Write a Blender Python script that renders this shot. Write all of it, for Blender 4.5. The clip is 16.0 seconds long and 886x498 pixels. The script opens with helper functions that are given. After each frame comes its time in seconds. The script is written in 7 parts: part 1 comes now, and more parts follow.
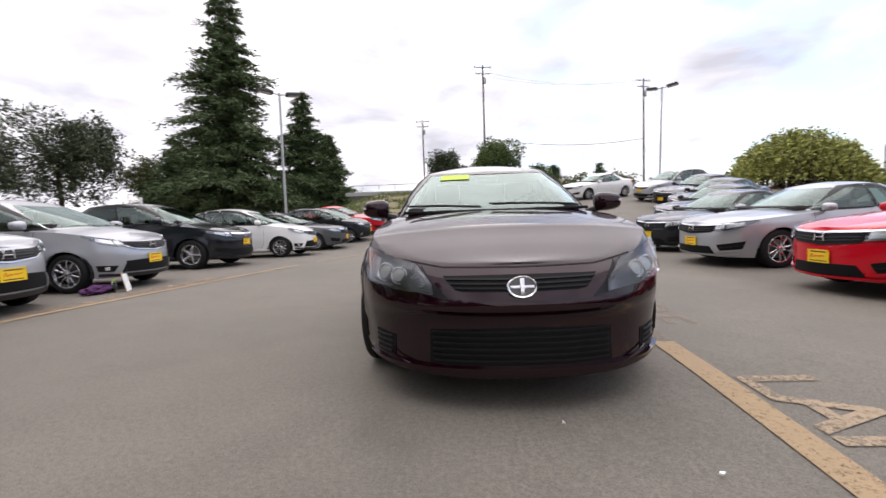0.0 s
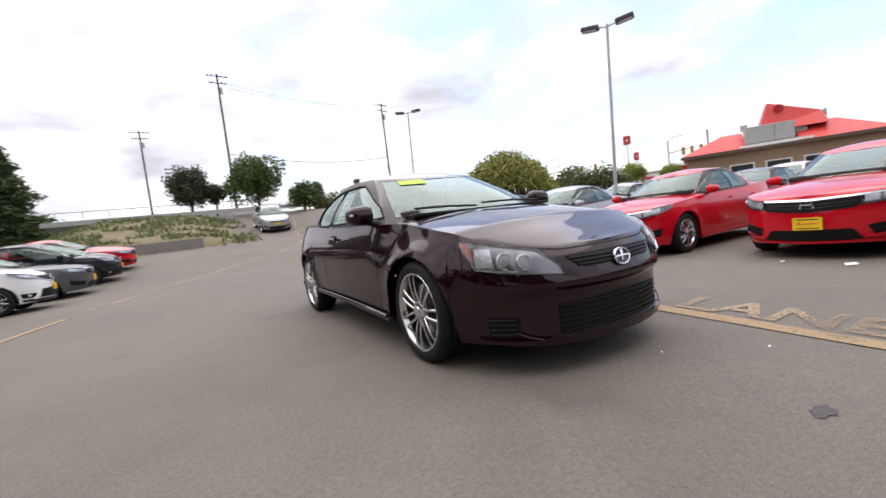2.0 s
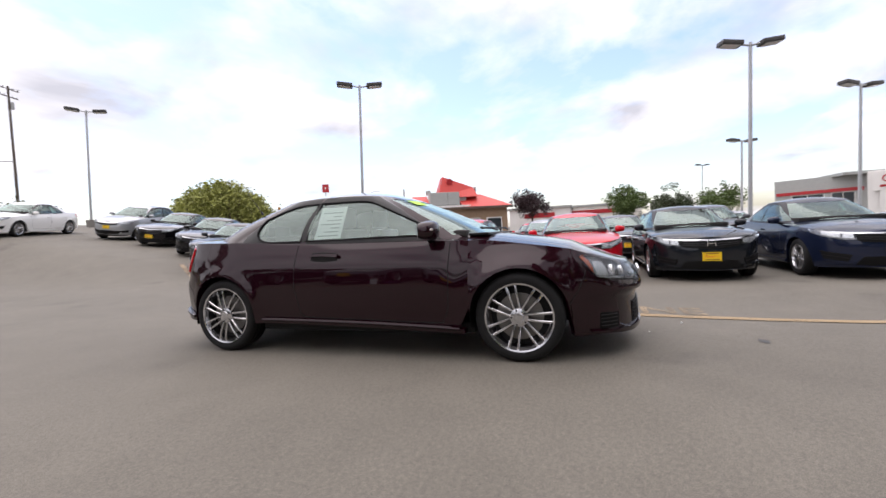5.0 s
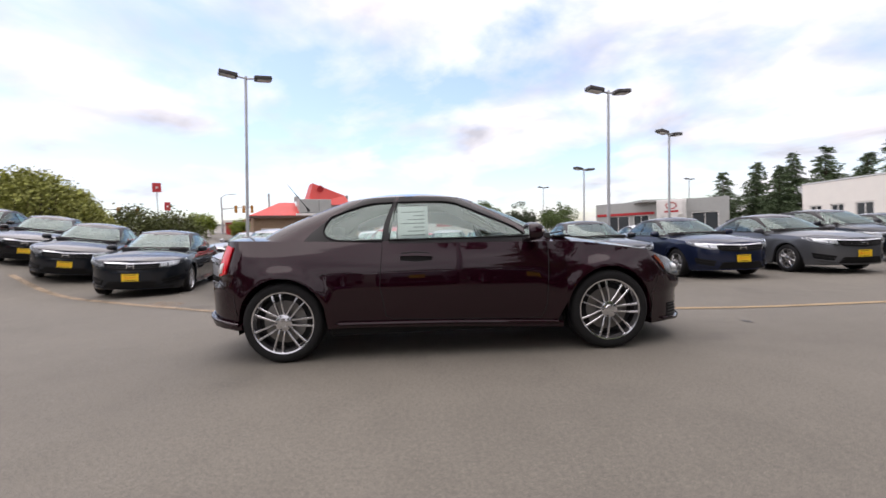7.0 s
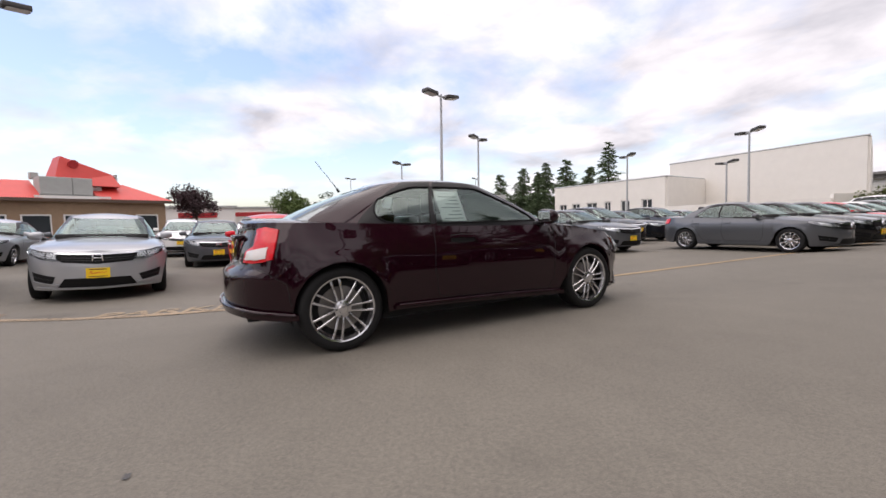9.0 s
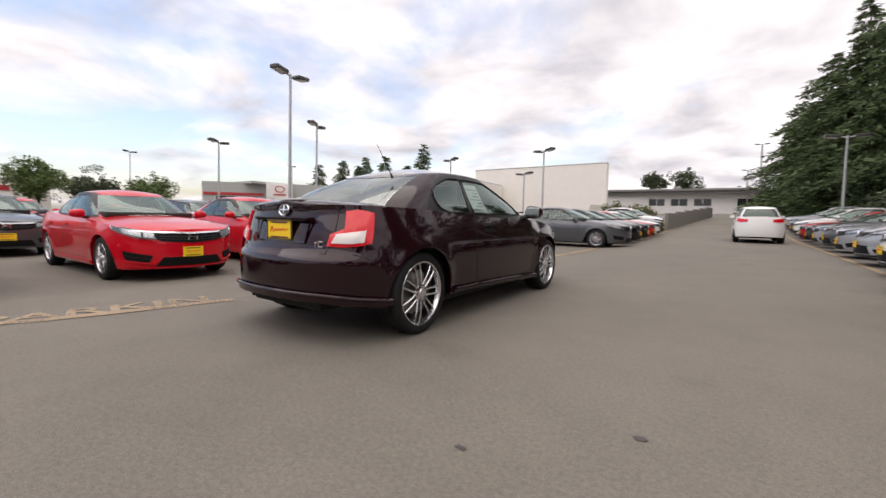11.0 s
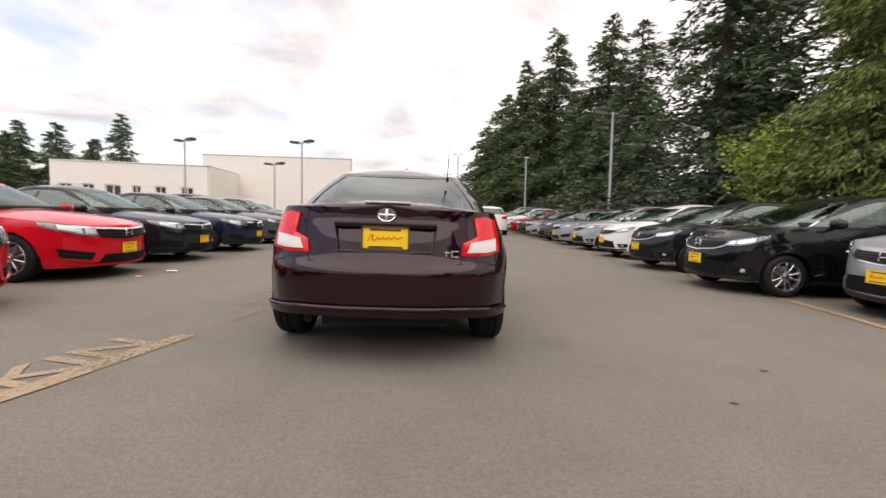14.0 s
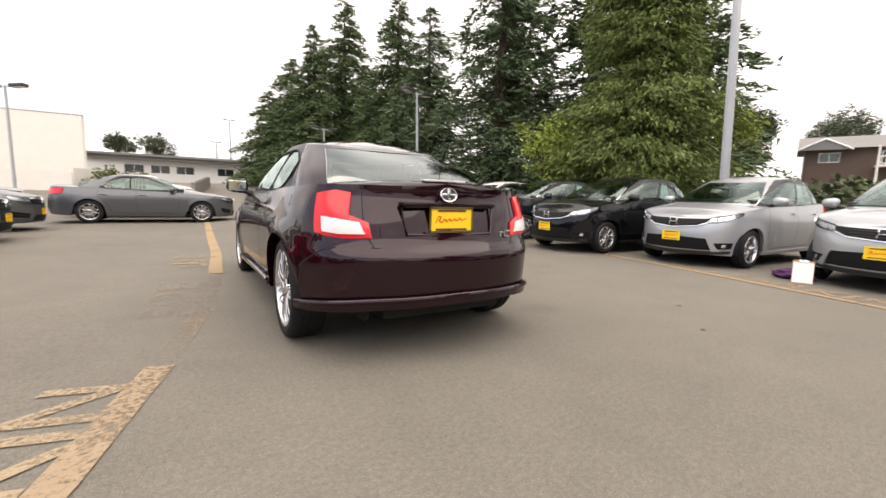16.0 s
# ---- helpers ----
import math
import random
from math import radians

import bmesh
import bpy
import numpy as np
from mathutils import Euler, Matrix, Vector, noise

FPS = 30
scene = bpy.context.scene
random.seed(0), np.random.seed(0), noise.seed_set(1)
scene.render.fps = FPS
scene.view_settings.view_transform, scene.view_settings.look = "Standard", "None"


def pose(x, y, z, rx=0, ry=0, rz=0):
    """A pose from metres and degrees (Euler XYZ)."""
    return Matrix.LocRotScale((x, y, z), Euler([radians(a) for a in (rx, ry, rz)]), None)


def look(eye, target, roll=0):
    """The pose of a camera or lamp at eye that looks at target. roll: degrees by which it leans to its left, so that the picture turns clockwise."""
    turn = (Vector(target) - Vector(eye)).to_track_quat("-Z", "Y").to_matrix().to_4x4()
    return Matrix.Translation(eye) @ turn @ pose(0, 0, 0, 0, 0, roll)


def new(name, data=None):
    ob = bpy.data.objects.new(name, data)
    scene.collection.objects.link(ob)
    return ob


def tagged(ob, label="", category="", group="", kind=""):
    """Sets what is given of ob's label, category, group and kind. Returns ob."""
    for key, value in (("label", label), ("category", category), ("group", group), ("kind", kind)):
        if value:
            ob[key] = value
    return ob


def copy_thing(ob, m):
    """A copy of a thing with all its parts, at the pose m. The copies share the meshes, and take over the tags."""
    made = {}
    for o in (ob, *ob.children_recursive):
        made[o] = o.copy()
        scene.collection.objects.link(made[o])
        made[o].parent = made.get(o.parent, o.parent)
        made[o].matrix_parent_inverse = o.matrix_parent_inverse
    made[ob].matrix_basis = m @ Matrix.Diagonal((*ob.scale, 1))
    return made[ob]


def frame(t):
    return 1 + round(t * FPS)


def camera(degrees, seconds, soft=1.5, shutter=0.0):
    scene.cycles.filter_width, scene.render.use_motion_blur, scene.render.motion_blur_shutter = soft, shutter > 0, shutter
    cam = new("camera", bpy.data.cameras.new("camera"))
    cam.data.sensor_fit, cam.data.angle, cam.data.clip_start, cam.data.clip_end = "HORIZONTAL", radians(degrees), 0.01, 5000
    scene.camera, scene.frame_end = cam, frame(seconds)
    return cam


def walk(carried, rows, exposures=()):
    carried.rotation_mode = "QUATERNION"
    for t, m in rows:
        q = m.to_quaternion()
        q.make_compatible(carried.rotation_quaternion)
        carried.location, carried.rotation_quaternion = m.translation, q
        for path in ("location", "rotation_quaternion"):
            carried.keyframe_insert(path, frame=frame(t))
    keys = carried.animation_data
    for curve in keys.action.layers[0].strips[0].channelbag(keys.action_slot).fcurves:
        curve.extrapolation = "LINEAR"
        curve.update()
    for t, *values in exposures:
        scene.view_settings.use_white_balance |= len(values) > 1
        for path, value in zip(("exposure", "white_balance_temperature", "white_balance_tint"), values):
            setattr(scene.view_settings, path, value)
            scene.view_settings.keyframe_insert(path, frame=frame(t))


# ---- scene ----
cam = camera(93.0, 16.0, soft=1.5, shutter=0.32)
PATH = [
    (0, (-0.286, -4.066, 0.888), (-0.35, -2.072, 0.758), -2.0),
    (0.5, (-0.754, -4.03, 0.899), (-0.511, -2.048, 0.782), -1.8),
    (1, (-1.204, -3.986, 0.911), (-0.653, -2.067, 0.791), -2.0),
    (1.5, (-1.648, -3.866, 0.867), (-0.866, -2.034, 0.694), -6.0),
    (2, (-2.062, -3.702, 0.905), (-1.031, -1.994, 0.766), -6.8),
    (2.5, (-2.47, -3.49, 0.919), (-1.217, -1.939, 0.761), -6.7),
    (3, (-2.833, -3.207, 0.927), (-1.423, -1.802, 0.729), -6.7),
    (3.5, (-3.19, -2.929, 0.95), (-1.59, -1.736, 0.821), -5.3),
    (4, (-3.473, -2.566, 0.928), (-1.805, -1.476, 0.756), -5.3),
    (4.5, (-3.68, -2.163, 0.952), (-1.901, -1.255, 0.856), -4.8),
    (4.7, (-3.778, -1.994, 0.96), (-1.933, -1.225, 0.882), -4.0),
    (6.8, (-4.307, -0.008, 0.986), (-2.311, 0.094, 0.912), -2.2),
    (7, (-4.309, 0.193, 0.973), (-2.311, 0.125, 0.923), -2.1),
    (7.5, (-4.321, 0.746, 0.969), (-2.331, 0.554, 0.914), -4.7),
    (8, (-4.281, 1.26, 0.984), (-2.321, 0.879, 0.88), -3.7),
    (8.2, (-4.278, 1.454, 0.978), (-2.371, 0.86, 0.881), -4.0),
    (10.3, (-3.303, 3.556, 0.962), (-1.79, 2.256, 0.811), 1.0),
    (10.5, (-3.205, 3.706, 0.95), (-1.804, 2.285, 0.814), 0.6),
    (11, (-2.869, 4.033, 0.952), (-1.737, 2.392, 0.792), 1.0),
    (11.5, (-2.452, 4.295, 0.973), (-1.484, 2.55, 0.837), 1.6),
    (12, (-2.045, 4.551, 0.971), (-1.376, 2.671, 0.836), 2.5),
    (12.5, (-1.591, 4.68, 0.94), (-1.081, 2.761, 0.702), 1.8),
    (13, (-1.158, 4.767, 0.966), (-0.808, 2.806, 0.792), 2.2),
    (13.5, (-0.731, 4.827, 0.978), (-0.622, 2.836, 0.814), 1.9),
    (14, (-0.279, 4.819, 0.985), (-0.349, 2.827, 0.824), 2.0),
    (14.5, (0.143, 4.765, 1.0), (-0.285, 2.818, 0.846), 1.1),
    (15, (0.574, 4.648, 0.957), (-0.046, 2.757, 0.757), 1.2),
    (15.5, (0.981, 4.466, 0.959), (0.156, 2.655, 0.763), 1.0),
    (16, (1.38, 4.26, 0.962), (0.346, 2.566, 0.714), 1.8),
]
walk(cam, [(t, look(e, g, r)) for t, e, g, r in PATH], exposures=[(0, 0.88, 6450, 18), (2, 0.9, 6450, 18), (4.5, 0.9, 6450, 18), (8, 0.74, 6550, 19), (10.5, 0.68, 6750, 18), (12, 0.68, 6850, 17), (13.5, 0.86, 7050, 17), (14.5, 0.90, 7100, 17), (15.5, 1.22, 7150, 16), (16, 1.28, 7150, 15)])
# ---------------------------------------------------------------- light
world = bpy.data.worlds.new("sky")
scene.world = world
world.use_nodes = True
SUN_AZ, SUN_EL = 15.0, 74.0   # degrees clockwise from +y, and above the horizon


def build_sky():
    nt = world.node_tree
    n, l = nt.nodes, nt.links
    n.clear()
    out = n.new("ShaderNodeOutputWorld")
    bg = n.new("ShaderNodeBackground")
    bg2 = n.new("ShaderNodeBackground")
    mixs = n.new("ShaderNodeMixShader")
    sky = n.new("ShaderNodeTexSky")
    sky.sky_type = "NISHITA"
    sky.sun_disc = False
    sky.sun_elevation = radians(SUN_EL)
    sky.sun_rotation = radians(SUN_AZ)
    sky.air_density = 1.1
    sky.dust_density = 1.8
    bg.inputs[1].default_value = 0.15
    l.new(sky.outputs[0], bg.inputs[0])
    tc = n.new("ShaderNodeTexCoord")
    sep = n.new("ShaderNodeSeparateXYZ")
    l.new(tc.outputs["Generated"], sep.inputs[0])

    def math_node(op, a, b=None):
        m = n.new("ShaderNodeMath")
        m.operation = op
        for k, v in enumerate((a, b)):
            if v is None:
                continue
            if isinstance(v, (int, float)):
                m.inputs[k].default_value = v
            else:
                l.new(v, m.inputs[k])
        if op == "MULTIPLY_ADD":
            m.inputs[2].default_value = -0.005
        return m.outputs[0]

    zz = math_node("MAXIMUM", sep.outputs[2], 0.0)
    den = math_node("ADD", zz, 0.22)
    px = math_node("DIVIDE", sep.outputs[0], den)
    py = math_node("DIVIDE", sep.outputs[1], den)
    comb = n.new("ShaderNodeCombineXYZ")
    l.new(px, comb.inputs[0])
    l.new(py, comb.inputs[1])
    big = n.new("ShaderNodeTexNoise")
    big.inputs["Scale"].default_value = 1.35
    big.inputs["Detail"].default_value = 9.0
    big.inputs["Roughness"].default_value = 0.56
    big.inputs["Distortion"].default_value = 0.25
    l.new(comb.outputs[0], big.inputs["Vector"])
    # cover is thinner to the east (+x), nearly closed elsewhere
    east = math_node("MULTIPLY", sep.outputs[0], -0.22)
    north = math_node("MULTIPLY_ADD", sep.outputs[1], -0.03)
    high = math_node("MULTIPLY", zz, 0.17)
    cover = math_node("ADD", math_node("ADD", math_node("ADD", big.outputs["Fac"], east), north), high)
    ramp = n.new("ShaderNodeValToRGB")
    ramp.color_ramp.elements[0].position = 0.27
    ramp.color_ramp.elements[1].position = 0.49
    l.new(cover, ramp.inputs[0])
    fine = n.new("ShaderNodeTexNoise")
    fine.inputs["Scale"].default_value = 2.2
    fine.inputs["Detail"].default_value = 7.0
    fine.inputs["Distortion"].default_value = 0.3
    l.new(comb.outputs[0], fine.inputs["Vector"])
    tone = n.new("ShaderNodeValToRGB")
    tone.color_ramp.elements[0].position = 0.30
    tone.color_ramp.elements[0].color = (0.47, 0.485, 0.52, 1)
    tone.color_ramp.elements[1].position = 0.68
    tone.color_ramp.elements[1].color = (1.0, 1.0, 1.0, 1)
    l.new(fine.outputs["Fac"], tone.inputs[0])
    l.new(tone.outputs[0], bg2.inputs[0])
    bg2.inputs[1].default_value = 0.82
    l.new(ramp.outputs[0], mixs.inputs[0])
    l.new(bg.outputs[0], mixs.inputs[1])
    l.new(bg2.outputs[0], mixs.inputs[2])
    l.new(mixs.outputs[0], out.inputs[0])


build_sky()
sun_data = bpy.data.lights.new("sun", "SUN")
sun_data.energy = 1.6
sun_data.angle = radians(100)
sun_data.color = (1.0, 0.95, 0.88)
sun = new("sun", sun_data)
_a, _e = radians(SUN_AZ), radians(SUN_EL)
sun.matrix_world = look((math.sin(_a) * 60 * math.cos(_e), math.cos(_a) * 60 * math.cos(_e), 60 * math.sin(_e)), (0, 0, 0))


# ---------------------------------------------------------------- materials
def mat(name, color, rough=0.6, metal=0.0, var=0.0, scale=3.0, bump=0.0, bump_scale=60.0, coat=0.0, per_island=0.0,
        per_object=0.0, spec=0.5, emit=0.0, trans=0.0, bump_dist=0.01):
    m = bpy.data.materials.new(name)
    m.use_nodes = True
    nt = m.node_tree
    n, l = nt.nodes, nt.links
    p = n["Principled BSDF"]
    p.inputs["Roughness"].default_value = rough
    p.inputs["Metallic"].default_value = metal
    p.inputs["Specular IOR Level"].default_value = spec
    if coat:
        p.inputs["Coat Weight"].default_value = coat
        p.inputs["Coat Roughness"].default_value = 0.03
    c = (*color, 1)
    p.inputs["Base Color"].default_value = c
    src = None
    tc = n.new("ShaderNodeTexCoord")
    if var:
        hsv = n.new("ShaderNodeMix")
        hsv.data_type = "RGBA"
        hsv.inputs[6].default_value = tuple(v * (1 - var) for v in color) + (1,)
        hsv.inputs[7].default_value = tuple(min(1, v * (1 + var)) for v in color) + (1,)
        n1 = n.new("ShaderNodeTexNoise")
        n1.inputs["Scale"].default_value = scale
        n1.inputs["Detail"].default_value = 8
        n1.inputs["Roughness"].default_value = 0.65
        l.new(tc.outputs["Object"], n1.inputs["Vector"])
        l.new(n1.outputs["Fac"], hsv.inputs[0])
        src = hsv.outputs[2]
    if per_island or per_object:
        bc = n.new("ShaderNodeHueSaturation")
        if src is None:
            bc.inputs["Color"].default_value = c
        else:
            l.new(src, bc.inputs["Color"])
        mr = n.new("ShaderNodeMapRange")
        k = per_island or per_object
        mr.inputs["To Min"].default_value = 1 - k
        mr.inputs["To Max"].default_value = 1 + k
        if per_island:
            g = n.new("ShaderNodeNewGeometry")
            l.new(g.outputs["Random Per Island"], mr.inputs["Value"])
        else:
            g = n.new("ShaderNodeObjectInfo")
            l.new(g.outputs["Random"], mr.inputs["Value"])
        l.new(mr.outputs[0], bc.inputs["Value"])
        src = bc.outputs[0]
    if src is not None:
        l.new(src, p.inputs["Base Color"])
    if bump:
        nb = n.new("ShaderNodeTexNoise")
        nb.inputs["Scale"].default_value = bump_scale
        nb.inputs["Detail"].default_value = 4
        l.new(tc.outputs["Object"], nb.inputs["Vector"])
        b = n.new("ShaderNodeBump")
        b.inputs["Strength"].default_value = bump
        b.inputs["Distance"].default_value = bump_dist
        l.new(nb.outputs["Fac"], b.inputs["Height"])
        l.new(b.outputs[0], p.inputs["Normal"])
    if emit:
        p.inputs["Emission Color"].default_value = c
        p.inputs["Emission Strength"].default_value = emit
    if trans:
        p.inputs["Subsurface Weight"].default_value = 0
        p.inputs["Transmission Weight"].default_value = trans
    return m


def paint(name, color, flake=0.15, metal=0.35, rough=0.32):
    m = mat(name, color, rough=rough, metal=metal, coat=1.0, var=flake, scale=420.0, spec=0.06)
    p = m.node_tree.nodes["Principled BSDF"]
    p.inputs["Coat IOR"].default_value = 1.5
    p.inputs["Coat Weight"].default_value = 0.85
    p.inputs["Specular Tint"].default_value = (*[v ** 0.5 * 0.6 for v in color], 1)
    return m


def glass(name, tint=(0.55, 0.62, 0.6), gloss=0.02, ior=1.5, sheen=(0.84, 1.0, 0.95)):
    m = bpy.data.materials.new(name)
    m.use_nodes = True
    n, l = m.node_tree.nodes, m.node_tree.links
    n.clear()
    out = n.new("ShaderNodeOutputMaterial")
    tr = n.new("ShaderNodeBsdfTransparent")
    tr.inputs[0].default_value = (*tint, 1)
    gl = n.new("ShaderNodeBsdfGlossy")
    gl.inputs["Roughness"].default_value = gloss
    gl.inputs["Color"].default_value = (*sheen, 1)
    fr = n.new("ShaderNodeFresnel")
    fr.inputs[0].default_value = ior
    mx = n.new("ShaderNodeMixShader")
    l.new(fr.outputs[0], mx.inputs[0])
    l.new(tr.outputs[0], mx.inputs[1])
    l.new(gl.outputs[0], mx.inputs[2])
    l.new(mx.outputs[0], out.inputs[0])
    return m


def asphalt_material():
    m = bpy.data.materials.new("asphalt")
    m.use_nodes = True
    n, l = m.node_tree.nodes, m.node_tree.links
    p = n["Principled BSDF"]
    tc = n.new("ShaderNodeTexCoord")

    def noise_tex(scale, detail, rough=0.6):
        t = n.new("ShaderNodeTexNoise")
        t.inputs["Scale"].default_value = scale
        t.inputs["Detail"].default_value = detail
        t.inputs["Roughness"].default_value = rough
        l.new(tc.outputs["Object"], t.inputs["Vector"])
        return t

    def ramp(src, a, ca, b, cb):
        r = n.new("ShaderNodeValToRGB")
        r.color_ramp.elements[0].position = a
        r.color_ramp.elements[0].color = (*ca, 1)
        r.color_ramp.elements[1].position = b
        r.color_ramp.elements[1].color = (*cb, 1)
        l.new(src, r.inputs[0])
        return r.outputs[0]

    def mul(a, b, fac=1.0):
        x = n.new("ShaderNodeMix")
        x.data_type = "RGBA"
        x.blend_type = "MULTIPLY"
        x.inputs[0].default_value = fac
        l.new(a, x.inputs[6])
        l.new(b, x.inputs[7])
        return x.outputs[2]

    patches = ramp(noise_tex(0.35, 5).outputs["Fac"], 0.32, (0.140, 0.129, 0.111), 0.68, (0.170, 0.157, 0.134))
    mid = ramp(noise_tex(2.6, 6).outputs["Fac"], 0.3, (0.93, 0.93, 0.93), 0.7, (1.05, 1.05, 1.05))
    grain = ramp(noise_tex(170, 3, 0.7).outputs["Fac"], 0.3, (0.62, 0.62, 0.62), 0.72, (1.36, 1.35, 1.33))
    vor = n.new("ShaderNodeTexVoronoi")
    vor.inputs["Scale"].default_value = 95
    l.new(tc.outputs["Object"], vor.inputs["Vector"])
    chips = ramp(vor.outputs["Distance"], 0.05, (1.35, 1.33, 1.3), 0.25, (0.97, 0.97, 0.97))
    stains = ramp(noise_tex(0.9, 3, 0.4).outputs["Fac"], 0.26, (0.78, 0.78, 0.79), 0.36, (1, 1, 1))
    coarse = ramp(noise_tex(42, 4, 0.75).outputs["Fac"], 0.34, (0.80, 0.80, 0.80), 0.70, (1.20, 1.19, 1.17))
    col = mul(mul(mul(mul(mul(patches, mid), grain), chips, 0.6), stains), coarse)
    l.new(col, p.inputs["Base Color"])
    p.inputs["Roughness"].default_value = 0.82
    p.inputs["Specular IOR Level"].default_value = 0.35
    bm_ = n.new("ShaderNodeBump")
    bm_.inputs["Strength"].default_value = 0.55
    bm_.inputs["Distance"].default_value = 0.006
    l.new(noise_tex(150, 4, 0.7).outputs["Fac"], bm_.inputs["Height"])
    l.new(bm_.outputs[0], p.inputs["Normal"])
    return m


def worn_paint(name, color, hold=0.44):
    """Road paint worn through to the asphalt in specks."""
    m = mat(name, color, rough=0.75, var=0.18, scale=5.0, bump=0.3, bump_scale=120)
    n, l = m.node_tree.nodes, m.node_tree.links
    p = n["Principled BSDF"]
    tc = n.new("ShaderNodeTexCoord")
    t = n.new("ShaderNodeTexNoise")
    t.inputs["Scale"].default_value = 38
    t.inputs["Detail"].default_value = 9
    t.inputs["Roughness"].default_value = 0.75
    l.new(tc.outputs["Object"], t.inputs["Vector"])
    t2 = n.new("ShaderNodeTexNoise")
    t2.inputs["Scale"].default_value = 1.7
    t2.inputs["Detail"].default_value = 3
    l.new(tc.outputs["Object"], t2.inputs["Vector"])
    add = n.new("ShaderNodeMath")
    add.operation = "ADD"
    l.new(t.outputs["Fac"], add.inputs[0])
    half = n.new("ShaderNodeMath")
    half.operation = "MULTIPLY_ADD"
    half.inputs[1].default_value = 0.5
    half.inputs[2].default_value = -0.25
    l.new(t2.outputs["Fac"], half.inputs[0])
    l.new(half.outputs[0], add.inputs[1])
    r = n.new("ShaderNodeValToRGB")
    r.color_ramp.elements[0].position = hold - 0.16
    r.color_ramp.elements[1].position = hold + 0.10
    l.new(add.outputs[0], r.inputs[0])
    l.new(r.outputs[0], p.inputs["Alpha"])
    return m


M = {}
M["asphalt"] = asphalt_material()
M["yellow_line"] = worn_paint("yellow_line", (0.30, 0.212, 0.115), 0.37)
M["faded_line"] = worn_paint("faded_line", (0.285, 0.21, 0.135), 0.44)
M["ghost_line"] = worn_paint("ghost_line", (0.27, 0.205, 0.14), 0.63)
M["yellow_text"] = worn_paint("yellow_text", (0.295, 0.225, 0.145), 0.465)
M["faint_text"] = worn_paint("faint_text", (0.31, 0.215, 0.135), 0.52)
M["hero"] = paint("deep_maroon_paint", (0.0150, 0.0020, 0.0058), 0.35, 0.35, 0.34)
M["hero"].node_tree.nodes["Principled BSDF"].inputs["Coat Weight"].default_value = 0.82
M["hero"].node_tree.nodes["Principled BSDF"].inputs["Coat IOR"].default_value = 1.52
M["roof_black"] = mat("black_glass_roof", (0.006, 0.006, 0.007), 0.08, coat=1.0)
M["red"] = paint("red_paint", (0.52, 0.006, 0.016), 0.06, 0.0)
M["silver"] = paint("silver_paint", (0.40, 0.41, 0.43), 0.12, 0.5)
M["grey"] = paint("grey_paint", (0.10, 0.105, 0.115), 0.2, 0.5)
M["dark"] = paint("dark_paint", (0.014, 0.017, 0.023), 0.25, 0.5)
M["navy"] = paint("navy_paint", (0.012, 0.018, 0.045), 0.25, 0.4)
M["black"] = paint("black_paint", (0.005, 0.005, 0.0065), 0.2, 0.2)
M["white"] = paint("white_paint", (0.74, 0.74, 0.73), 0.03, 0.0)
M["bluegrey"] = paint("bluegrey_paint", (0.30, 0.33, 0.42), 0.12, 0.5)
M["rubber"] = mat("tyre_rubber", (0.009, 0.009, 0.0095), 0.7, spec=0.25, var=0.3, scale=12, bump=0.25, bump_scale=90)
M["alloy"] = mat("alloy", (0.62, 0.62, 0.64), 0.16, 0.95, var=0.08, scale=20)
M["alloy_dark"] = mat("alloy_dark", (0.12, 0.12, 0.125), 0.35, 0.9)
M["brake"] = mat("brake_disc", (0.22, 0.21, 0.20), 0.4, 0.9, var=0.2, scale=30)
M["chrome"] = mat("chrome", (0.82, 0.82, 0.84), 0.08, 1.0)
M["plastic"] = mat("black_plastic", (0.013, 0.013, 0.014), 0.42, var=0.2, scale=40)
M["trim"] = mat("dark_trim", (0.006, 0.006, 0.007), 0.4, spec=0.3)
# near-black of shut lines; also paints shade in wheel wells, gaps and underbody
M["seam"] = mat("shut_line_and_shade_black", (0.002, 0.002, 0.002), 0.8)
M["interior"] = mat("dark_interior", (0.020, 0.019, 0.018), 0.8, var=0.3, scale=8)
M["seat"] = mat("seat_cloth", (0.055, 0.055, 0.058), 0.9, var=0.2, scale=50, bump=0.3)
M["glass"] = glass("window_glass", (0.84, 0.90, 0.88), 0.012, 1.95)
M["glass_stock"] = glass("car_windscreen", (0.64, 0.84, 0.77), 0.012, 1.95)
M["glass_screen"] = glass("windscreen_glass", (0.60, 0.78, 0.72), 0.012, 2.2)
M["glass_dark"] = glass("privacy_glass", (0.12, 0.13, 0.13), 0.012, 1.6)
M["glass_rear"] = glass("rear_glass", (0.45, 0.50, 0.49), 0.012, 2.9, (0.93, 1.0, 0.98))
M["lamp_dark"] = mat("lamp_housing", (0.20, 0.20, 0.21), 0.22, 0.75, var=0.85, scale=24)
M["lamp_lens"] = mat("lamp_lens", (0.022, 0.024, 0.028), 0.25, 0.0)
M["seal"] = mat("rubber_seal", (0.004, 0.004, 0.0045), 0.6, spec=0.2)
M["grille_black"] = mat("grille_black", (0.0035, 0.0035, 0.004), 0.62, spec=0.22, var=0.2, scale=40)
M["plate_frame"] = mat("plate_frame", (0.10, 0.075, 0.01), 0.5)
M["glass_side"] = glass("side_glass", (0.60, 0.70, 0.68), 0.012, 1.9)
M["paper_green"] = mat("pale_price_sheet", (0.55, 0.74, 0.70), 0.6, var=0.05, scale=20)
M["headliner"] = mat("headliner_cloth", (0.14, 0.135, 0.13), 0.95)
M["lamp_glass"] = glass("lamp_cover", (0.93, 0.95, 0.96), 0.02, 1.45, (0.95, 0.97, 1.0))
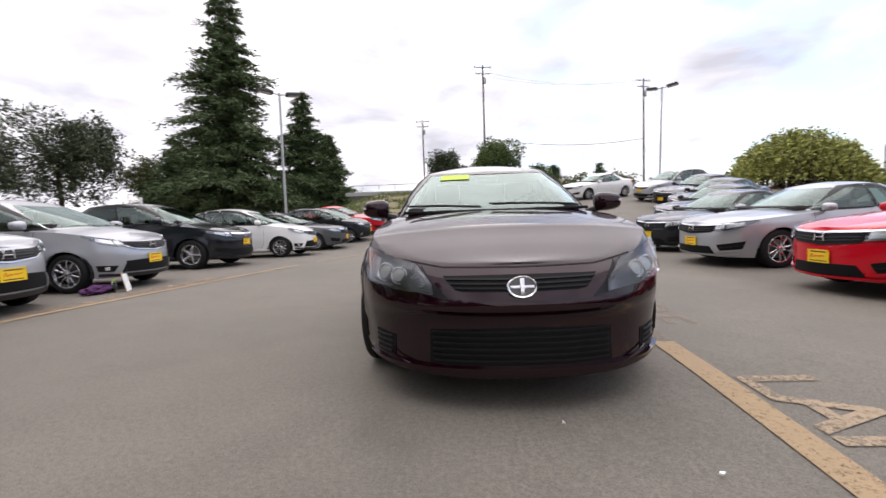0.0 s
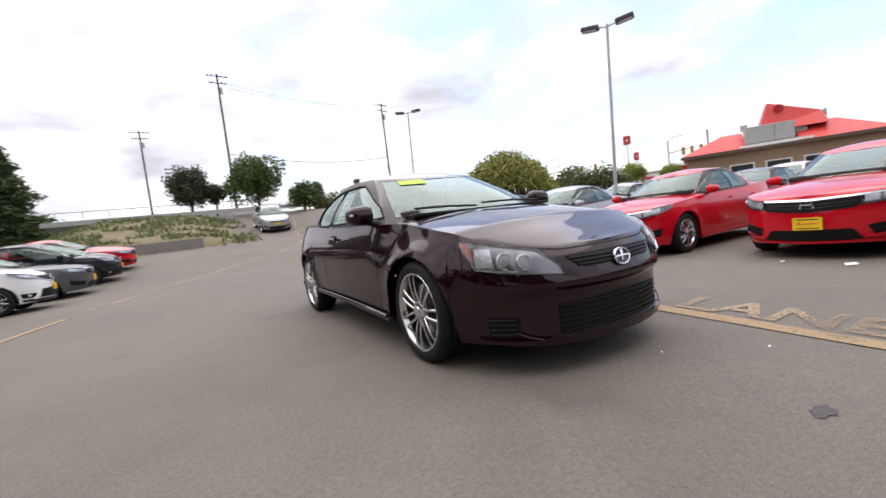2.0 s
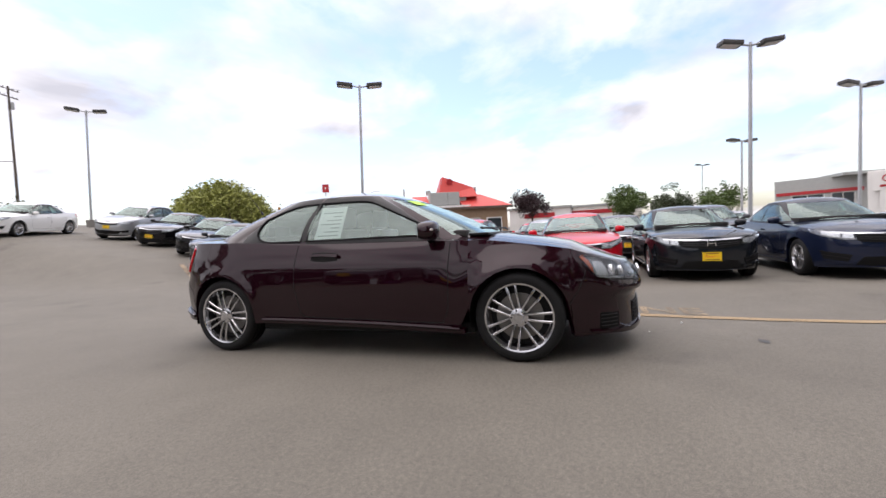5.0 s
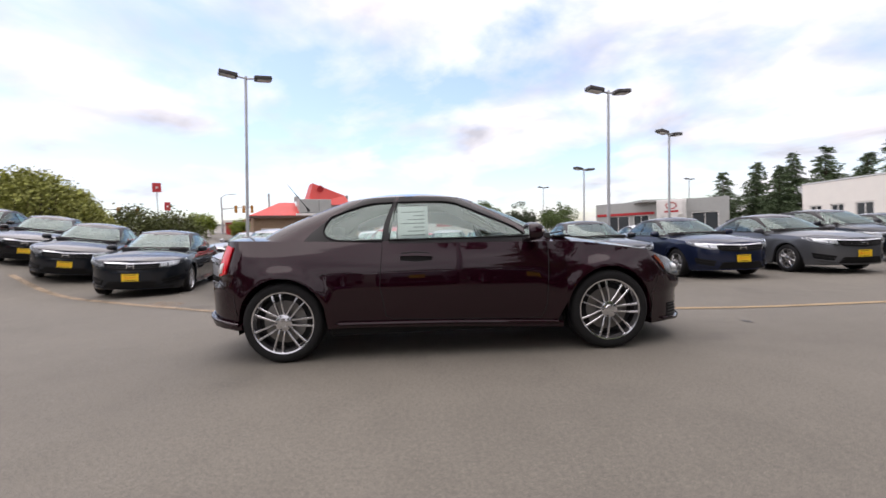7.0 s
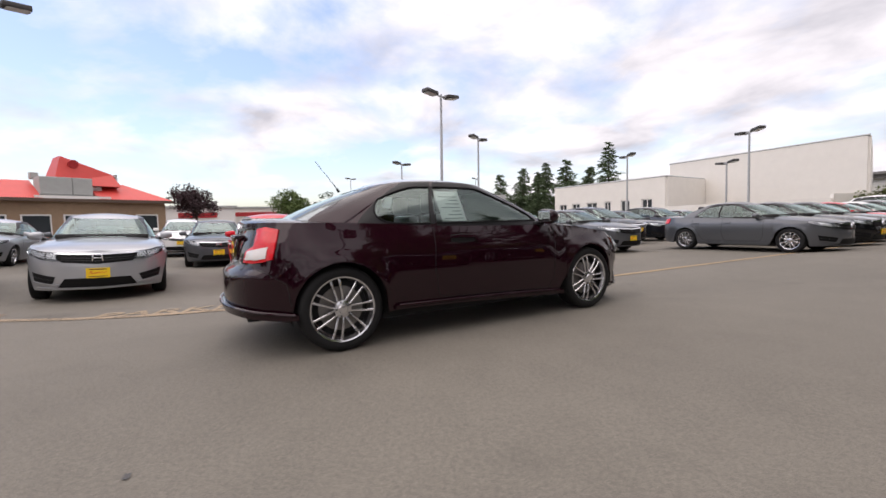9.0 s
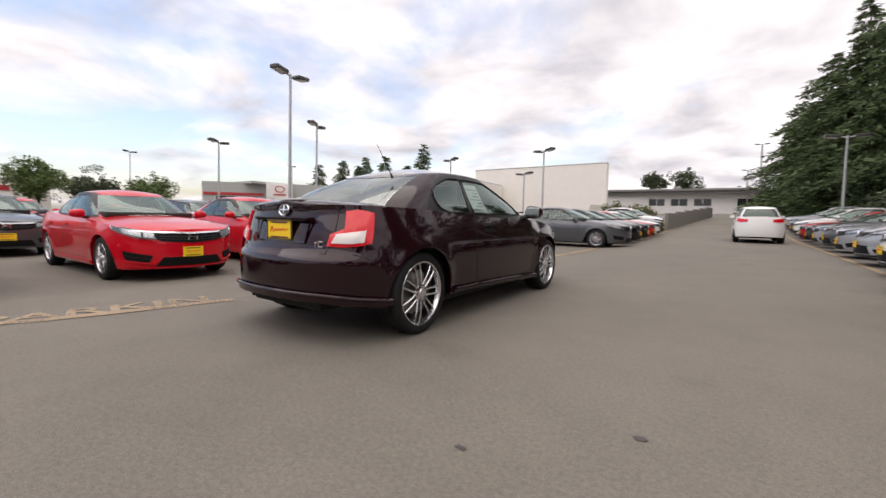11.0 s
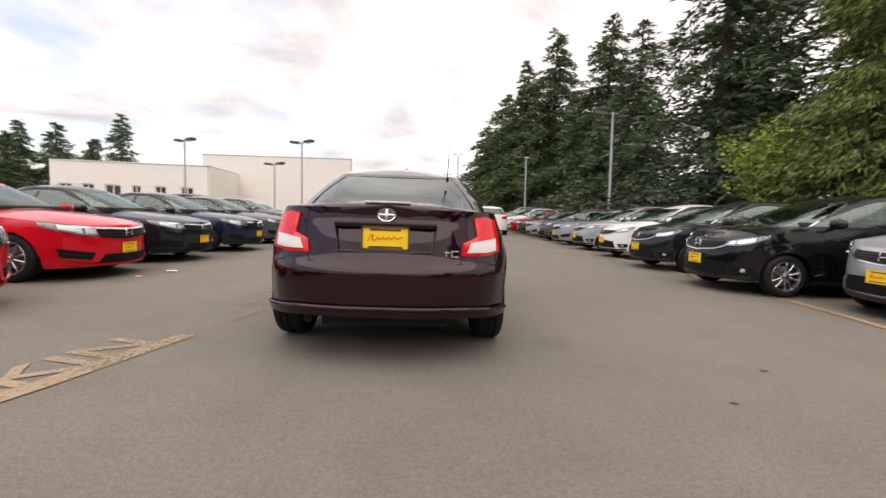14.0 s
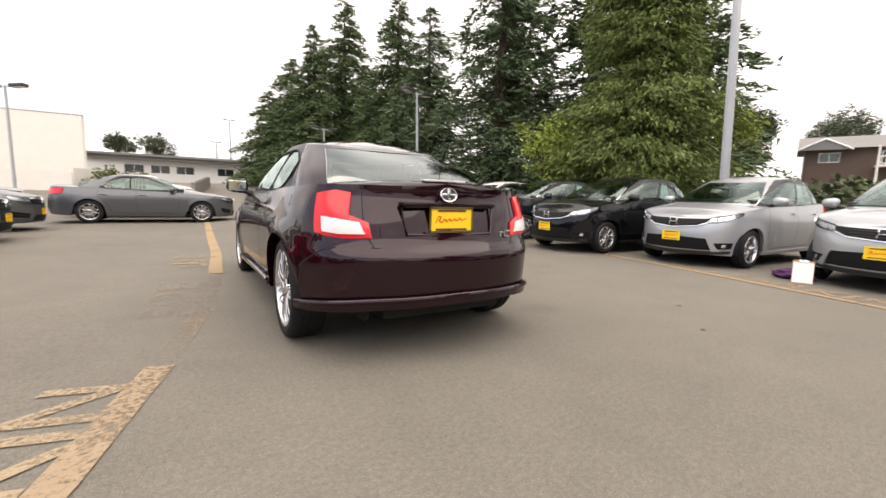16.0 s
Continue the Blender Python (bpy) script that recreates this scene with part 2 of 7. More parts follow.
M["lamp_silver"] = mat("lamp_reflector", (0.74, 0.75, 0.77), 0.16, 0.75, var=0.45, scale=34, bump=0.4, bump_scale=70)
M["lamp_red"] = mat("red_lens", (0.62, 0.006, 0.014), 0.15, 0.0, coat=0.3, var=0.25, scale=30)
M["lamp_clear"] = mat("clear_lens", (0.66, 0.62, 0.60), 0.15, 0.1, coat=1.0, var=0.15, scale=60)
M["lamp_amber"] = mat("amber_lens", (0.55, 0.10, 0.03), 0.15, coat=1.0)
M["plate"] = mat("yellow_card_plate", (0.86, 0.58, 0.012), 0.5, var=0.04, scale=10)
M["plate_ink"] = mat("plate_ink", (0.12, 0.03, 0.02), 0.6)
M["plate_red"] = mat("plate_red_ink", (0.65, 0.03, 0.02), 0.6)
M["paper"] = mat("white_paper", (0.78, 0.80, 0.78), 0.7, var=0.04, scale=20)
M["paper_ink"] = mat("paper_ink", (0.25, 0.30, 0.28), 0.8)
M["sticker"] = mat("lime_sticker", (0.42, 0.72, 0.04), 0.6, var=0.05, scale=20)
M["galv"] = mat("galvanised_steel", (0.40, 0.41, 0.42), 0.45, 0.5, var=0.15, scale=4)
M["lamp_head"] = mat("bronze_lamp_head", (0.055, 0.052, 0.050), 0.5, 0.3, var=0.2, scale=10)
M["lamp_lens"] = mat("lamp_lens", (0.6, 0.6, 0.58), 0.3)
M["wood_pole"] = mat("weathered_pole", (0.085, 0.068, 0.055), 0.9, var=0.35, scale=6, bump=0.5, bump_scale=30)
M["bark"] = mat("bark", (0.06, 0.042, 0.030), 0.95, var=0.4, scale=5, bump=0.8, bump_scale=14)
M["conifer"] = mat("conifer_needles", (0.075, 0.108, 0.046), 0.75, var=0.35, scale=0.6, per_island=0.45, spec=0.25)
M["conifer_dark"] = mat("dark_needles", (0.078, 0.112, 0.056), 0.75, var=0.35, scale=0.6, per_island=0.45, spec=0.25)
M["cedar"] = mat("cedar_sprays", (0.115, 0.150, 0.042), 0.7, var=0.35, scale=0.7, per_island=0.4, spec=0.25)
M["leaf"] = mat("broad_leaves", (0.085, 0.125, 0.036), 0.65, var=0.3, scale=0.5, per_island=0.4, spec=0.3)
M["leaf_dark"] = mat("dark_leaves", (0.055, 0.072, 0.036), 0.7, var=0.3, scale=0.5, per_island=0.4, spec=0.3)
M["leaf_bright"] = mat("yellow_green_leaves", (0.19, 0.24, 0.035), 0.6, var=0.25, scale=0.8, per_island=0.35, spec=0.3)
M["leaf_plum"] = mat("plum_leaves", (0.035, 0.016, 0.020), 0.7, per_island=0.4)
M["hedge"] = mat("hedge_leaves", (0.085, 0.100, 0.028), 0.75, var=0.35, scale=0.8, per_island=0.4)
M["grass"] = mat("rough_grass", (0.135, 0.165, 0.060), 0.9, var=0.4, scale=2.2, per_island=0.4)
M["soil"] = mat("dry_bank", (0.17, 0.145, 0.080), 0.95, var=0.4, scale=1.5, bump=0.8, bump_scale=9, bump_dist=0.05)
M["concrete"] = mat("concrete", (0.20, 0.19, 0.175), 0.85, var=0.22, scale=3, bump=0.3, bump_scale=40)
M["dark_concrete"] = mat("brown_grey_concrete", (0.075, 0.070, 0.062), 0.9, var=0.25, scale=0.6)
M["hedge_mound"] = mat("mound_leaves", (0.27, 0.285, 0.070), 0.75, var=0.3, scale=0.5, per_island=0.35)
M["stucco"] = mat("cream_stucco", (0.76, 0.73, 0.68), 0.85, var=0.07, scale=1.2, bump=0.2, bump_scale=30)
M["white_wall"] = mat("white_wall", (0.72, 0.71, 0.69), 0.8, var=0.06, scale=1.0)
M["red_roof"] = mat("red_metal_roof", (0.52, 0.045, 0.035), 0.5, var=0.15, scale=2.0)
M["red_sign"] = mat("red_sign", (0.40, 0.02, 0.025), 0.5, var=0.1, scale=3)
M["brick"] = mat("tan_brick", (0.30, 0.205, 0.135), 0.9, var=0.2, scale=4)
M["duct"] = mat("roof_unit_grey", (0.36, 0.37, 0.36), 0.6, 0.2, var=0.12, scale=3)
M["dark_window"] = mat("dark_window", (0.03, 0.036, 0.042), 0.12, spec=0.8)
M["shingle"] = mat("grey_shingles", (0.20, 0.195, 0.19), 0.9, var=0.2, scale=5)
M["brown_wall"] = mat("brown_siding", (0.105, 0.072, 0.056), 0.85, var=0.15, scale=4)
M["yellow_post"] = mat("yellow_bollard", (0.62, 0.40, 0.02), 0.6, var=0.1)
M["orange"] = mat("orange_board", (0.70, 0.16, 0.02), 0.6)
M["purple"] = mat("purple_fleece", (0.075, 0.022, 0.085), 0.95, var=0.3, scale=14, bump=0.6, bump_scale=60)
M["clip_wood"] = mat("hardboard", (0.42, 0.23, 0.12), 0.7, var=0.15, scale=20)
M["oil"] = mat("oil_stain", (0.048, 0.044, 0.041), 0.6, var=0.4, scale=30)
M["seat_cover"] = mat("pale_seat_cover", (0.46, 0.46, 0.47), 0.45, var=0.15, scale=14)
M["cable"] = mat("black_cable", (0.02, 0.02, 0.02), 0.7)
M["signal"] = mat("amber_signal_box", (0.30, 0.14, 0.02), 0.6)
M["steel"] = mat("painted_steel", (0.34, 0.35, 0.35), 0.6, 0.2, var=0.1, scale=2)
M["lime_cap"] = mat("lime_cap", (0.40, 0.62, 0.02), 0.4)


# ---------------------------------------------------------------- mesh helpers
def link(name, bm, materials, parent=None, label="", smooth=False, angle=35):
    me = bpy.data.meshes.new(name)
    bm.normal_update()
    bm.to_mesh(me)
    bm.free()
    mats = materials if isinstance(materials, (list, tuple)) else [materials]
    for m in mats:
        me.materials.append(m)
    if smooth:
        me.polygons.foreach_set("use_smooth", [True] * len(me.polygons))
        me.set_sharp_from_angle(angle=radians(angle))
    ob = new(name, me)
    if parent is not None:
        ob.parent = parent
    if label:
        ob["label"] = label
    return ob


def part(name, bm, material, parent, label="", smooth=False, angle=35):
    return link(name, bm, material, parent, label, smooth, angle)


def empty(name, m=None, label="", category="", group="", kind=""):
    ob = new(name)
    ob.empty_display_size = 0.2
    if m is not None:
        ob.matrix_basis = m
    return tagged(ob, label, category, group, kind)


def add_box(bm, c, s, m=None, bevel=0.0):
    """Box with centre c and full sizes s."""
    vs = []
    for dx in (-.5, .5):
        for dy in (-.5, .5):
            for dz in (-.5, .5):
                v = Vector((c[0] + dx * s[0], c[1] + dy * s[1], c[2] + dz * s[2]))
                vs.append(bm.verts.new(m @ v if m else v))
    fs = []
    for q in ((0, 1, 3, 2), (4, 6, 7, 5), (0, 4, 5, 1), (2, 3, 7, 6), (0, 2, 6, 4), (1, 5, 7, 3)):
        fs.append(bm.faces.new([vs[k] for k in q]))
    if bevel:
        es = list({e for f in fs for e in f.edges})
        bmesh.ops.bevel(bm, geom=es, offset=bevel, segments=2, affect="EDGES", profile=0.6)
    return vs


def box(c, s, bevel=0.0, m=None):
    bm = bmesh.new()
    add_box(bm, c, s, m, bevel)
    return bm


def add_tube(bm, pts, radii, sides=8, caps=True):
    rings = []
    pts = [Vector(p) for p in pts]
    up = Vector((0, 0, 1))
    for i, p in enumerate(pts):
        d = (pts[min(i + 1, len(pts) - 1)] - pts[max(i - 1, 0)]).normalized()
        a = d.cross(up if abs(d.z) < 0.95 else Vector((1, 0, 0))).normalized()
        b = d.cross(a)
        r = radii[i] if isinstance(radii, (list, tuple)) else radii
        rings.append([bm.verts.new(p + a * r * math.cos(2 * math.pi * k / sides) + b * r * math.sin(2 * math.pi * k / sides)) for k in range(sides)])
    for r0, r1 in zip(rings, rings[1:]):
        for k in range(sides):
            bm.faces.new((r0[k], r1[k], r1[(k + 1) % sides], r0[(k + 1) % sides]))
    if caps:
        bm.faces.new(rings[0])
        bm.faces.new(rings[-1][::-1])


def tube(pts, radii, sides=8):
    bm = bmesh.new()
    add_tube(bm, pts, radii, sides)
    return bm


def lathe_x(profile, sides=48, close=False):
    """Turns a profile of (x, radius) round the x axis."""
    bm = bmesh.new()
    rings = [[bm.verts.new((x, r * math.cos(2 * math.pi * k / sides), r * math.sin(2 * math.pi * k / sides))) for k in range(sides)] for x, r in profile]
    pairs = list(zip(rings, rings[1:])) + ([(rings[-1], rings[0])] if close else [])
    for a, b in pairs:
        for k in range(sides):
            bm.faces.new((a[k], a[(k + 1) % sides], b[(k + 1) % sides], b[k]))
    return bm


def curve(points, v):
    """Smooth interpolation through (position, value) points."""
    if v <= points[0][0]:
        return points[0][1]
    if v >= points[-1][0]:
        return points[-1][1]
    for i in range(len(points) - 1):
        x0, y0 = points[i]
        x1, y1 = points[i + 1]
        if v <= x1:
            h = x1 - x0

            def slope(k):
                if k <= 0 or k >= len(points) - 1:
                    return None
                a = (points[k][1] - points[k - 1][1]) / (points[k][0] - points[k - 1][0])
                b = (points[k + 1][1] - points[k][1]) / (points[k + 1][0] - points[k][0])
                return 0.0 if a * b <= 0 else 2 * a * b / (a + b)

            sec = (y1 - y0) / h
            m0, m1 = slope(i), slope(i + 1)
            m0 = sec if m0 is None else m0
            m1 = sec if m1 is None else m1
            s = (v - x0) / h
            return ((2 * s ** 3 - 3 * s ** 2 + 1) * y0 + (s ** 3 - 2 * s ** 2 + s) * h * m0 + (-2 * s ** 3 + 3 * s ** 2) * y1 + (s ** 3 - s ** 2) * h * m1)


def smoothstep(a, b, v):
    s = min(1.0, max(0.0, (v - a) / (b - a)))
    return s * s * (3 - 2 * s)


# ---------------------------------------------------------------- ground
def gz(x, y):
    """Height of the lot: level round the car, a slight dip to the east row, ramps up to the north and the south."""
    dip = -0.10 * max(smoothstep(1.6, 4.4, x) * smoothstep(6.0, 1.5, y), 0.8 * smoothstep(-0.3, 1.3, x) * smoothstep(-0.8, -4.5, y))
    s = max(0.0, y - 6.0)
    steep = 0.16 * (s - 1.8 * (1 - math.exp(-s / 1.8)))
    r, q = max(0.0, y - 10.5), max(0.0, y - 23.0)
    ramp = 0.12 * (r - 3.0 * (1 - math.exp(-r / 3.0))) + 0.08 * (q - 2.0 * (1 - math.exp(-q / 2.0)))
    ramp *= 0.3 + 0.7 * smoothstep(-13, -6, x)
    k = smoothstep(3.5, 7.0, x)
    u = max(0.0, -20.0 - y)
    south = 0.05 * (u - 4.0 * (1 - math.exp(-u / 4.0))) * smoothstep(45, 15, x)
    return dip + 6.0 * math.tanh(south / 6.0) + k * 4.2 * math.tanh(steep / 4.2) + (1 - k) * 6.0 * math.tanh(ramp / 6.0)


def sit(x, y, heading=0.0):
    """Pose of a thing that stands on the lot, turned by heading degrees and tilted with the slope."""
    d = 0.6
    n = Vector(((gz(x - d, y) - gz(x + d, y)) / (2 * d), (gz(x, y - d) - gz(x, y + d)) / (2 * d), 1)).normalized()
    q = Vector((0, 0, 1)).rotation_difference(n).to_matrix().to_4x4()
    return Matrix.Translation((x, y, gz(x, y))) @ q @ pose(0, 0, 0, 0, 0, heading)


def build_ground():
    def axis():
        out = [-1500, -780, -60]
        while out[-1] < 60:
            out.append(out[-1] + (0.3 if -7 < out[-1] < 7 else 1.0 if -36 < out[-1] < 36 else 2.0))
        return out + [90, 180, 1500]
    xs, ys = axis(), axis()
    bm = bmesh.new()
    vs = [[bm.verts.new((x, y, gz(x, y))) for y in ys] for x in xs]
    for i in range(len(xs) - 1):
        for j in range(len(ys) - 1):
            bm.faces.new((vs[i][j], vs[i + 1][j], vs[i + 1][j + 1], vs[i][j + 1]))
    g = link("ground", bm, M["asphalt"], smooth=True)
    tagged(g, "worn grey-brown asphalt of a dealership parking lot", "asphalt lot", kind="structure")


build_ground()


def strip(name, line, width, material, label, lift=0.007):
    """A painted stripe that lies on the lot along a line of plan points."""
    fine = []
    for (x0, y0), (x1, y1) in zip(line, line[1:]):
        k = max(1, int(math.hypot(x1 - x0, y1 - y0) / 0.5))
        fine += [(x0 + (x1 - x0) * i / k, y0 + (y1 - y0) * i / k) for i in range(k)]
    fine.append(line[-1])
    bm = bmesh.new()
    rows = []
    for i, (x, y) in enumerate(fine):
        a, b = fine[max(0, i - 1)], fine[min(len(fine) - 1, i + 1)]
        d = Vector((b[0] - a[0], b[1] - a[1])).normalized()
        nx, ny = -d.y * width / 2, d.x * width / 2
        rows.append([bm.verts.new((x + s * nx, y + s * ny, gz(x + s * nx, y + s * ny) + lift)) for s in (-1, 1)])
    for a, b in zip(rows, rows[1:]):
        bm.faces.new((a[0], b[0], b[1], a[1]))
    return tagged(link(name, bm, material), label, "road marking", kind="structure")


# ---------------------------------------------------------------- cars
class Shell:
    """The outer skin of a car: front at -y, origin on the ground in the middle."""

    def __init__(self, spec):
        self.s = spec
        self.ym = spec.get("ym", 0.0)
        self.stations = []
        self.make_stations()
        self.table = []
        a, last = 0.0, None
        for k in range(121):
            fx = 0.9 * k / 120
            self.table.append([0, fx, self.y_of_fx(fx, True)])
        y0 = self.table[-1][2]
        y1 = self.y_of_fx(0.9, False)
        for k in range(1, 401):
            y = y0 + (y1 - y0) * k / 400
            self.table.append([0, self.fx_of_y(y), y])
        for k in range(1, 121):
            fx = 0.9 * (1 - k / 120)
            self.table.append([0, fx, self.y_of_fx(fx, False)])
        for row in self.table:
            p = Vector((row[1] * spec["w"], row[2]))
            if last is not None:
                a += (p - last).length
            row[0] = a
            last = p
        self.total = a
        self.arcs = np.array([r[0] for r in self.table])
        self.fxs = np.array([r[1] for r in self.table])
        self.yns = np.array([r[2] for r in self.table])

    def y_of_fx(self, fx, front):
        s = self.s
        if front:
            return self.ym - (self.ym - s["yf"]) * (1 - fx ** s["mf"]) ** (1 / s["nf"])
        return self.ym + (s["yr"] - self.ym) * (1 - fx ** s["mr"]) ** (1 / s["nr"])

    def fx_of_y(self, y):
        s = self.s
        if y < self.ym:
            u = min(1, (self.ym - y) / (self.ym - s["yf"]))
            return (1 - u ** s["nf"]) ** (1 / s["mf"])
        u = min(1, (y - self.ym) / (s["yr"] - self.ym))
        return (1 - u ** s["nr"]) ** (1 / s["mr"])

    def make_stations(self):
        s = self.s
        st = [(fx, self.y_of_fx(fx, True)) for fx in np.linspace(0, 0.82, 11)]
        ra, zw, sill = s["ra"], s["zw"], s["sill"]

        def span(a, b, k):
            return [(self.fx_of_y(y), y) for y in np.linspace(a, b, k)]

        half = math.sqrt(max(0.01, ra ** 2 - (zw - sill) ** 2))
        k0 = math.atan2(sill - zw, half)
        angs = np.linspace(math.pi - k0, k0, 13 if s.get("plain") else 19)
        y = st[-1][1]
        for ax in s["axles"]:
            st += span(y, ax - half, 7)[1:]
            st += [(self.fx_of_y(ax + ra * math.cos(t)), ax + ra * math.cos(t)) for t in angs[1:-1]]
            st += [(self.fx_of_y(ax + half), ax + half)]
            y = ax + half
            if ax == s["axles"][0]:
                st += span(y, s["axles"][1] - half, 17)[1:-1]
                y = st[-1][1]
        st += span(y, self.y_of_fx(0.82, False), 7)[1:]
        st += [(fx, self.y_of_fx(fx, False)) for fx in np.linspace(0.82, 0, 11)[1:]]
        self.stations = st

    def low(self, yn):
        s = self.s
        z = curve(s["low"], yn)
        for ax in s["axles"]:
            d = s["ra"] ** 2 - (yn - ax) ** 2
            if d > 0:
                z = max(z, s["zw"] + math.sqrt(d))
        return z

    def at(self, fx, yn, z, sgn=1):
        s = self.s
        x = fx * s["w"] * curve(s["pw"], z)
        y = yn
        ya, yb = s["axles"][0] - s["ra"] - 0.02, s["axles"][1] + s["ra"] + 0.02
        if yn < ya:
            y += curve(s["pf"], z) * ((ya - yn) / (ya - s["yf"]))
        if yn > yb:
            y -= curve(s["pr"], z) * ((yn - yb) / (s["yr"] - yb))
        for ax in s["axles"]:
            r = math.hypot(yn - ax, z - s["zw"])
            if ax == s["axles"][0] and s.get("fender"):
                x -= s["fender"] * smoothstep(0.58, 0.88, z) * smoothstep(-0.70, -1.15, yn) * fx ** 2
            x += s.get("flare", 0.016) * math.exp(-((r - s["ra"]) / 0.07) ** 2) * (fx ** 3)
        return Vector((sgn * x, y, z))

    def surf(self, a, z, off=0.0, sgn=1):
        """Point of the skin at arc length a from the middle of the nose, height z, pushed outward."""
        def raw(aa, zz):
            aa2 = abs(aa)
            return self.at(float(np.interp(aa2, self.arcs, self.fxs)), float(np.interp(aa2, self.arcs, self.yns)), zz, 1 if aa >= 0 else -1)
        p = raw(a, z)
        e = 0.012
        da = raw(a + e, z) - raw(a - e, z)
        dz = raw(a, z + e) - raw(a, z - e)
        n = da.cross(dz)
        n = n.normalized() if n.length > 1e-9 else Vector((0, -1, 0))
        p = p + n * off
        return Vector((p.x * sgn, p.y, p.z))

    def arc_of_y(self, y):
        i0 = int(np.argmax(self.fxs > 0.6))
        i1 = len(self.fxs) - int(np.argmax(self.fxs[::-1] > 0.6))
        return float(np.interp(y, self.yns[i0:i1], self.arcs[i0:i1]))

    def rear(self, x):
        return self.total - x

    def body(self):
        s = self.s
        bm = bmesh.new()
        nv, nx = s.get("nv", 16), 9
        st = self.stations
        grid = []
        for i, (fx, yn) in enumerate(st):
            zl, zt = self.low(yn), curve(s["zsh"], yn)
            zl = min(zl, zt - 0.03)
            col = []
            for k in range(nv + 1):
                z = zl + (zt - zl) * (k / nv)
                col.append(self.at(fx, yn, z))
            xe, ye = col[-1].x, col[-1].y
            zc = curve(s["zc"], yn)
            for j in range(1, nx + 1):
                q = 1 - j / nx
                x = xe * q
                col.append(Vector((x, ye, zt + (zc - zt) * (1 - q ** 2.6))))
            grid.append(col)
        vr = [[bm.verts.new(p) for p in c] for c in grid]
        vl = []
        for i, c in enumerate(grid):
            vl.append([vr[i][k] if c[k].x < 1e-6 else bm.verts.new((-c[k].x, c[k].y, c[k].z)) for k in range(len(c))])
        cab0, cab1 = s["cabin"]
        for side, v in ((0, vr), (1, vl)):
            for i in range(len(v) - 1):
                for k in range(len(v[0]) - 1):
                    q = [v[i][k], v[i + 1][k], v[i + 1][k + 1], v[i][k + 1]]
                    q = list(dict.fromkeys(q))
                    if len(q) < 3:
                        continue
                    if side:
                        q = q[::-1]
                    try:
                        f = bm.faces.new(q)
                    except ValueError:
                        continue
                    ymid = (st[i][1] + st[i + 1][1]) / 2
                    if k >= nv + 2 and cab0 < ymid < cab1:
                        f.material_index = 1
        # turned-in lip along the lower edge
        for side, v in ((0, vr), (1, vl)):
            prev = None
            for i in range(len(v)):
                p = v[i][0].co
                fx = st[i][0]
                inner = bm.verts.new((p.x * (0.93 if fx > 0.3 else 0.97), p.y * 0.985, p.z + 0.004))
                if prev is not None:
                    q = [v[i - 1][0], prev, inner, v[i][0]]
                    try:
                        bm.faces.new(q if not side else q[::-1])
                    except ValueError:
                        pass
                prev = inner
        return bm

    def patch(self, lower, upper, off=0.004, depth=0.012, sgn=1, nv=4, nu=3, dome=0.0):
        if self.s.get("plain"):
            nv, nu = min(nv, 2), min(nu, 3)
            off += 0.008
            depth += 0.006
            nu = 5 if len(lower) == 2 and abs(lower[0][0] - lower[-1][0]) > 1.0 else nu
        """A raised piece between two lines of (arc, height) on the skin, with edges that go back into it."""
        def dense(line):
            out = []
            for (a0, z0), (a1, z1) in zip(line, line[1:]):
                out += [(a0 + (a1 - a0) * i / nu, z0 + (z1 - z0) * i / nu) for i in range(nu)]
            return out + [line[-1]]
        lo, up = dense(lower), dense(upper)
        m = len(lo)
        bm = bmesh.new()
        rows = []
        for j in range(nv + 1):
            t = j / nv
            row = []
            for i in range(m):
                u = i / (m - 1)
                a = lo[i][0] * (1 - t) + up[i][0] * t
                z = lo[i][1] * (1 - t) + up[i][1] * t
                o = off + dome * (4 * t * (1 - t)) * (4 * u * (1 - u)) ** 0.5
                row.append(bm.verts.new(self.surf(a, z, o, sgn)))
            rows.append(row)
        for j in range(nv):
            for i in range(m - 1):
                q = (rows[j][i], rows[j][i + 1], rows[j + 1][i + 1], rows[j + 1][i])
                bm.faces.new(q if sgn > 0 else q[::-1])
        rim = [(j, 0) for j in range(nv, 0, -1)] + [(0, i) for i in range(m - 1)] + [(j, m - 1) for j in range(nv)] + [(nv, i) for i in range(m - 1, 0, -1)]
        back = []
        for j, i in rim:
            t = j / nv
            a = lo[i][0] * (1 - t) + up[i][0] * t
            z = lo[i][1] * (1 - t) + up[i][1] * t
            back.append(bm.verts.new(self.surf(a, z, off - depth, sgn)))
        for k in range(len(rim)):
            k2 = (k + 1) % len(rim)
            v0, v1 = rows[rim[k][0]][rim[k][1]], rows[rim[k2][0]][rim[k2][1]]
            q = (v0, back[k], back[k2], v1)
            try:
                bm.faces.new(q if sgn > 0 else q[::-1])
            except ValueError:
                pass
        return bm

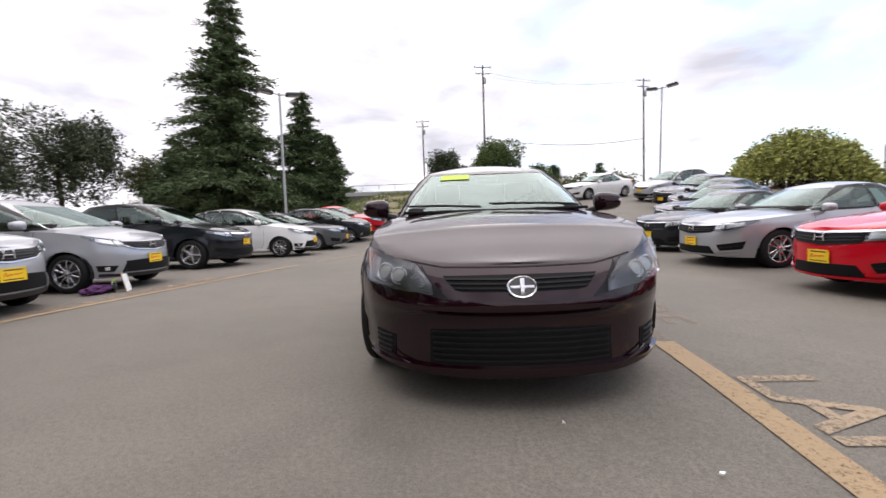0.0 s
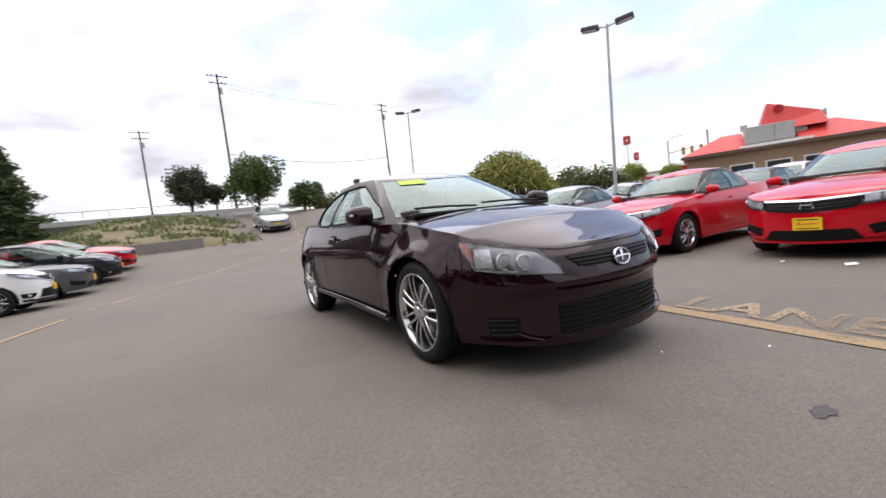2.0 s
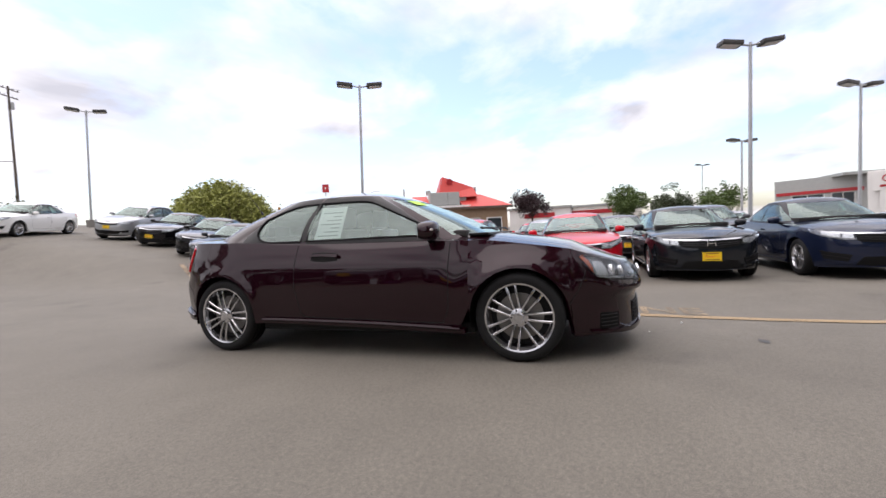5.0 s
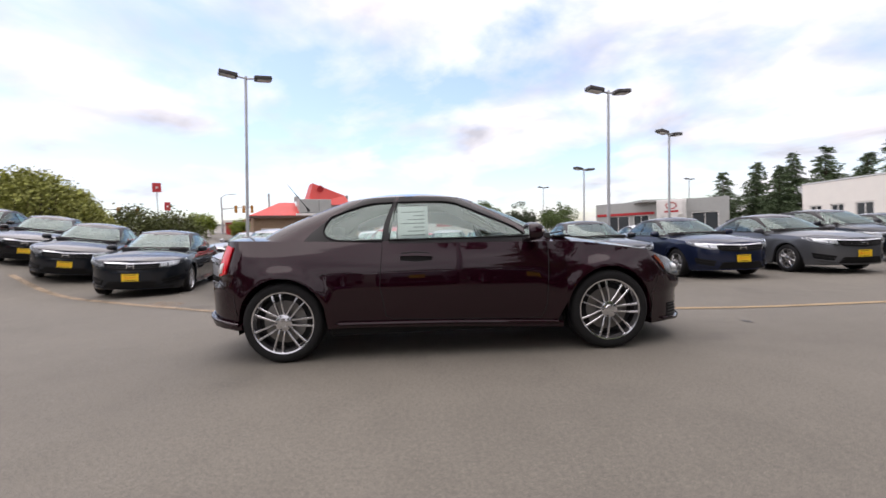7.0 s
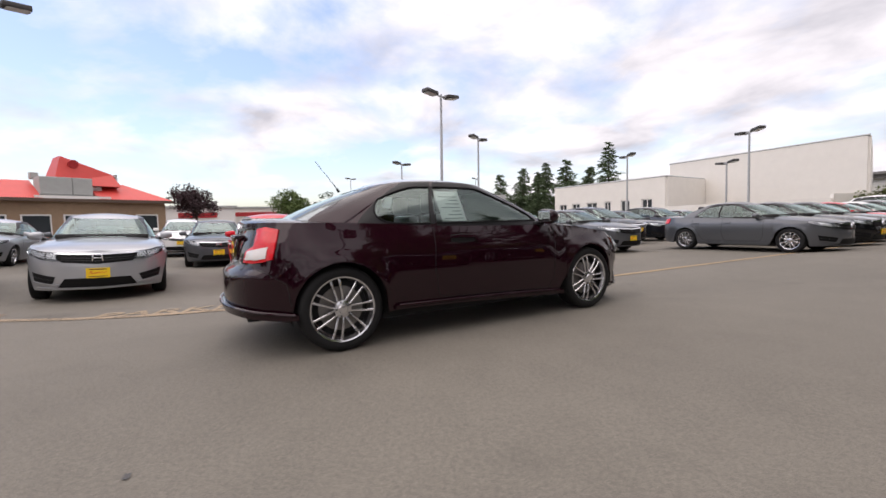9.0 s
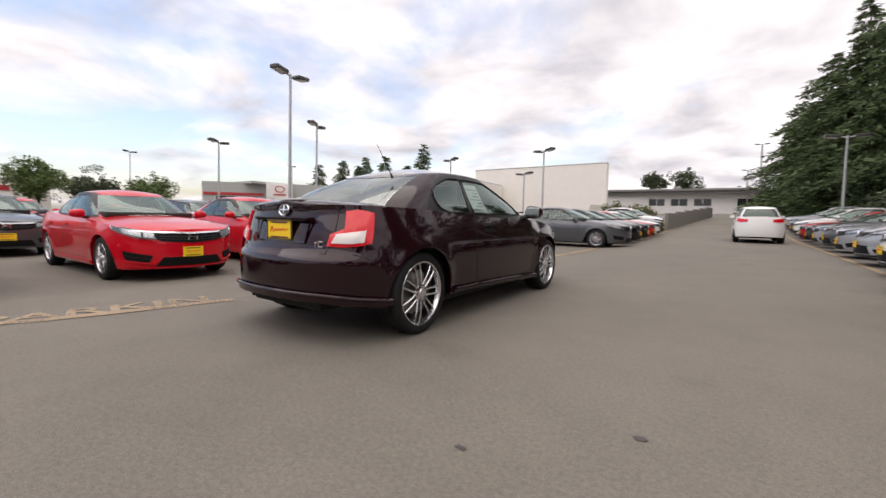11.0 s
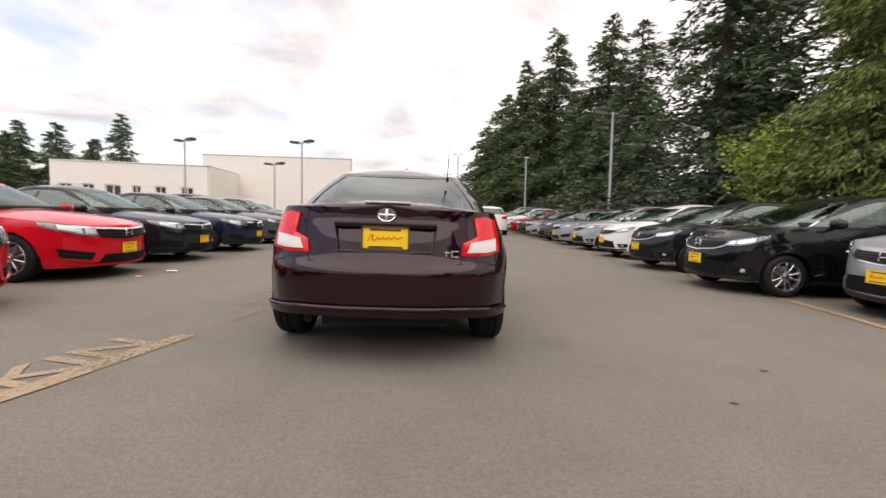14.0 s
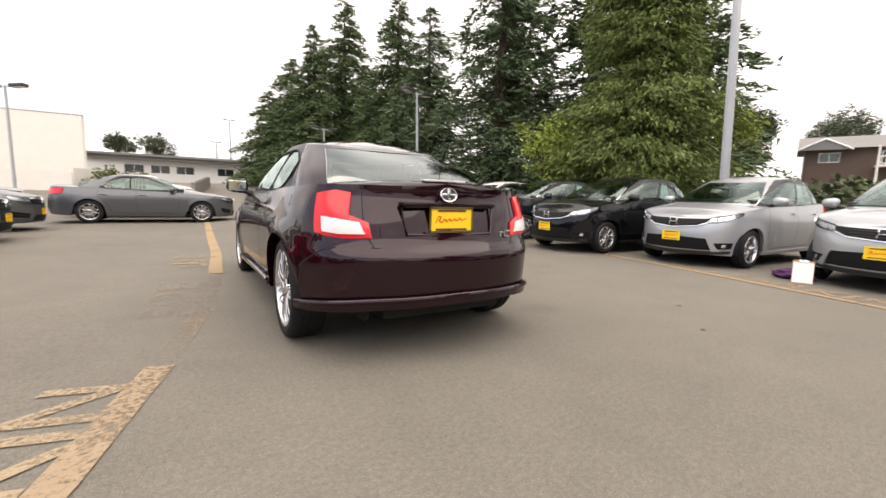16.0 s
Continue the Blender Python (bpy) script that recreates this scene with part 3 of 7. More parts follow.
    def ribbon(self, line, width=0.006, off=0.0015, sgn=1, n=8):
        bm = bmesh.new()
        pts = []
        for (a0, z0), (a1, z1) in zip(line, line[1:]):
            pts += [(a0 + (a1 - a0) * i / n, z0 + (z1 - z0) * i / n) for i in range(n)]
        pts.append(line[-1])
        prev = None
        for i, (a, z) in enumerate(pts):
            b, c = pts[max(0, i - 1)], pts[min(len(pts) - 1, i + 1)]
            d = Vector((c[0] - b[0], c[1] - b[1]))
            d = d.normalized() if d.length else Vector((1, 0))
            w = width / 2
            row = [bm.verts.new(self.surf(a - d.y * s * w, z + d.x * s * w, off, sgn)) for s in (-1, 1)]
            if prev:
                q = (prev[0], row[0], row[1], prev[1])
                bm.faces.new(q if sgn > 0 else q[::-1])
            prev = row
        return bm


class House:
    """The glasshouse of a car: a ring of pillars and panes from the belt to the roof."""

    def __init__(self, spec):
        self.g = spec

    def pt(self, fx, fy, t, sgn=1, off=0.0):
        g = self.g
        b = curve(g.get("bow", [(0, 0), (1, 1)]), t)
        w = g["w0"] + (g["w1"] - g["w0"]) * (b ** 1.0) + 0.035 * math.sin(math.pi * t) * (1 - 0.4 * t)
        yf = g["f0"] + (g["f1"] - g["f0"]) * t - g.get("bowf", 0.05) * math.sin(math.pi * t)
        yr = g["r0"] + (g["r1"] - g["r0"]) * t + g.get("bowr", 0.08) * math.sin(math.pi * t)
        ym, hl = (yf + yr) / 2, (yr - yf) / 2
        z = g["z0"] + (g["z1"] - g["z0"]) * t + g.get("drop", 0.0) * t * (fy - g.get("peak", 0.0)) ** 2
        p = Vector((sgn * fx * w, ym + fy * hl, z))
        if off:
            e = 0.01
            q = self.pt(fx, fy, min(1, t + e), 1) - self.pt(fx, fy, t - e if t > e else t, 1)
            th = math.atan2(fx, -fy)
            d = Vector((fx * hl * 1.2, fy * w, 0)).normalized()
            n = d - q.normalized() * d.dot(q.normalized())
            n = Vector((n.x * sgn, n.y, n.z)).normalized()
            p = p + n * off
        return p

    def ring(self):
        """Stations round the half ring with the panes' limits on station lines."""
        g = self.g
        n = g.get("n", 3.4)
        cuts = g["cuts"]      # wf, then side stations fy, then wr
        out = []
        wf, wr = g["wf"], g["wr"]
        for fx in np.linspace(0, wf, 9):
            out.append((float(fx), -(1 - fx ** n) ** (1 / n)))
        y0, y1 = -(1 - wf ** n) ** (1 / n), (1 - wr ** n) ** (1 / n)
        marks = [y0] + list(cuts) + [y1]
        for a, b in zip(marks, marks[1:]):
            k = max(2, int(abs(b - a) / 0.09) + 1)
            for y in np.linspace(a, b, k + 1)[1:]:
                out.append(((1 - abs(y) ** n) ** (1 / n), float(y)))
        for fx in np.linspace(wr, 0, 9)[1:]:
            out.append((float(fx), (1 - fx ** n) ** (1 / n)))
        return out

    def build(self, car, frame_mat, roof_mat, glass_front, glass_rear, side_panes, pillar_mat=None):
        """side_panes: (fy from, fy to, glass, lower line, upper line), both lines as (fy, t)."""
        g = self.g
        ring = self.ring()
        nt = 8
        wf, wr = g["wf"], g["wr"]
        t0, t1 = g.get("t0", 0.10), g.get("t1", 0.90)

        def lines(fx, fy):
            for a, b, gl, lo, up in side_panes:
                if a - 1e-6 <= fy <= b + 1e-6 and fx > wf * 0.98 or (a - 1e-6 <= fy <= b + 1e-6 and fx > 0.9):
                    return curve(lo, fy), curve(up, fy)
            return t0, t1

        bm = bmesh.new()
        panes = {}
        cols = []
        for fx, fy in ring:
            lo, up = lines(fx, fy)
            ts = [0.0, lo * 0.5] + [lo + (up - lo) * k / nt for k in range(nt + 1)] + [up + (1 - up) * 0.5, 1.0]
            cols.append(ts)
        for sgn in (1, -1):
            vs = [[bm.verts.new(self.pt(fx, fy, t, sgn)) for t in ts] for (fx, fy), ts in zip(ring, cols)]
            for i in range(len(ring) - 1):
                (fx0, fy0), (fx1, fy1) = ring[i], ring[i + 1]
                key = None
                if fx0 <= wf + 1e-6 and fx1 <= wf + 1e-6 and fy0 < 0 and fy1 < 0:
                    key = "windscreen"
                elif fx0 <= wr + 1e-6 and fx1 <= wr + 1e-6 and fy0 > 0 and fy1 > 0:
                    key = "rear_window"
                else:
                    for m, (a, b, gl, lo, up) in enumerate(side_panes):
                        if fy0 >= a - 1e-6 and fy1 <= b + 1e-6:
                            key = (m, sgn)
                for k in range(len(cols[0]) - 1):
                    inside = 2 <= k < 2 + nt
                    q = [vs[i][k], vs[i + 1][k], vs[i + 1][k + 1], vs[i][k + 1]]
                    if key is not None and inside:
                        panes.setdefault(key, []).append([(ring[i], cols[i][k]), (ring[i + 1], cols[i + 1][k]), (ring[i + 1], cols[i + 1][k + 1]), (ring[i], cols[i][k + 1]), sgn])
                        continue
                    f = bm.faces.new(q if sgn > 0 else q[::-1])
                    side_frame = isinstance(key, tuple)
                    post = key is None and fx0 > 0.9 and side_panes[0][1] - 1e-6 <= fy0 and fy1 <= side_panes[-1][0] + 1e-6 and 1 < k < 2 + nt
                    f.material_index = 1 if side_frame or post else 0
            # roof
            nx = 8
            top = [vs[i][-1] for i in range(len(ring))]
            grid = []
            for i, (fx, fy) in enumerate(ring):
                row = [top[i]]
                base = top[i].co
                for j in range(1, nx + 1):
                    q = 1 - j / nx
                    crown = g["crown"] * (1 - q * q) * max(0.0, 1 - abs(fy) ** 3)
                    row.append(bm.verts.new((base.x * q, base.y, base.z + crown)))
                grid.append(row)
            for i in range(len(ring) - 1):
                for j in range(nx):
                    q = [grid[i][j], grid[i + 1][j], grid[i + 1][j + 1], grid[i][j + 1]]
                    f = bm.faces.new(q if sgn > 0 else q[::-1])
                    f.material_index = 2
        bmesh.ops.remove_doubles(bm, verts=bm.verts, dist=0.0006)
        lining = bmesh.new()
        for f in bm.faces:
            if f.calc_center_median().z > g["z0"] + 0.12:
                vs = [lining.verts.new((v.co.x * 0.965, g["f1"] * 0.02 + v.co.y * 0.98, v.co.z - 0.014)) for v in f.verts]
                lining.faces.new(vs)
        bmesh.ops.remove_doubles(lining, verts=lining.verts, dist=0.0006)
        part("headliner", lining, M["headliner"], car)
        part("roof", bm, [frame_mat, pillar_mat or M["trim"], roof_mat], car, smooth=True, angle=40)
        for a, b, gl, lo, up in side_panes if g.get("seals") else ():
            n = g["n"]
            fs = np.linspace(a, b, 15)
            loop = [(f, curve(lo, f)) for f in fs] + [(f, curve(up, f)) for f in fs[::-1]]
            loop.append(loop[0])
            for sgn in (1, -1):
                pts = [tuple(self.pt((1 - abs(f) ** n) ** (1 / n), f, t, sgn, 0.001)) for f, t in loop]
                part("window_seal", tube(pts, g["seals"], 6), M["seal"], car, "", True)
        for key, quads in panes.items():
            pb = bmesh.new()
            for q in quads:
                sgn = q[4]
                vs = [pb.verts.new(self.pt(st[0], st[1], t, sgn, -0.004)) for st, t in q[:4]]
                if len({(round(v.co.x, 5), round(v.co.y, 5), round(v.co.z, 5)) for v in vs}) < 3:
                    continue
                pb.faces.new(vs if sgn > 0 else vs[::-1])
            bmesh.ops.remove_doubles(pb, verts=pb.verts, dist=0.0008)
            if key == "windscreen":
                part("windscreen", pb, glass_front, car, "clear laminated windscreen", True)
            elif key == "rear_window":
                part("rear_window", pb, glass_rear, car, "", True)
            else:
                part("side_window", pb, side_panes[key[0]][2], car, "", True)


def build_wheel(car, x, y, r, rim_r, width, style, sgn):
    N = 56 if style == "twin" else 30
    """A wheel of tyre, rim, spokes, disc and nuts; its outer face looks to sgn * x."""
    hub = empty("wheel", pose(x, y, r, 0, 0, 0 if sgn > 0 else 180))
    hub.parent = car
    h = width / 2
    sw = r - rim_r
    prof = [(h - 0.030, rim_r - 0.004), (h - 0.008, rim_r + 0.006), (h - 0.001, rim_r + sw * 0.35), (h - 0.002, rim_r + sw * 0.62), (h - 0.012, r - 0.016), (h - 0.028, r - 0.005),
            (h * 0.5, r - 0.001), (h * 0.47, r - 0.008), (h * 0.40, r - 0.008), (h * 0.37, r), (0.006, r), (0.004, r - 0.008), (-0.012, r - 0.008), (-0.014, r),
            (-h * 0.5, r - 0.001), (-h + 0.028, r - 0.005), (-h + 0.012, r - 0.016), (-h + 0.001, rim_r + sw * 0.5), (-h + 0.012, rim_r)]
    if style != "twin":
        prof = prof[:6] + [(h * 0.3, r), (-h + 0.028, r - 0.005), (-h + 0.001, rim_r + sw * 0.5), (-h + 0.012, rim_r)]
    part("tyre", lathe_x(prof, N, True), M["rubber"], hub, "", True, 40)
    prof = [(h - 0.012, rim_r + 0.008), (h - 0.006, rim_r + 0.004), (h - 0.010, rim_r - 0.008), (h - 0.045, rim_r - 0.022), (-h + 0.03, rim_r - 0.026), (-h + 0.02, rim_r + 0.004)]
    part("rim", lathe_x(prof[:4], N), M["alloy"], hub, "polished alloy rim" if style == "twin" else "", True, 40)
    part("rim_barrel", lathe_x(prof[3:], N), M["alloy_dark"], hub, "", True, 40)
    bm = lathe_x([(h - 0.085, rim_r * 0.70), (h - 0.080, rim_r * 0.70), (h - 0.080, rim_r * 0.30), (h - 0.085, 0.01)], 24)
    part("brake_disc", bm, M["brake"], hub, "", True)
    # near-black disc closes the barrel, standing in for shade behind the spokes
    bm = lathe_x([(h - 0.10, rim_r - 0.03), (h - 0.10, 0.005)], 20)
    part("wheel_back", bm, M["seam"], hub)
    n = {"twin": 7, "five": 5, "steel": 9, "ten": 5}[style]
    for k in range(n):
        t = 2 * math.pi * k / n
        bm = bmesh.new()
        twins = (-1, 1) if style in ("twin", "ten") else (0,)
        for d in twins:
            r0, r1 = rim_r * 0.17, rim_r - 0.012
            if style == "twin":
                w0, w1, sep0, sep1 = 0.0080, 0.0095, 0.019, 0.034
            elif style == "ten":
                w0, w1, sep0, sep1 = 0.012, 0.012, 0.012, 0.052
            elif style == "five":
                w0, w1, sep0, sep1 = 0.030, 0.022, 0, 0
            else:
                w0, w1, sep0, sep1 = 0.017, 0.024, 0, 0
            pts = []
            for i in range(6):
                s = i / 5
                rr = r0 + (r1 - r0) * s
                w = w0 + (w1 - w0) * s
                c = d * (sep0 + (sep1 - sep0) * s)
                xo = h - 0.026 + 0.016 * math.sin(s * 2.4) - 0.004 * s
                pts.append((rr, c, w, xo))
            rows = []
            for rr, c, w, xo in pts:
                row = []
                for (dx, dc) in ((-0.030, -w), (-0.004, -w), (0.0, -w * 0.6), (0.0, w * 0.6), (-0.004, w), (-0.030, w)):
                    yy, zz = rr, c + dc
                    row.append(bm.verts.new((xo + dx, yy * math.cos(t) - zz * math.sin(t), yy * math.sin(t) + zz * math.cos(t))))
                rows.append(row)
            for a, b in zip(rows, rows[1:]):
                for j in range(5):
                    bm.faces.new((a[j], a[j + 1], b[j + 1], b[j]))
        bmesh.ops.recalc_face_normals(bm, faces=bm.faces)
        part("spoke", bm, M["alloy"], hub, "", True, 30)
    bm = lathe_x([(h - 0.045, rim_r * 0.30), (h - 0.020, rim_r * 0.27), (h - 0.012, rim_r * 0.16), (h - 0.012, rim_r * 0.15), (h - 0.006, rim_r * 0.13), (h - 0.004, 0.001)], 18)
    part("hub_cap", bm, M["alloy"], hub, "", True, 30)
    for k in range(5 if style == "twin" else 0):
        t = 2 * math.pi * (k + 0.5) / 5
        c = (h - 0.014, rim_r * 0.22 * math.cos(t), rim_r * 0.22 * math.sin(t))
        part("wheel_nut", tube([(c[0] - 0.01, c[1], c[2]), (c[0] + 0.004, c[1], c[2])], 0.008, 6), M["alloy_dark"], hub)
    return hub


def mirror_shape(c, s, sgn):
    """A door mirror: rounded pod on a short foot."""
    bm = bmesh.new()
    bmesh.ops.create_uvsphere(bm, u_segments=14, v_segments=8, radius=1.0)
    for v in bm.verts:
        x, y, z = v.co
        f = lambda q, e: math.copysign(abs(q) ** e, q)
        x, y, z = f(x, 0.65), f(y, 0.8), f(z, 0.65)
        y = min(y, 0.55)
        v.co = Vector((c[0] + sgn * x * s[0], c[1] + y * s[1], c[2] + z * s[2] * (1 - 0.15 * x)))
    return bm


def yellow_plate(car, m, w=0.30, h=0.152, frame_mat=None):
    """A dealer's yellow card plate with illegible writing, in a dark frame."""
    p = empty("licence_plate", m)
    p.parent = car
    part("plate_card", box((0, 0, 0), (w, 0.004, h), 0.0), M["plate"], p, "bright yellow dealer card with a dark scrawl")
    b = bmesh.new()
    for c, s in (((0, -0.002, h / 2 - 0.006), (w + 0.012, 0.010, 0.014)), ((0, -0.002, -h / 2 + 0.004), (w + 0.012, 0.010, 0.012)), ((w / 2, -0.002, 0), (0.010, 0.010, h)), ((-w / 2, -0.002, 0), (0.010, 0.010, h))):
        add_box(b, c, s)
    part("plate_frame", b, frame_mat or M["plate"], p)
    b = bmesh.new()
    kk = w / 0.30
    pts = [(-0.115, -0.022), (-0.095, 0.022), (-0.075, 0.018), (-0.09, -0.004), (-0.07, -0.018), (-0.05, 0.006), (-0.035, -0.012), (-0.015, 0.008), (0.0, -0.010), (0.02, 0.010), (0.035, -0.008), (0.055, 0.012), (0.075, -0.004), (0.11, 0.012)]
    for (x0, z0), (x1, z1) in zip(pts, pts[1:]):
        add_tube(b, [(x0 * kk, -0.0026, z0), (x1 * kk, -0.0026, z1)], 0.0048, 3, False)
    part("scrawl", b, M["plate_red"], p)
    for z, ww in ((h / 2 - 0.022, 0.20), (-h / 2 + 0.018, 0.22)):
        part("print_bar", box((0, -0.0035, z), (ww, 0.003, 0.012)), M["plate_ink"], p)
    return p


def finish_body(car, sh, colour, spec):
    part("body", sh.body(), [colour, M["interior"]], car, "", True, 38)
    s = spec
    # liners in near-black, so the shade inside the arches is in their colour
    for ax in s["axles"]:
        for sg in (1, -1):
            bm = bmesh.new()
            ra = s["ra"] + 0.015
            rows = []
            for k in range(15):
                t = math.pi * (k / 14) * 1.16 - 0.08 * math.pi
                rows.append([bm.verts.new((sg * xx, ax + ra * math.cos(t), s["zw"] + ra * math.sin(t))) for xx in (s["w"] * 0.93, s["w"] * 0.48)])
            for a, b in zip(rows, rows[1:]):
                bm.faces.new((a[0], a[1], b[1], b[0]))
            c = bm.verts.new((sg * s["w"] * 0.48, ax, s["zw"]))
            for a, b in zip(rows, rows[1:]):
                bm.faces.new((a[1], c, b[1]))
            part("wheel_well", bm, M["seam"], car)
    # underbody boxes, near-black in place of the shade below the sills
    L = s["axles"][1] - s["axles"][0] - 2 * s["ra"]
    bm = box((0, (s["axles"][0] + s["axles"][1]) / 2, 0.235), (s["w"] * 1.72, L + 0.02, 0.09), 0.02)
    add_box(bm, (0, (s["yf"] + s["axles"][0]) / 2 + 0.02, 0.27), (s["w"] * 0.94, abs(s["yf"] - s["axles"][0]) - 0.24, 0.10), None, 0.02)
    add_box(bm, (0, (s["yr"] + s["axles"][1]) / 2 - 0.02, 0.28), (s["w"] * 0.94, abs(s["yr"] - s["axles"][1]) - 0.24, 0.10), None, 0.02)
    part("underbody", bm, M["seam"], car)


def add_seats(car, rows, z=0.72, x=0.36, h=0.62, cloth="seat"):
    for y in rows:
        for sx in (-x, x):
            bm = bmesh.new()
            add_box(bm, (sx, y, z + h * 0.32), (0.46, 0.12, h * 0.64), pose(0, 0, 0), 0.05)
            part("seat", bm, M[cloth], car, "", True)
            bm = bmesh.new()
            add_box(bm, (sx, y + 0.06, z + h * 0.82), (0.25, 0.09, 0.19), None, 0.035)
            part("headrest", bm, M[cloth], car, "", True)


def coupe():
    """The maroon coupe that the camera walks round."""
    car = empty("coupe", sit(0, 0), "glossy dark maroon three-door coupe parked alone on asphalt", "car")
    spec = dict(yf=-2.215, yr=2.185, ym=0.1, w=0.893, nf=7.0, mf=2.15, nr=8.5, mr=2.4, axles=(-1.30, 1.40), ra=0.364, zw=0.335, sill=0.22, flare=0.022, fender=0.06,
                pw=[(0.15, 0.93), (0.24, 0.965), (0.30, 0.968), (0.42, 0.985), (0.60, 1.0), (0.72, 0.998), (0.82, 0.972), (0.92, 0.93), (1.02, 0.885), (1.10, 0.85)],
                pf=[(0.15, 0.10), (0.19, 0.035), (0.24, 0.036), (0.42, 0.042), (0.455, 0.028), (0.482, -0.006), (0.496, -0.006), (0.56, 0.016), (0.60, 0.034), (0.66, 0.080), (0.74, 0.17), (0.84, 0.34), (0.95, 0.55)],
                pr=[(0.15, 0.12), (0.24, 0.05), (0.30, 0.02), (0.42, 0.0), (0.60, 0.0), (0.635, 0.015), (0.665, 0.062), (0.70, 0.080), (0.80, 0.105), (0.90, 0.135), (0.97, 0.155), (1.02, 0.150), (1.06, 0.16)],
                low=[(-2.3, 0.20), (-1.8, 0.185), (-0.9, 0.205), (0.0, 0.245), (0.9, 0.27), (1.7, 0.27), (2.0, 0.300), (2.2, 0.330)],
                zsh=[(-2.3, 0.665), (-2.15, 0.690), (-2.0, 0.738), (-1.8, 0.792), (-1.4, 0.862), (-1.0, 0.912), (-0.5, 0.925), (0.4, 0.945), (1.1, 0.985), (1.6, 1.005), (2.0, 1.015), (2.2, 1.015)],
                zc=[(-2.3, 0.672), (-2.15, 0.705), (-2.0, 0.765), (-1.7, 0.85), (-1.3, 0.925), (-1.0, 0.965), (-0.6, 0.975), (1.0, 1.0), (1.55, 1.045), (1.85, 1.055), (2.05, 1.052), (2.2, 1.035)],
                cabin=(-0.92, 1.50), nv=26)
    sh = Shell(spec)
    finish_body(car, sh, M["hero"], spec)
    # glasshouse
    hs = House(dict(w0=0.805, w1=0.555, f0=-1.03, f1=-0.20, r0=1.86, r1=0.98, z0=0.93, z1=1.358, crown=0.070, n=4.6, wf=0.86, wr=0.86, bowf=0.05, bowr=0.10, drop=-0.03, peak=0.0,
                    cuts=(-0.78, 0.075, 0.115, 0.60, 0.78, 0.90), t0=0.08, t1=0.93, seals=0.0085))
    hs.build(car, M["hero"], M["roof_black"], M["glass_screen"], M["glass_rear"],
             [(-0.78, 0.075, M["glass"], [(-0.78, 0.10), (0.2, 0.10)], [(-0.78, 0.30), (-0.70, 0.60), (-0.60, 0.84), (-0.48, 0.875), (0.2, 0.875)]),
              (0.115, 0.60, M["glass"], [(0.115, 0.10), (0.36, 0.12), (0.46, 0.20), (0.54, 0.38), (0.60, 0.60)], [(0.115, 0.875), (0.34, 0.87), (0.44, 0.84), (0.54, 0.745), (0.60, 0.63)])])
    A = sh.arc_of_y
    R = sh.rear
    for sg in (1, -1):
        # head lamp
        lo = [(0.405, 0.545), (0.46, 0.554), (0.58, 0.564), (0.70, 0.575), (0.87, 0.605), (0.905, 0.655), (0.982, 0.752)]
        up = [(0.415, 0.600), (0.50, 0.680), (0.57, 0.694), (0.64, 0.707), (0.76, 0.731), (0.86, 0.747), (0.990, 0.761)]
        hl = part("headlight", sh.patch(lo, up, 0.003, 0.02, sg), M["lamp_dark"], car, "clear headlight with twin round reflectors", True)
        for a, z, r in ((0.600, 0.630, 0.043), (0.700, 0.643, 0.047)):
            c = sh.surf(a, z, 0.0, sg)
            nrm = (sh.surf(a, z, 0.1, sg) - c).normalized()
            nrm = (nrm + Vector((0, -1.2, 0.0))).normalized()
            q = Vector((1, 0, 0)).rotation_difference(nrm).to_matrix().to_4x4()
            mv = Matrix.Translation(c) @ q
            bm = lathe_x([(-0.01, r), (0.012, r), (0.015, r * 0.95), (0.013, r * 0.88), (0.000, r * 0.74)], 28)
            bmesh.ops.transform(bm, matrix=mv, verts=bm.verts)
            part("lamp_ring", bm, M["lamp_silver"], hl, "bright chrome ring", True)
            bm = lathe_x([(0.001, r * 0.76), (0.009, r * 0.62), (0.014, r * 0.34), (0.015, 0.001)], 24)
            bmesh.ops.transform(bm, matrix=mv, verts=bm.verts)
            part("projector_lens", bm, M["lamp_lens"], hl, "", True)
        part("reflector_plate", sh.patch([(0.765, 0.606), (0.872, 0.622)], [(0.765, 0.708), (0.868, 0.722)], 0.006, 0.01, sg), M["lamp_silver"], hl, "silvery reflector bowl", True)
        part("reflector_plate", sh.patch([(0.64, 0.578), (0.76, 0.588), (0.865, 0.606)], [(0.64, 0.588), (0.76, 0.600), (0.868, 0.618)], 0.010, 0.012, sg), M["lamp_silver"], hl, "", True)
        part("reflector_plate", sh.patch([(0.56, 0.676), (0.76, 0.708)], [(0.56, 0.688), (0.76, 0.724)], 0.004, 0.010, sg, 1), M["lamp_dark"], hl, "", True)
        part("indicator", sh.patch([(0.888, 0.640), (0.912, 0.678), (0.978, 0.752)], [(0.885, 0.684), (0.902, 0.728), (0.940, 0.753)], 0.006, 0.01, sg), M["lamp_amber"], hl, "amber corner reflector", True)
        part("lamp_cover", sh.patch(lo, up, 0.020, 0.020, sg, dome=0.004), M["lamp_glass"], hl, "", True)
        part("lamp_wing", sh.patch([(0.330, 0.528), (0.405, 0.541), (0.455, 0.550)], [(0.335, 0.534), (0.410, 0.604), (0.478, 0.684)], 0.0025, 0.012, sg), M["trim"], car, "", True)
        # corner vent and the blade below it
        part("vent", sh.patch([(0.675, 0.225), (0.86, 0.228)], [(0.665, 0.335), (0.85, 0.345)], 0.001, 0.02, sg), M["grille_black"], car, "dark corner vent with thin slats", True)
        for k in range(4):
            z = 0.243 + 0.026 * k
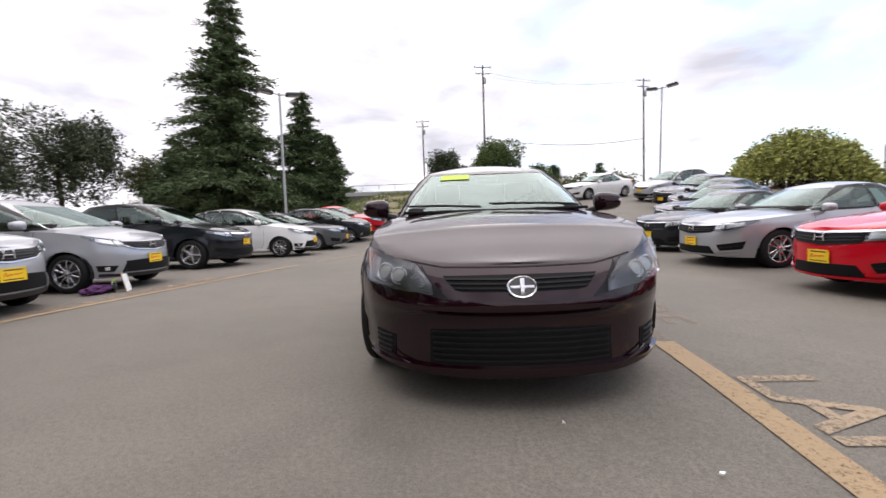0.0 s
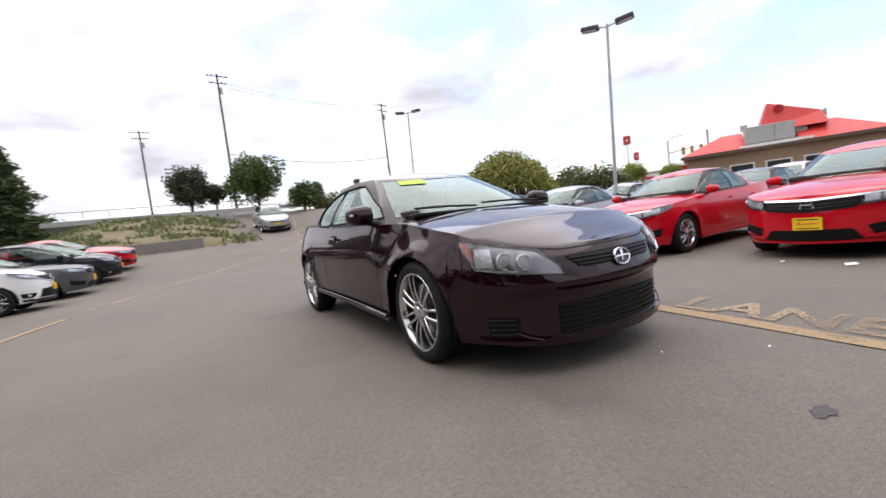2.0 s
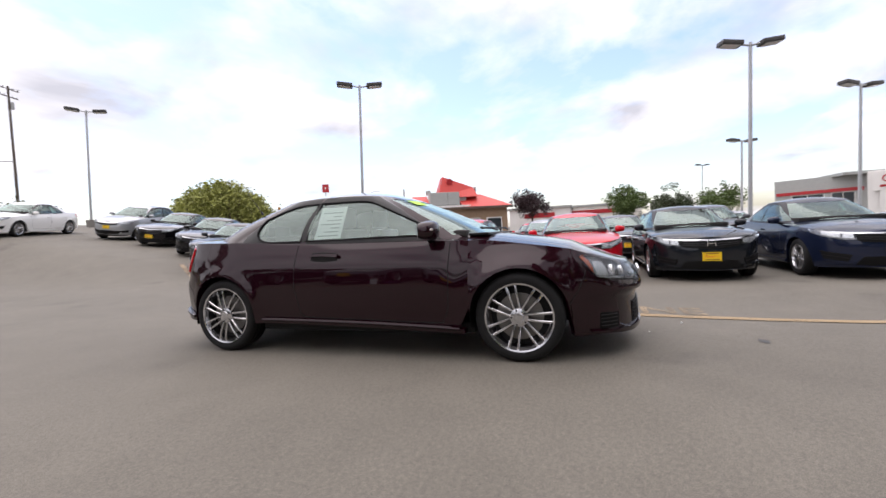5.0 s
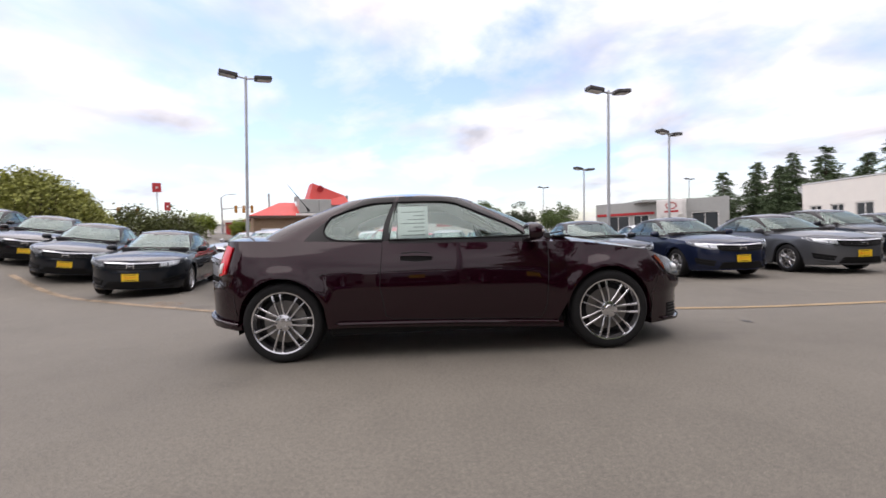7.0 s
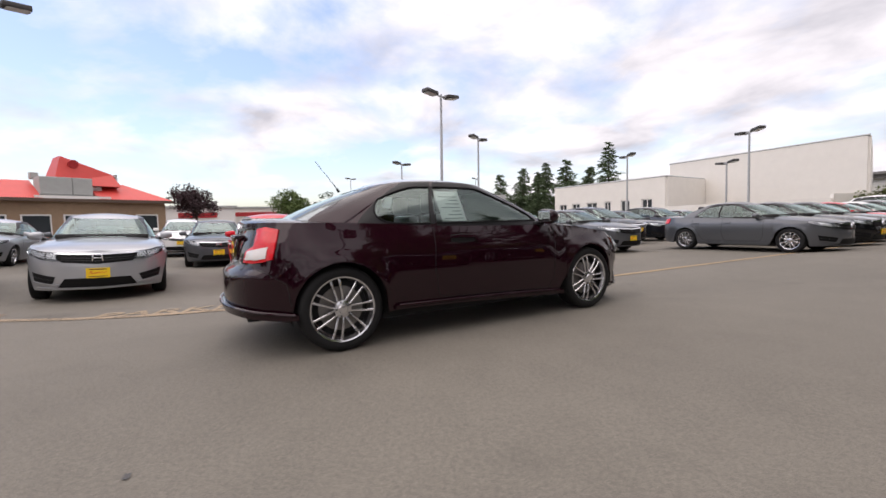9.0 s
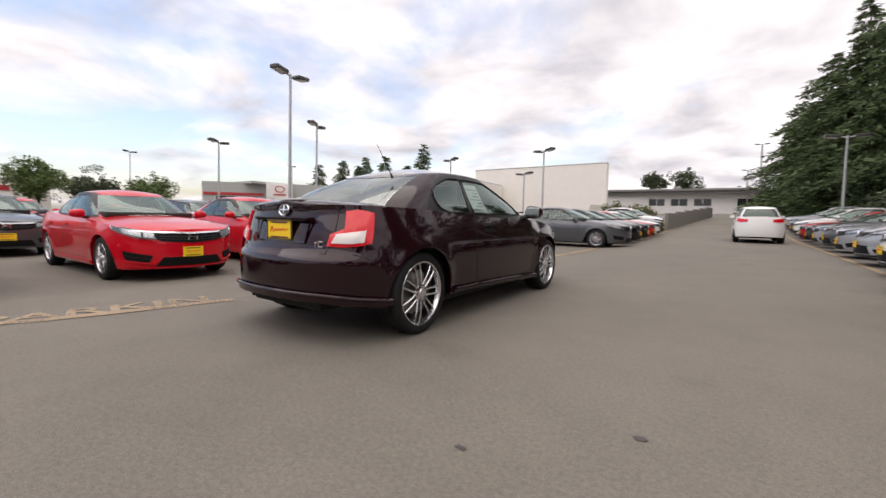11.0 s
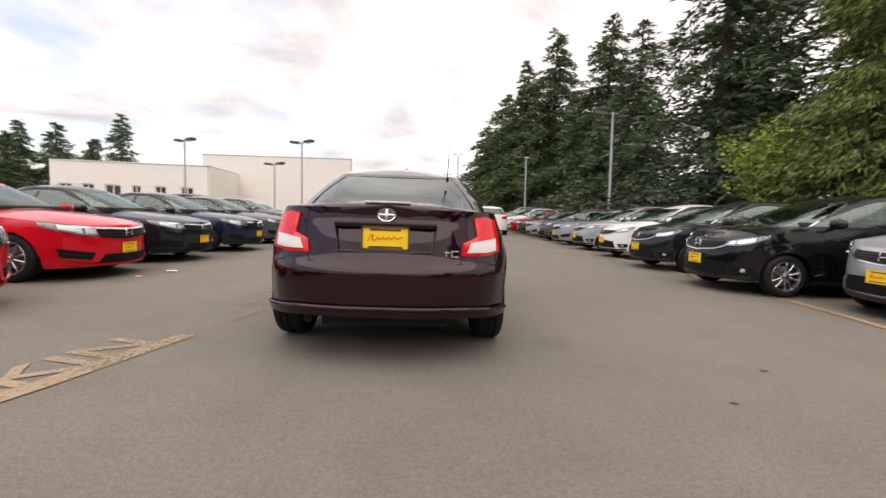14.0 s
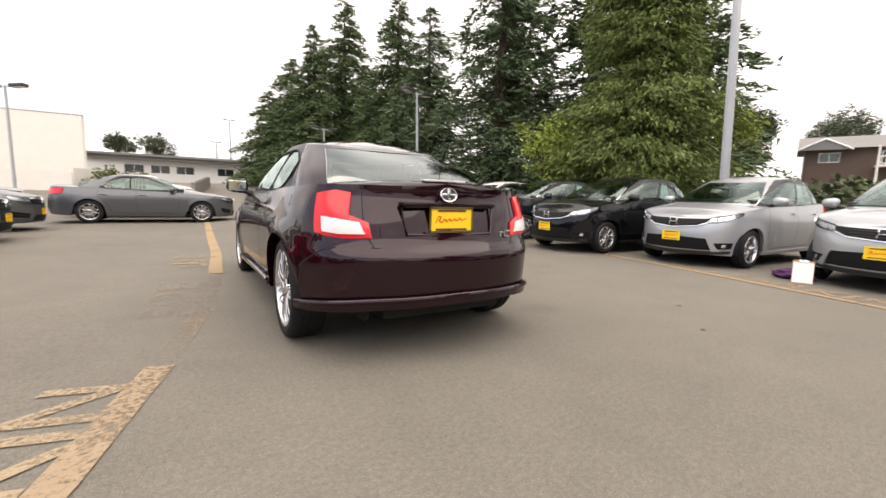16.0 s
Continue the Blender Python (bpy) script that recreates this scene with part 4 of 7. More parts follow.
            part("vent_slat", sh.patch([(0.69, z), (0.845, z + 0.002)], [(0.69, z + 0.006), (0.845, z + 0.008)], 0.010, 0.012, sg, 1), M["plastic"], car)
        bm = bmesh.new()
        add_tube(bm, [tuple(sh.surf(0.69, 0.252, 0.012, sg)), tuple(sh.surf(0.63, 0.228, 0.020, sg)), tuple(sh.surf(0.56, 0.210, 0.020, sg))], 0.006, 5)
        part("bumper_blade", bm, M["hero"], car, "", True)
        part("bumper_lip", sh.patch([(0.0, 0.182), (0.45, 0.183), (0.70, 0.192), (0.93, 0.212)], [(0.0, 0.210), (0.45, 0.209), (0.70, 0.214), (0.93, 0.226)], 0.026, 0.05, sg, 2), M["hero"], car, "", True)
        # sill strip
        part("sill", sh.patch([(A(-0.90), 0.218), (A(0.0), 0.258), (A(0.98), 0.280)], [(A(-0.90), 0.250), (A(0.0), 0.288), (A(0.98), 0.310)], 0.024, 0.05, sg, 2, 8), M["hero"], car, "", True)
        # rod added on the sill's top edge, shaped to catch a bright sky line
        part("sill_bead", tube([tuple(sh.surf(A(y), curve([(-0.9, 0.250), (0.0, 0.288), (0.98, 0.310)], y), 0.021, sg)) for y in np.linspace(-0.86, 0.95, 13)], 0.015, 10), M["hero"], car, "", True)
        # shut lines
        a0, a1 = A(-0.74), A(0.62)
        part("door_seam", sh.ribbon([(A(-0.80), 0.90), (A(-0.79), 0.75), (A(-0.77), 0.40), (A(-0.72), 0.292), (A(-0.62), 0.290), (A(0.50), 0.328), (A(0.56), 0.36), (A(0.60), 0.60), (A(0.575), 0.94)], 0.006, 0.0014, sg), M["seam"], car)
        part("bumper_seam", sh.ribbon([(A(-1.655), 0.42), (A(-1.72), 0.52), (A(-1.79), 0.66)], 0.005, 0.0014, sg), M["seam"], car)
        part("bumper_seam", sh.ribbon([(A(1.775), 0.40), (A(1.80), 0.56), (A(1.93), 0.645), (R(0.72), 0.665)], 0.005, 0.0014, sg), M["seam"], car)
        # handle
        h = empty("door_handle", Matrix())
        h.parent = car
        part("handle_cup", sh.patch([(A(0.17), 0.800), (A(0.30), 0.792), (A(0.43), 0.806)], [(A(0.19), 0.862), (A(0.30), 0.875), (A(0.42), 0.868)], 0.0016, 0.006, sg), M["seam"], h, "", True)
        part("handle_bar", sh.patch([(A(0.16), 0.822), (A(0.30), 0.832), (A(0.43), 0.832)], [(A(0.16), 0.846), (A(0.30), 0.852), (A(0.43), 0.848)], 0.034, 0.022, sg, 3), M["hero"], h, "", True)
        # mirror
        mr = empty("door_mirror", Matrix())
        mr.parent = car
        part("pod", mirror_shape((sg * 0.925, -0.655, 1.005), (0.105, 0.085, 0.072), sg), M["hero"], mr, "", True)
        part("mirror_foot", tube([(sg * 0.77, -0.63, 0.925), (sg * 0.83, -0.64, 0.945), (sg * 0.90, -0.65, 0.975)], [0.035, 0.028, 0.028], 8), M["trim"], mr, "", True)
        part("mirror_glass", box((sg * 0.925, -0.605, 1.005), (0.165, 0.006, 0.105), 0.004), M["chrome"], mr)
        part("side_repeater", box((sg * 0.99, -0.716, 1.01), (0.06, 0.02, 0.018), 0.006), M["lamp_clear"], mr)
        # tail lamp
        lo = [(R(0.505), 0.715), (R(0.635), 0.712), (R(0.66), 0.713), (R(0.76), 0.722), (R(0.86), 0.742)]
        up = [(R(0.530), 0.800), (R(0.650), 0.842), (R(0.668), 0.968), (R(0.78), 0.980), (R(0.93), 0.958)]
        tl = part("tail_light", sh.patch(lo, up, 0.012, 0.03, sg, 7, 3, 0.008), M["lamp_red"], car, "red and clear wraparound tail light", True)
        part("clear_lens", sh.patch([(R(0.545), 0.735), (R(0.70), 0.736), (R(0.80), 0.748)], [(R(0.585), 0.800), (R(0.70), 0.815), (R(0.825), 0.830)], 0.022, 0.012, sg, 3, 4, 0.003), M["lamp_clear"], tl, "clear reversing lens", True)
        part("boot_seam", sh.ribbon([(R(0.50), 0.665), (R(0.535), 0.73), (R(0.56), 0.80), (R(0.60), 0.97), (R(0.60), 1.01)], 0.006, 0.0014, sg), M["seam"], car)
        # rear lower flap
        part("rear_skirt", sh.patch([(R(0.0), 0.330), (R(0.5), 0.325), (R(0.86), 0.296), (R(1.05), 0.288)], [(R(0.0), 0.383), (R(0.5), 0.378), (R(0.86), 0.348), (R(1.05), 0.328)], 0.030, 0.07, sg, 2), M["hero"], car, "", True)
        # round rod added over the skirt, its curve gives the ledge's thin highlight
        part("skirt_bead", tube([tuple(sh.surf(R(x), curve([(0.0, 0.383), (0.5, 0.378), (0.86, 0.348), (1.05, 0.328)], x), 0.026, sg)) for x in np.linspace(0.003, 1.03, 15)], 0.014, 10), M["hero"], car, "", True)
    part("boot_seam", sh.ribbon([(R(0.52), 0.662), (R(0.2), 0.655), (R(0.0), 0.655)], 0.006, 0.0014, 1), M["seam"], car)
    part("boot_seam", sh.ribbon([(R(0.52), 0.662), (R(0.2), 0.655), (R(0.0), 0.655)], 0.006, 0.0014, -1), M["seam"], car)
    # upper grille and badge
    gr = part("grille", sh.patch([(-0.300, 0.572), (-0.26, 0.566), (0.0, 0.564), (0.26, 0.566), (0.300, 0.572)], [(-0.360, 0.634), (-0.26, 0.635), (0.0, 0.637), (0.26, 0.635), (0.360, 0.634)], 0.003, 0.02, 1, 3, 5), M["grille_black"], car, "black slatted upper grille", True)
    for k in range(3):
        z = 0.577 + 0.019 * k
        part("grille_bar", sh.patch([(-0.305 - 0.02 * k, z), (0.0, z - 0.004), (0.305 + 0.02 * k, z)], [(-0.305 - 0.02 * k, z + 0.006), (0.0, z + 0.002), (0.305 + 0.02 * k, z + 0.006)], 0.011, 0.012, 1, 1, 6), M["trim"], gr)
    for sg in (1, -1):
        part("hood_seam", sh.ribbon([(0.0, 0.668), (0.36, 0.672), (0.48, 0.690), (0.60, 0.708)], 0.006, 0.0016, sg), M["seam"], car)
    lg = part("lower_grille", sh.patch([(-0.455, 0.222), (0, 0.222), (0.455, 0.222)], [(-0.440, 0.382), (0, 0.398), (0.440, 0.382)], 0.003, 0.02, 1, 3, 8), M["grille_black"], car, "wide black lower grille with slats", True)
    for k in range(6):
        z = 0.236 + 0.027 * k
        part("grille_bar", sh.patch([(-0.43, z), (0, z + 0.002), (0.43, z)], [(-0.43, z + 0.008), (0, z + 0.010), (0.43, z + 0.008)], 0.013, 0.014, 1, 1, 7), M["trim"], lg)

    def badge(c, q, rx, rz, name):
        b = empty(name, Matrix.Translation(c) @ q)
        b.parent = car
        bm = bmesh.new()
        n = 32
        rings = []
        for (f, d) in ((1.0, 0.0), (1.0, 0.010), (0.94, 0.015), (0.84, 0.012), (0.82, 0.004)):
            rings.append([bm.verts.new((rx * f * math.cos(2 * math.pi * k / n), -d, rz * f * math.sin(2 * math.pi * k / n))) for k in range(n)])
        for a, bb in zip(rings, rings[1:]):
            for k in range(n):
                bm.faces.new((a[k], a[(k + 1) % n], bb[(k + 1) % n], bb[k]))
        part("badge_ring", bm, M["chrome"], b, "", True)
        bm = bmesh.new()
        v = [bm.verts.new((rx * 0.84 * math.cos(2 * math.pi * k / n), -0.003, rz * 0.84 * math.sin(2 * math.pi * k / n))) for k in range(n)]
        bm.faces.new(v)
        part("badge_field", bm, M["alloy_dark"], b)
        bm = box((0, -0.008, 0), (rx * 1.6, 0.010, rz * 0.30), 0.003)
        add_box(bm, (0, -0.008, 0), (rx * 0.30, 0.012, rz * 1.6), None, 0.003)
        part("badge_cross", bm, M["chrome"], b, "", True)

    badge((0, sh.surf(0, 0.585, 0.012).y, 0.585), pose(0, 0, 0, -12), 0.068, 0.050, "front_badge")
    # boot lid: raised frame round the plate
    part("plate_recess", sh.patch([(R(0.295), 0.735), (R(0), 0.735), (R(-0.0) , 0.735)], [(R(0.33), 0.895), (R(0), 0.90), (R(0), 0.90)], 0.002, 0.01, 1, 3, 6), M["hero"], car, "", True)
    ry = sh.surf(R(0.001), 0.83, 0.0).y
    part("plate_ledge", box((0, ry - 0.016, 0.912), (0.66, 0.075, 0.022), 0.008), M["hero"], car, "", True)
    part("plate_shadow_gap", box((0, ry - 0.012, 0.898), (0.62, 0.050, 0.012)), M["seam"], car)
    for sg in (1, -1):
        bm = bmesh.new()
        add_tube(bm, [(sg * 0.33, ry - 0.018, 0.905), (sg * 0.300, ry + 0.014, 0.735), (0, ry + 0.016, 0.728)], 0.009, 6)
        part("plate_surround", bm, M["hero"], car, "", True)
    yellow_plate(car, pose(0, ry + 0.018, 0.822, 0, 0, 180), frame_mat=M["plate_frame"])
    badge((0, sh.surf(R(0.001), 0.972, 0.0).y + 0.008, 0.972), pose(0, 0, 0, 0, 0, 180) @ pose(0, 0, 0, -6), 0.062, 0.046, "rear_badge")
    bm = box((0, 0, 0), (0.035, 0.008, 0.008), 0.002)
    add_box(bm, (0.006, 0, -0.012), (0.010, 0.008, 0.036), None, 0.002)
    add_box(bm, (-0.052, 0, 0.010), (0.048, 0.008, 0.009), None, 0.002)
    add_box(bm, (-0.052, 0, -0.026), (0.048, 0.008, 0.009), None, 0.002)
    add_box(bm, (-0.030, 0, -0.008), (0.010, 0.008, 0.040), None, 0.002)
    bmesh.ops.transform(bm, matrix=Matrix.Translation((-0.405, sh.surf(R(0.40), 0.735, 0.006).y, 0.738)), verts=bm.verts)
    part("model_badge", bm, M["chrome"], car, "small chrome badge", True)
    # high brake lamp and tail lip
    part("high_brake_light", box((0, 1.975, 1.058), (0.30, 0.06, 0.012), 0.004), M["lamp_clear"], car, "", True)
    # exhaust, antenna, wipers
    part("exhaust", tube([(0.52, 1.70, 0.262), (0.52, 2.00, 0.258)], [0.026, 0.028], 14), M["seam"], car, "round dark exhaust tip", True)
    part("aerial", tube([(-0.42, 1.28, 1.285), (-0.42, 1.46, 1.52)], [0.004, 0.002], 6), M["trim"], car)
    part("aerial_foot", tube([(-0.42, 1.27, 1.265), (-0.42, 1.29, 1.30)], [0.012, 0.008], 8), M["trim"], car)
    for x0, x1 in ((0.55, -0.02), (-0.10, -0.62)):
        bm = bmesh.new()
        add_tube(bm, [(x0, -1.03, 0.985), ((x0 + x1) / 2, -1.055, 1.0), (x1, -1.00, 1.005)], 0.009, 6)
        add_tube(bm, [(x0 - 0.05, -1.045, 0.99), (x1 - 0.02, -1.01, 1.010)], 0.005, 4)
        part("wiper", bm, M["trim"], car)
    part("cowl", box((0, -0.985, 0.958), (1.30, 0.16, 0.02), 0.006), M["trim"], car)
    # papers on the glass
    bm = bmesh.new()
    rows = [[bm.verts.new(hs.pt(-0.25 - 0.40 * i / 6 + 0.0, -(1 - abs(-0.25 - 0.40 * i / 6) ** 4.6) ** (1 / 4.6), t, 1, 0.008)) for t in (0.78, 0.84, 0.90)] for i in range(7)]
    for a, b in zip(rows, rows[1:]):
        for j in range(2):
            bm.faces.new((a[j], a[j + 1], b[j + 1], b[j]))
    part("windscreen_sticker", bm, M["sticker"], car, "lime year sticker at the top of the windscreen")
    sp = empty("window_sheet", Matrix())
    sp.parent = car
    bm = bmesh.new()
    q = [hs.pt((1 - abs(fy) ** 4.6) ** (1 / 4.6), fy, t, -1, -0.014) for fy, t in ((-0.17, 0.14), (0.02, 0.14), (0.02, 0.80), (-0.17, 0.80))]
    q[2].y, q[3].y = q[1].y, q[0].y
    vs = [bm.verts.new(p) for p in q]
    bm.faces.new(vs)
    part("sheet", bm, M["paper"], sp, "white price sheet taped inside the glass")
    for k in range(7):
        t0, t1 = 0.08 + 0.12 * k, 0.11 + 0.12 * k
        bm = bmesh.new()
        vs = []
        for u, t in ((0.12, t0), (0.88 - 0.2 * (k % 3), t0), (0.88 - 0.2 * (k % 3), t1), (0.12, t1)):
            p = (q[0] * (1 - u) + q[1] * u) * (1 - t) + (q[3] * (1 - u) + q[2] * u) * t
            vs.append(bm.verts.new(p + Vector((-0.003, 0, 0))))
        bm.faces.new(vs)
        part("print_line", bm, M["paper_ink"], sp)
    # interior
    add_seats(car, (0.30,), 0.68, 0.36, 0.60, "seat_cover")
    part("rear_bench", box((0, 1.12, 0.93), (1.05, 0.14, 0.22), 0.05), M["seat"], car, "", True)
    for sx in (-0.33, 0.33):
        part("headrest", box((sx, 1.16, 1.07), (0.24, 0.08, 0.13), 0.03), M["seat"], car, "", True)
    bm = bmesh.new()
    add_box(bm, (0, -0.68, 0.955), (1.30, 0.42, 0.09), None, 0.04)
    part("dashboard", bm, M["interior"], car, "", True)
    bm = bmesh.new()
    n = 28
    ring = [Vector((0.37 + 0.185 * math.cos(2 * math.pi * k / n), -0.40 + 0.075 * math.sin(2 * math.pi * k / n), 0.93 + 0.17 * math.sin(2 * math.pi * k / n))) for k in range(n + 1)]
    add_tube(bm, ring, 0.015, 6, False)
    part("steering_wheel", bm, M["interior"], car, "", True)
    part("rear_view_mirror", box((0, -0.20, 1.245), (0.22, 0.035, 0.06), 0.015), M["trim"], car, "", True)
    for ax in (-1.30, 1.40):
        for sg in (1, -1):
            build_wheel(car, sg * 0.757, ax, 0.332, 0.250, 0.225, "twin", sg)
    return car


STYLES = {
    "sedan": dict(
        shell=dict(plain=True, nv=12, yf=-2.32, yr=2.31, ym=0.0, w=0.90, nf=7.0, mf=2.2, nr=8.0, mr=2.4, axles=(-1.38, 1.32), ra=0.360, zw=0.325, sill=0.20, flare=0.014,
                   pw=[(0.15, 0.93), (0.28, 0.965), (0.42, 0.985), (0.60, 1.0), (0.74, 0.995), (0.84, 0.965), (0.94, 0.92), (1.10, 0.86)],
                   pf=[(0.15, 0.12), (0.21, 0.03), (0.34, 0.0), (0.54, 0.0), (0.64, 0.015), (0.72, 0.04), (0.80, 0.13), (0.9, 0.35)],
                   pr=[(0.15, 0.12), (0.28, 0.03), (0.42, 0.0), (0.66, 0.01), (0.80, 0.05), (0.98, 0.09), (1.06, 0.12)],
                   low=[(-2.4, 0.20), (-1.8, 0.185), (-0.9, 0.185), (0.9, 0.19), (1.8, 0.215), (2.3, 0.245)],
                   zsh=[(-2.4, 0.745), (-2.2, 0.765), (-2.0, 0.79), (-1.6, 0.835), (-1.0, 0.885), (-0.5, 0.91), (0.5, 0.945), (1.3, 0.985), (1.9, 0.995), (2.3, 0.985)],
                   zc=[(-2.4, 0.755), (-2.2, 0.80), (-2.0, 0.845), (-1.6, 0.90), (-1.1, 0.955), (-0.8, 0.97), (1.3, 1.0), (1.75, 1.045), (2.1, 1.045), (2.3, 1.02)],
                   cabin=(-0.92, 1.55)),
        house=dict(w0=0.79, w1=0.56, f0=-1.05, f1=-0.16, r0=1.88, r1=0.92, z0=0.92, z1=1.355, crown=0.06, n=3.6, wf=0.86, wr=0.82, bowf=0.05, bowr=0.10, drop=-0.03,
                   cuts=(-0.78, -0.05, -0.02, 0.50, 0.70), t0=0.08, t1=0.93),
        panes=[(-0.78, -0.05, [(-0.78, 0.10), (0.2, 0.11)], [(-0.78, 0.28), (-0.68, 0.62), (-0.57, 0.85), (-0.45, 0.88), (0.2, 0.88)]),
               (-0.02, 0.50, [(-0.02, 0.11), (0.34, 0.15), (0.50, 0.34)], [(-0.02, 0.88), (0.22, 0.85), (0.40, 0.70), (0.50, 0.42)])],
        wheel=(0.325, 0.220, 0.215, "ten"), track=0.772, mirror=(0.93, -0.62, 0.985), plate=0.44, doors=4),
    "hatch": dict(
        shell=dict(plain=True, nv=12, yf=-2.02, yr=2.03, ym=0.0, w=0.85, nf=6.0, mf=2.1, nr=8.0, mr=2.4, axles=(-1.25, 1.28), ra=0.335, zw=0.30, sill=0.21, flare=0.014,
                   pw=[(0.15, 0.93), (0.28, 0.965), (0.42, 0.985), (0.60, 1.0), (0.76, 0.995), (0.88, 0.965), (1.0, 0.93), (1.15, 0.88)],
                   pf=[(0.15, 0.12), (0.22, 0.03), (0.34, 0.0), (0.52, 0.005), (0.64, 0.03), (0.72, 0.08), (0.80, 0.20), (0.92, 0.42)],
                   pr=[(0.15, 0.10), (0.28, 0.03), (0.42, 0.0), (0.66, 0.01), (0.80, 0.03), (1.0, 0.06), (1.2, 0.10)],
                   low=[(-2.1, 0.22), (-1.7, 0.20), (-0.9, 0.195), (0.9, 0.20), (1.7, 0.22), (2.0, 0.25)],
                   zsh=[(-2.1, 0.745), (-1.95, 0.775), (-1.75, 0.82), (-1.4, 0.885), (-0.9, 0.94), (-0.4, 0.955), (0.5, 0.99), (1.3, 1.03), (1.8, 1.05), (2.05, 1.05)],
                   zc=[(-2.1, 0.76), (-1.95, 0.81), (-1.75, 0.87), (-1.4, 0.95), (-1.05, 1.01), (-0.7, 1.02), (1.2, 1.05), (1.8, 1.07), (2.05, 1.07)],
                   cabin=(-1.02, 1.75)),
        house=dict(w0=0.77, w1=0.585, f0=-1.25, f1=-0.12, r0=1.95, r1=1.46, z0=0.96, z1=1.45, crown=0.06, n=3.8, wf=0.87, wr=0.80, bowf=0.06, bowr=0.07, drop=-0.07, peak=-0.15,
                   cuts=(-0.80, -0.08, -0.05, 0.42, 0.46, 0.80), t0=0.08, t1=0.93),
        panes=[(-0.80, -0.08, [(-0.80, 0.10), (0.2, 0.10)], [(-0.80, 0.26), (-0.70, 0.58), (-0.58, 0.84), (-0.45, 0.88), (0.2, 0.88)]),
               (-0.05, 0.42, [(-0.05, 0.10), (0.42, 0.13)], [(-0.05, 0.88), (0.42, 0.86)]),
               (0.46, 0.80, [(0.46, 0.14), (0.65, 0.22), (0.80, 0.40)], [(0.46, 0.85), (0.62, 0.80), (0.80, 0.58)])],
        wheel=(0.300, 0.208, 0.185, "ten"), track=0.735, mirror=(0.90, -0.66, 1.045), plate=0.47, doors=4),
    "suv": dict(
        shell=dict(plain=True, nv=12, yf=-2.15, yr=2.15, ym=0.0, w=0.89, nf=7.0, mf=2.2, nr=8.0, mr=2.4, axles=(-1.30, 1.31), ra=0.375, zw=0.335, sill=0.25, flare=0.02,
                   pw=[(0.15, 0.92), (0.28, 0.965), (0.42, 0.985), (0.64, 1.0), (0.80, 0.995), (0.94, 0.965), (1.06, 0.93), (1.2, 0.88)],
                   pf=[(0.15, 0.14), (0.24, 0.03), (0.38, 0.0), (0.60, 0.0), (0.74, 0.03), (0.82, 0.08), (0.90, 0.18), (1.0, 0.40)],
                   pr=[(0.15, 0.12), (0.28, 0.03), (0.45, 0.0), (0.70, 0.01), (0.9, 0.04), (1.1, 0.08), (1.25, 0.12)],
                   low=[(-2.2, 0.26), (-1.7, 0.24), (-0.9, 0.235), (0.9, 0.24), (1.7, 0.26), (2.2, 0.29)],
                   zsh=[(-2.2, 0.80), (-2.0, 0.84), (-1.8, 0.885), (-1.4, 0.945), (-0.9, 1.0), (-0.4, 1.03), (0.5, 1.07), (1.4, 1.11), (2.15, 1.12)],
                   zc=[(-2.2, 0.83), (-2.0, 0.88), (-1.8, 0.94), (-1.4, 1.01), (-1.05, 1.06), (-0.7, 1.08), (1.2, 1.1), (2.15, 1.13)],
                   cabin=(-1.0, 1.85)),
        house=dict(w0=0.80, w1=0.60, f0=-1.15, f1=-0.20, r0=2.05, r1=1.42, z0=1.03, z1=1.53, crown=0.055, n=4.0, wf=0.88, wr=0.80, bowf=0.05, bowr=0.05, drop=-0.05,
                   cuts=(-0.80, -0.08, -0.05, 0.46, 0.50, 0.78), t0=0.08, t1=0.93),
        panes=[(-0.80, -0.08, [(-0.80, 0.10), (0.2, 0.10)], [(-0.80, 0.28), (-0.70, 0.60), (-0.58, 0.85), (-0.45, 0.88), (0.2, 0.88)]),
               (-0.05, 0.46, [(-0.05, 0.10), (0.46, 0.16)], [(-0.05, 0.88), (0.46, 0.82)]),
               (0.50, 0.78, [(0.50, 0.18), (0.78, 0.42)], [(0.50, 0.80), (0.78, 0.56)])],
        wheel=(0.338, 0.222, 0.215, "five"), track=0.775, mirror=(0.94, -0.62, 1.12), plate=0.58, doors=4),
}
GREY = {"sedan": "four-door sedan", "hatch": "five-door hatchback", "suv": "crossover SUV"}


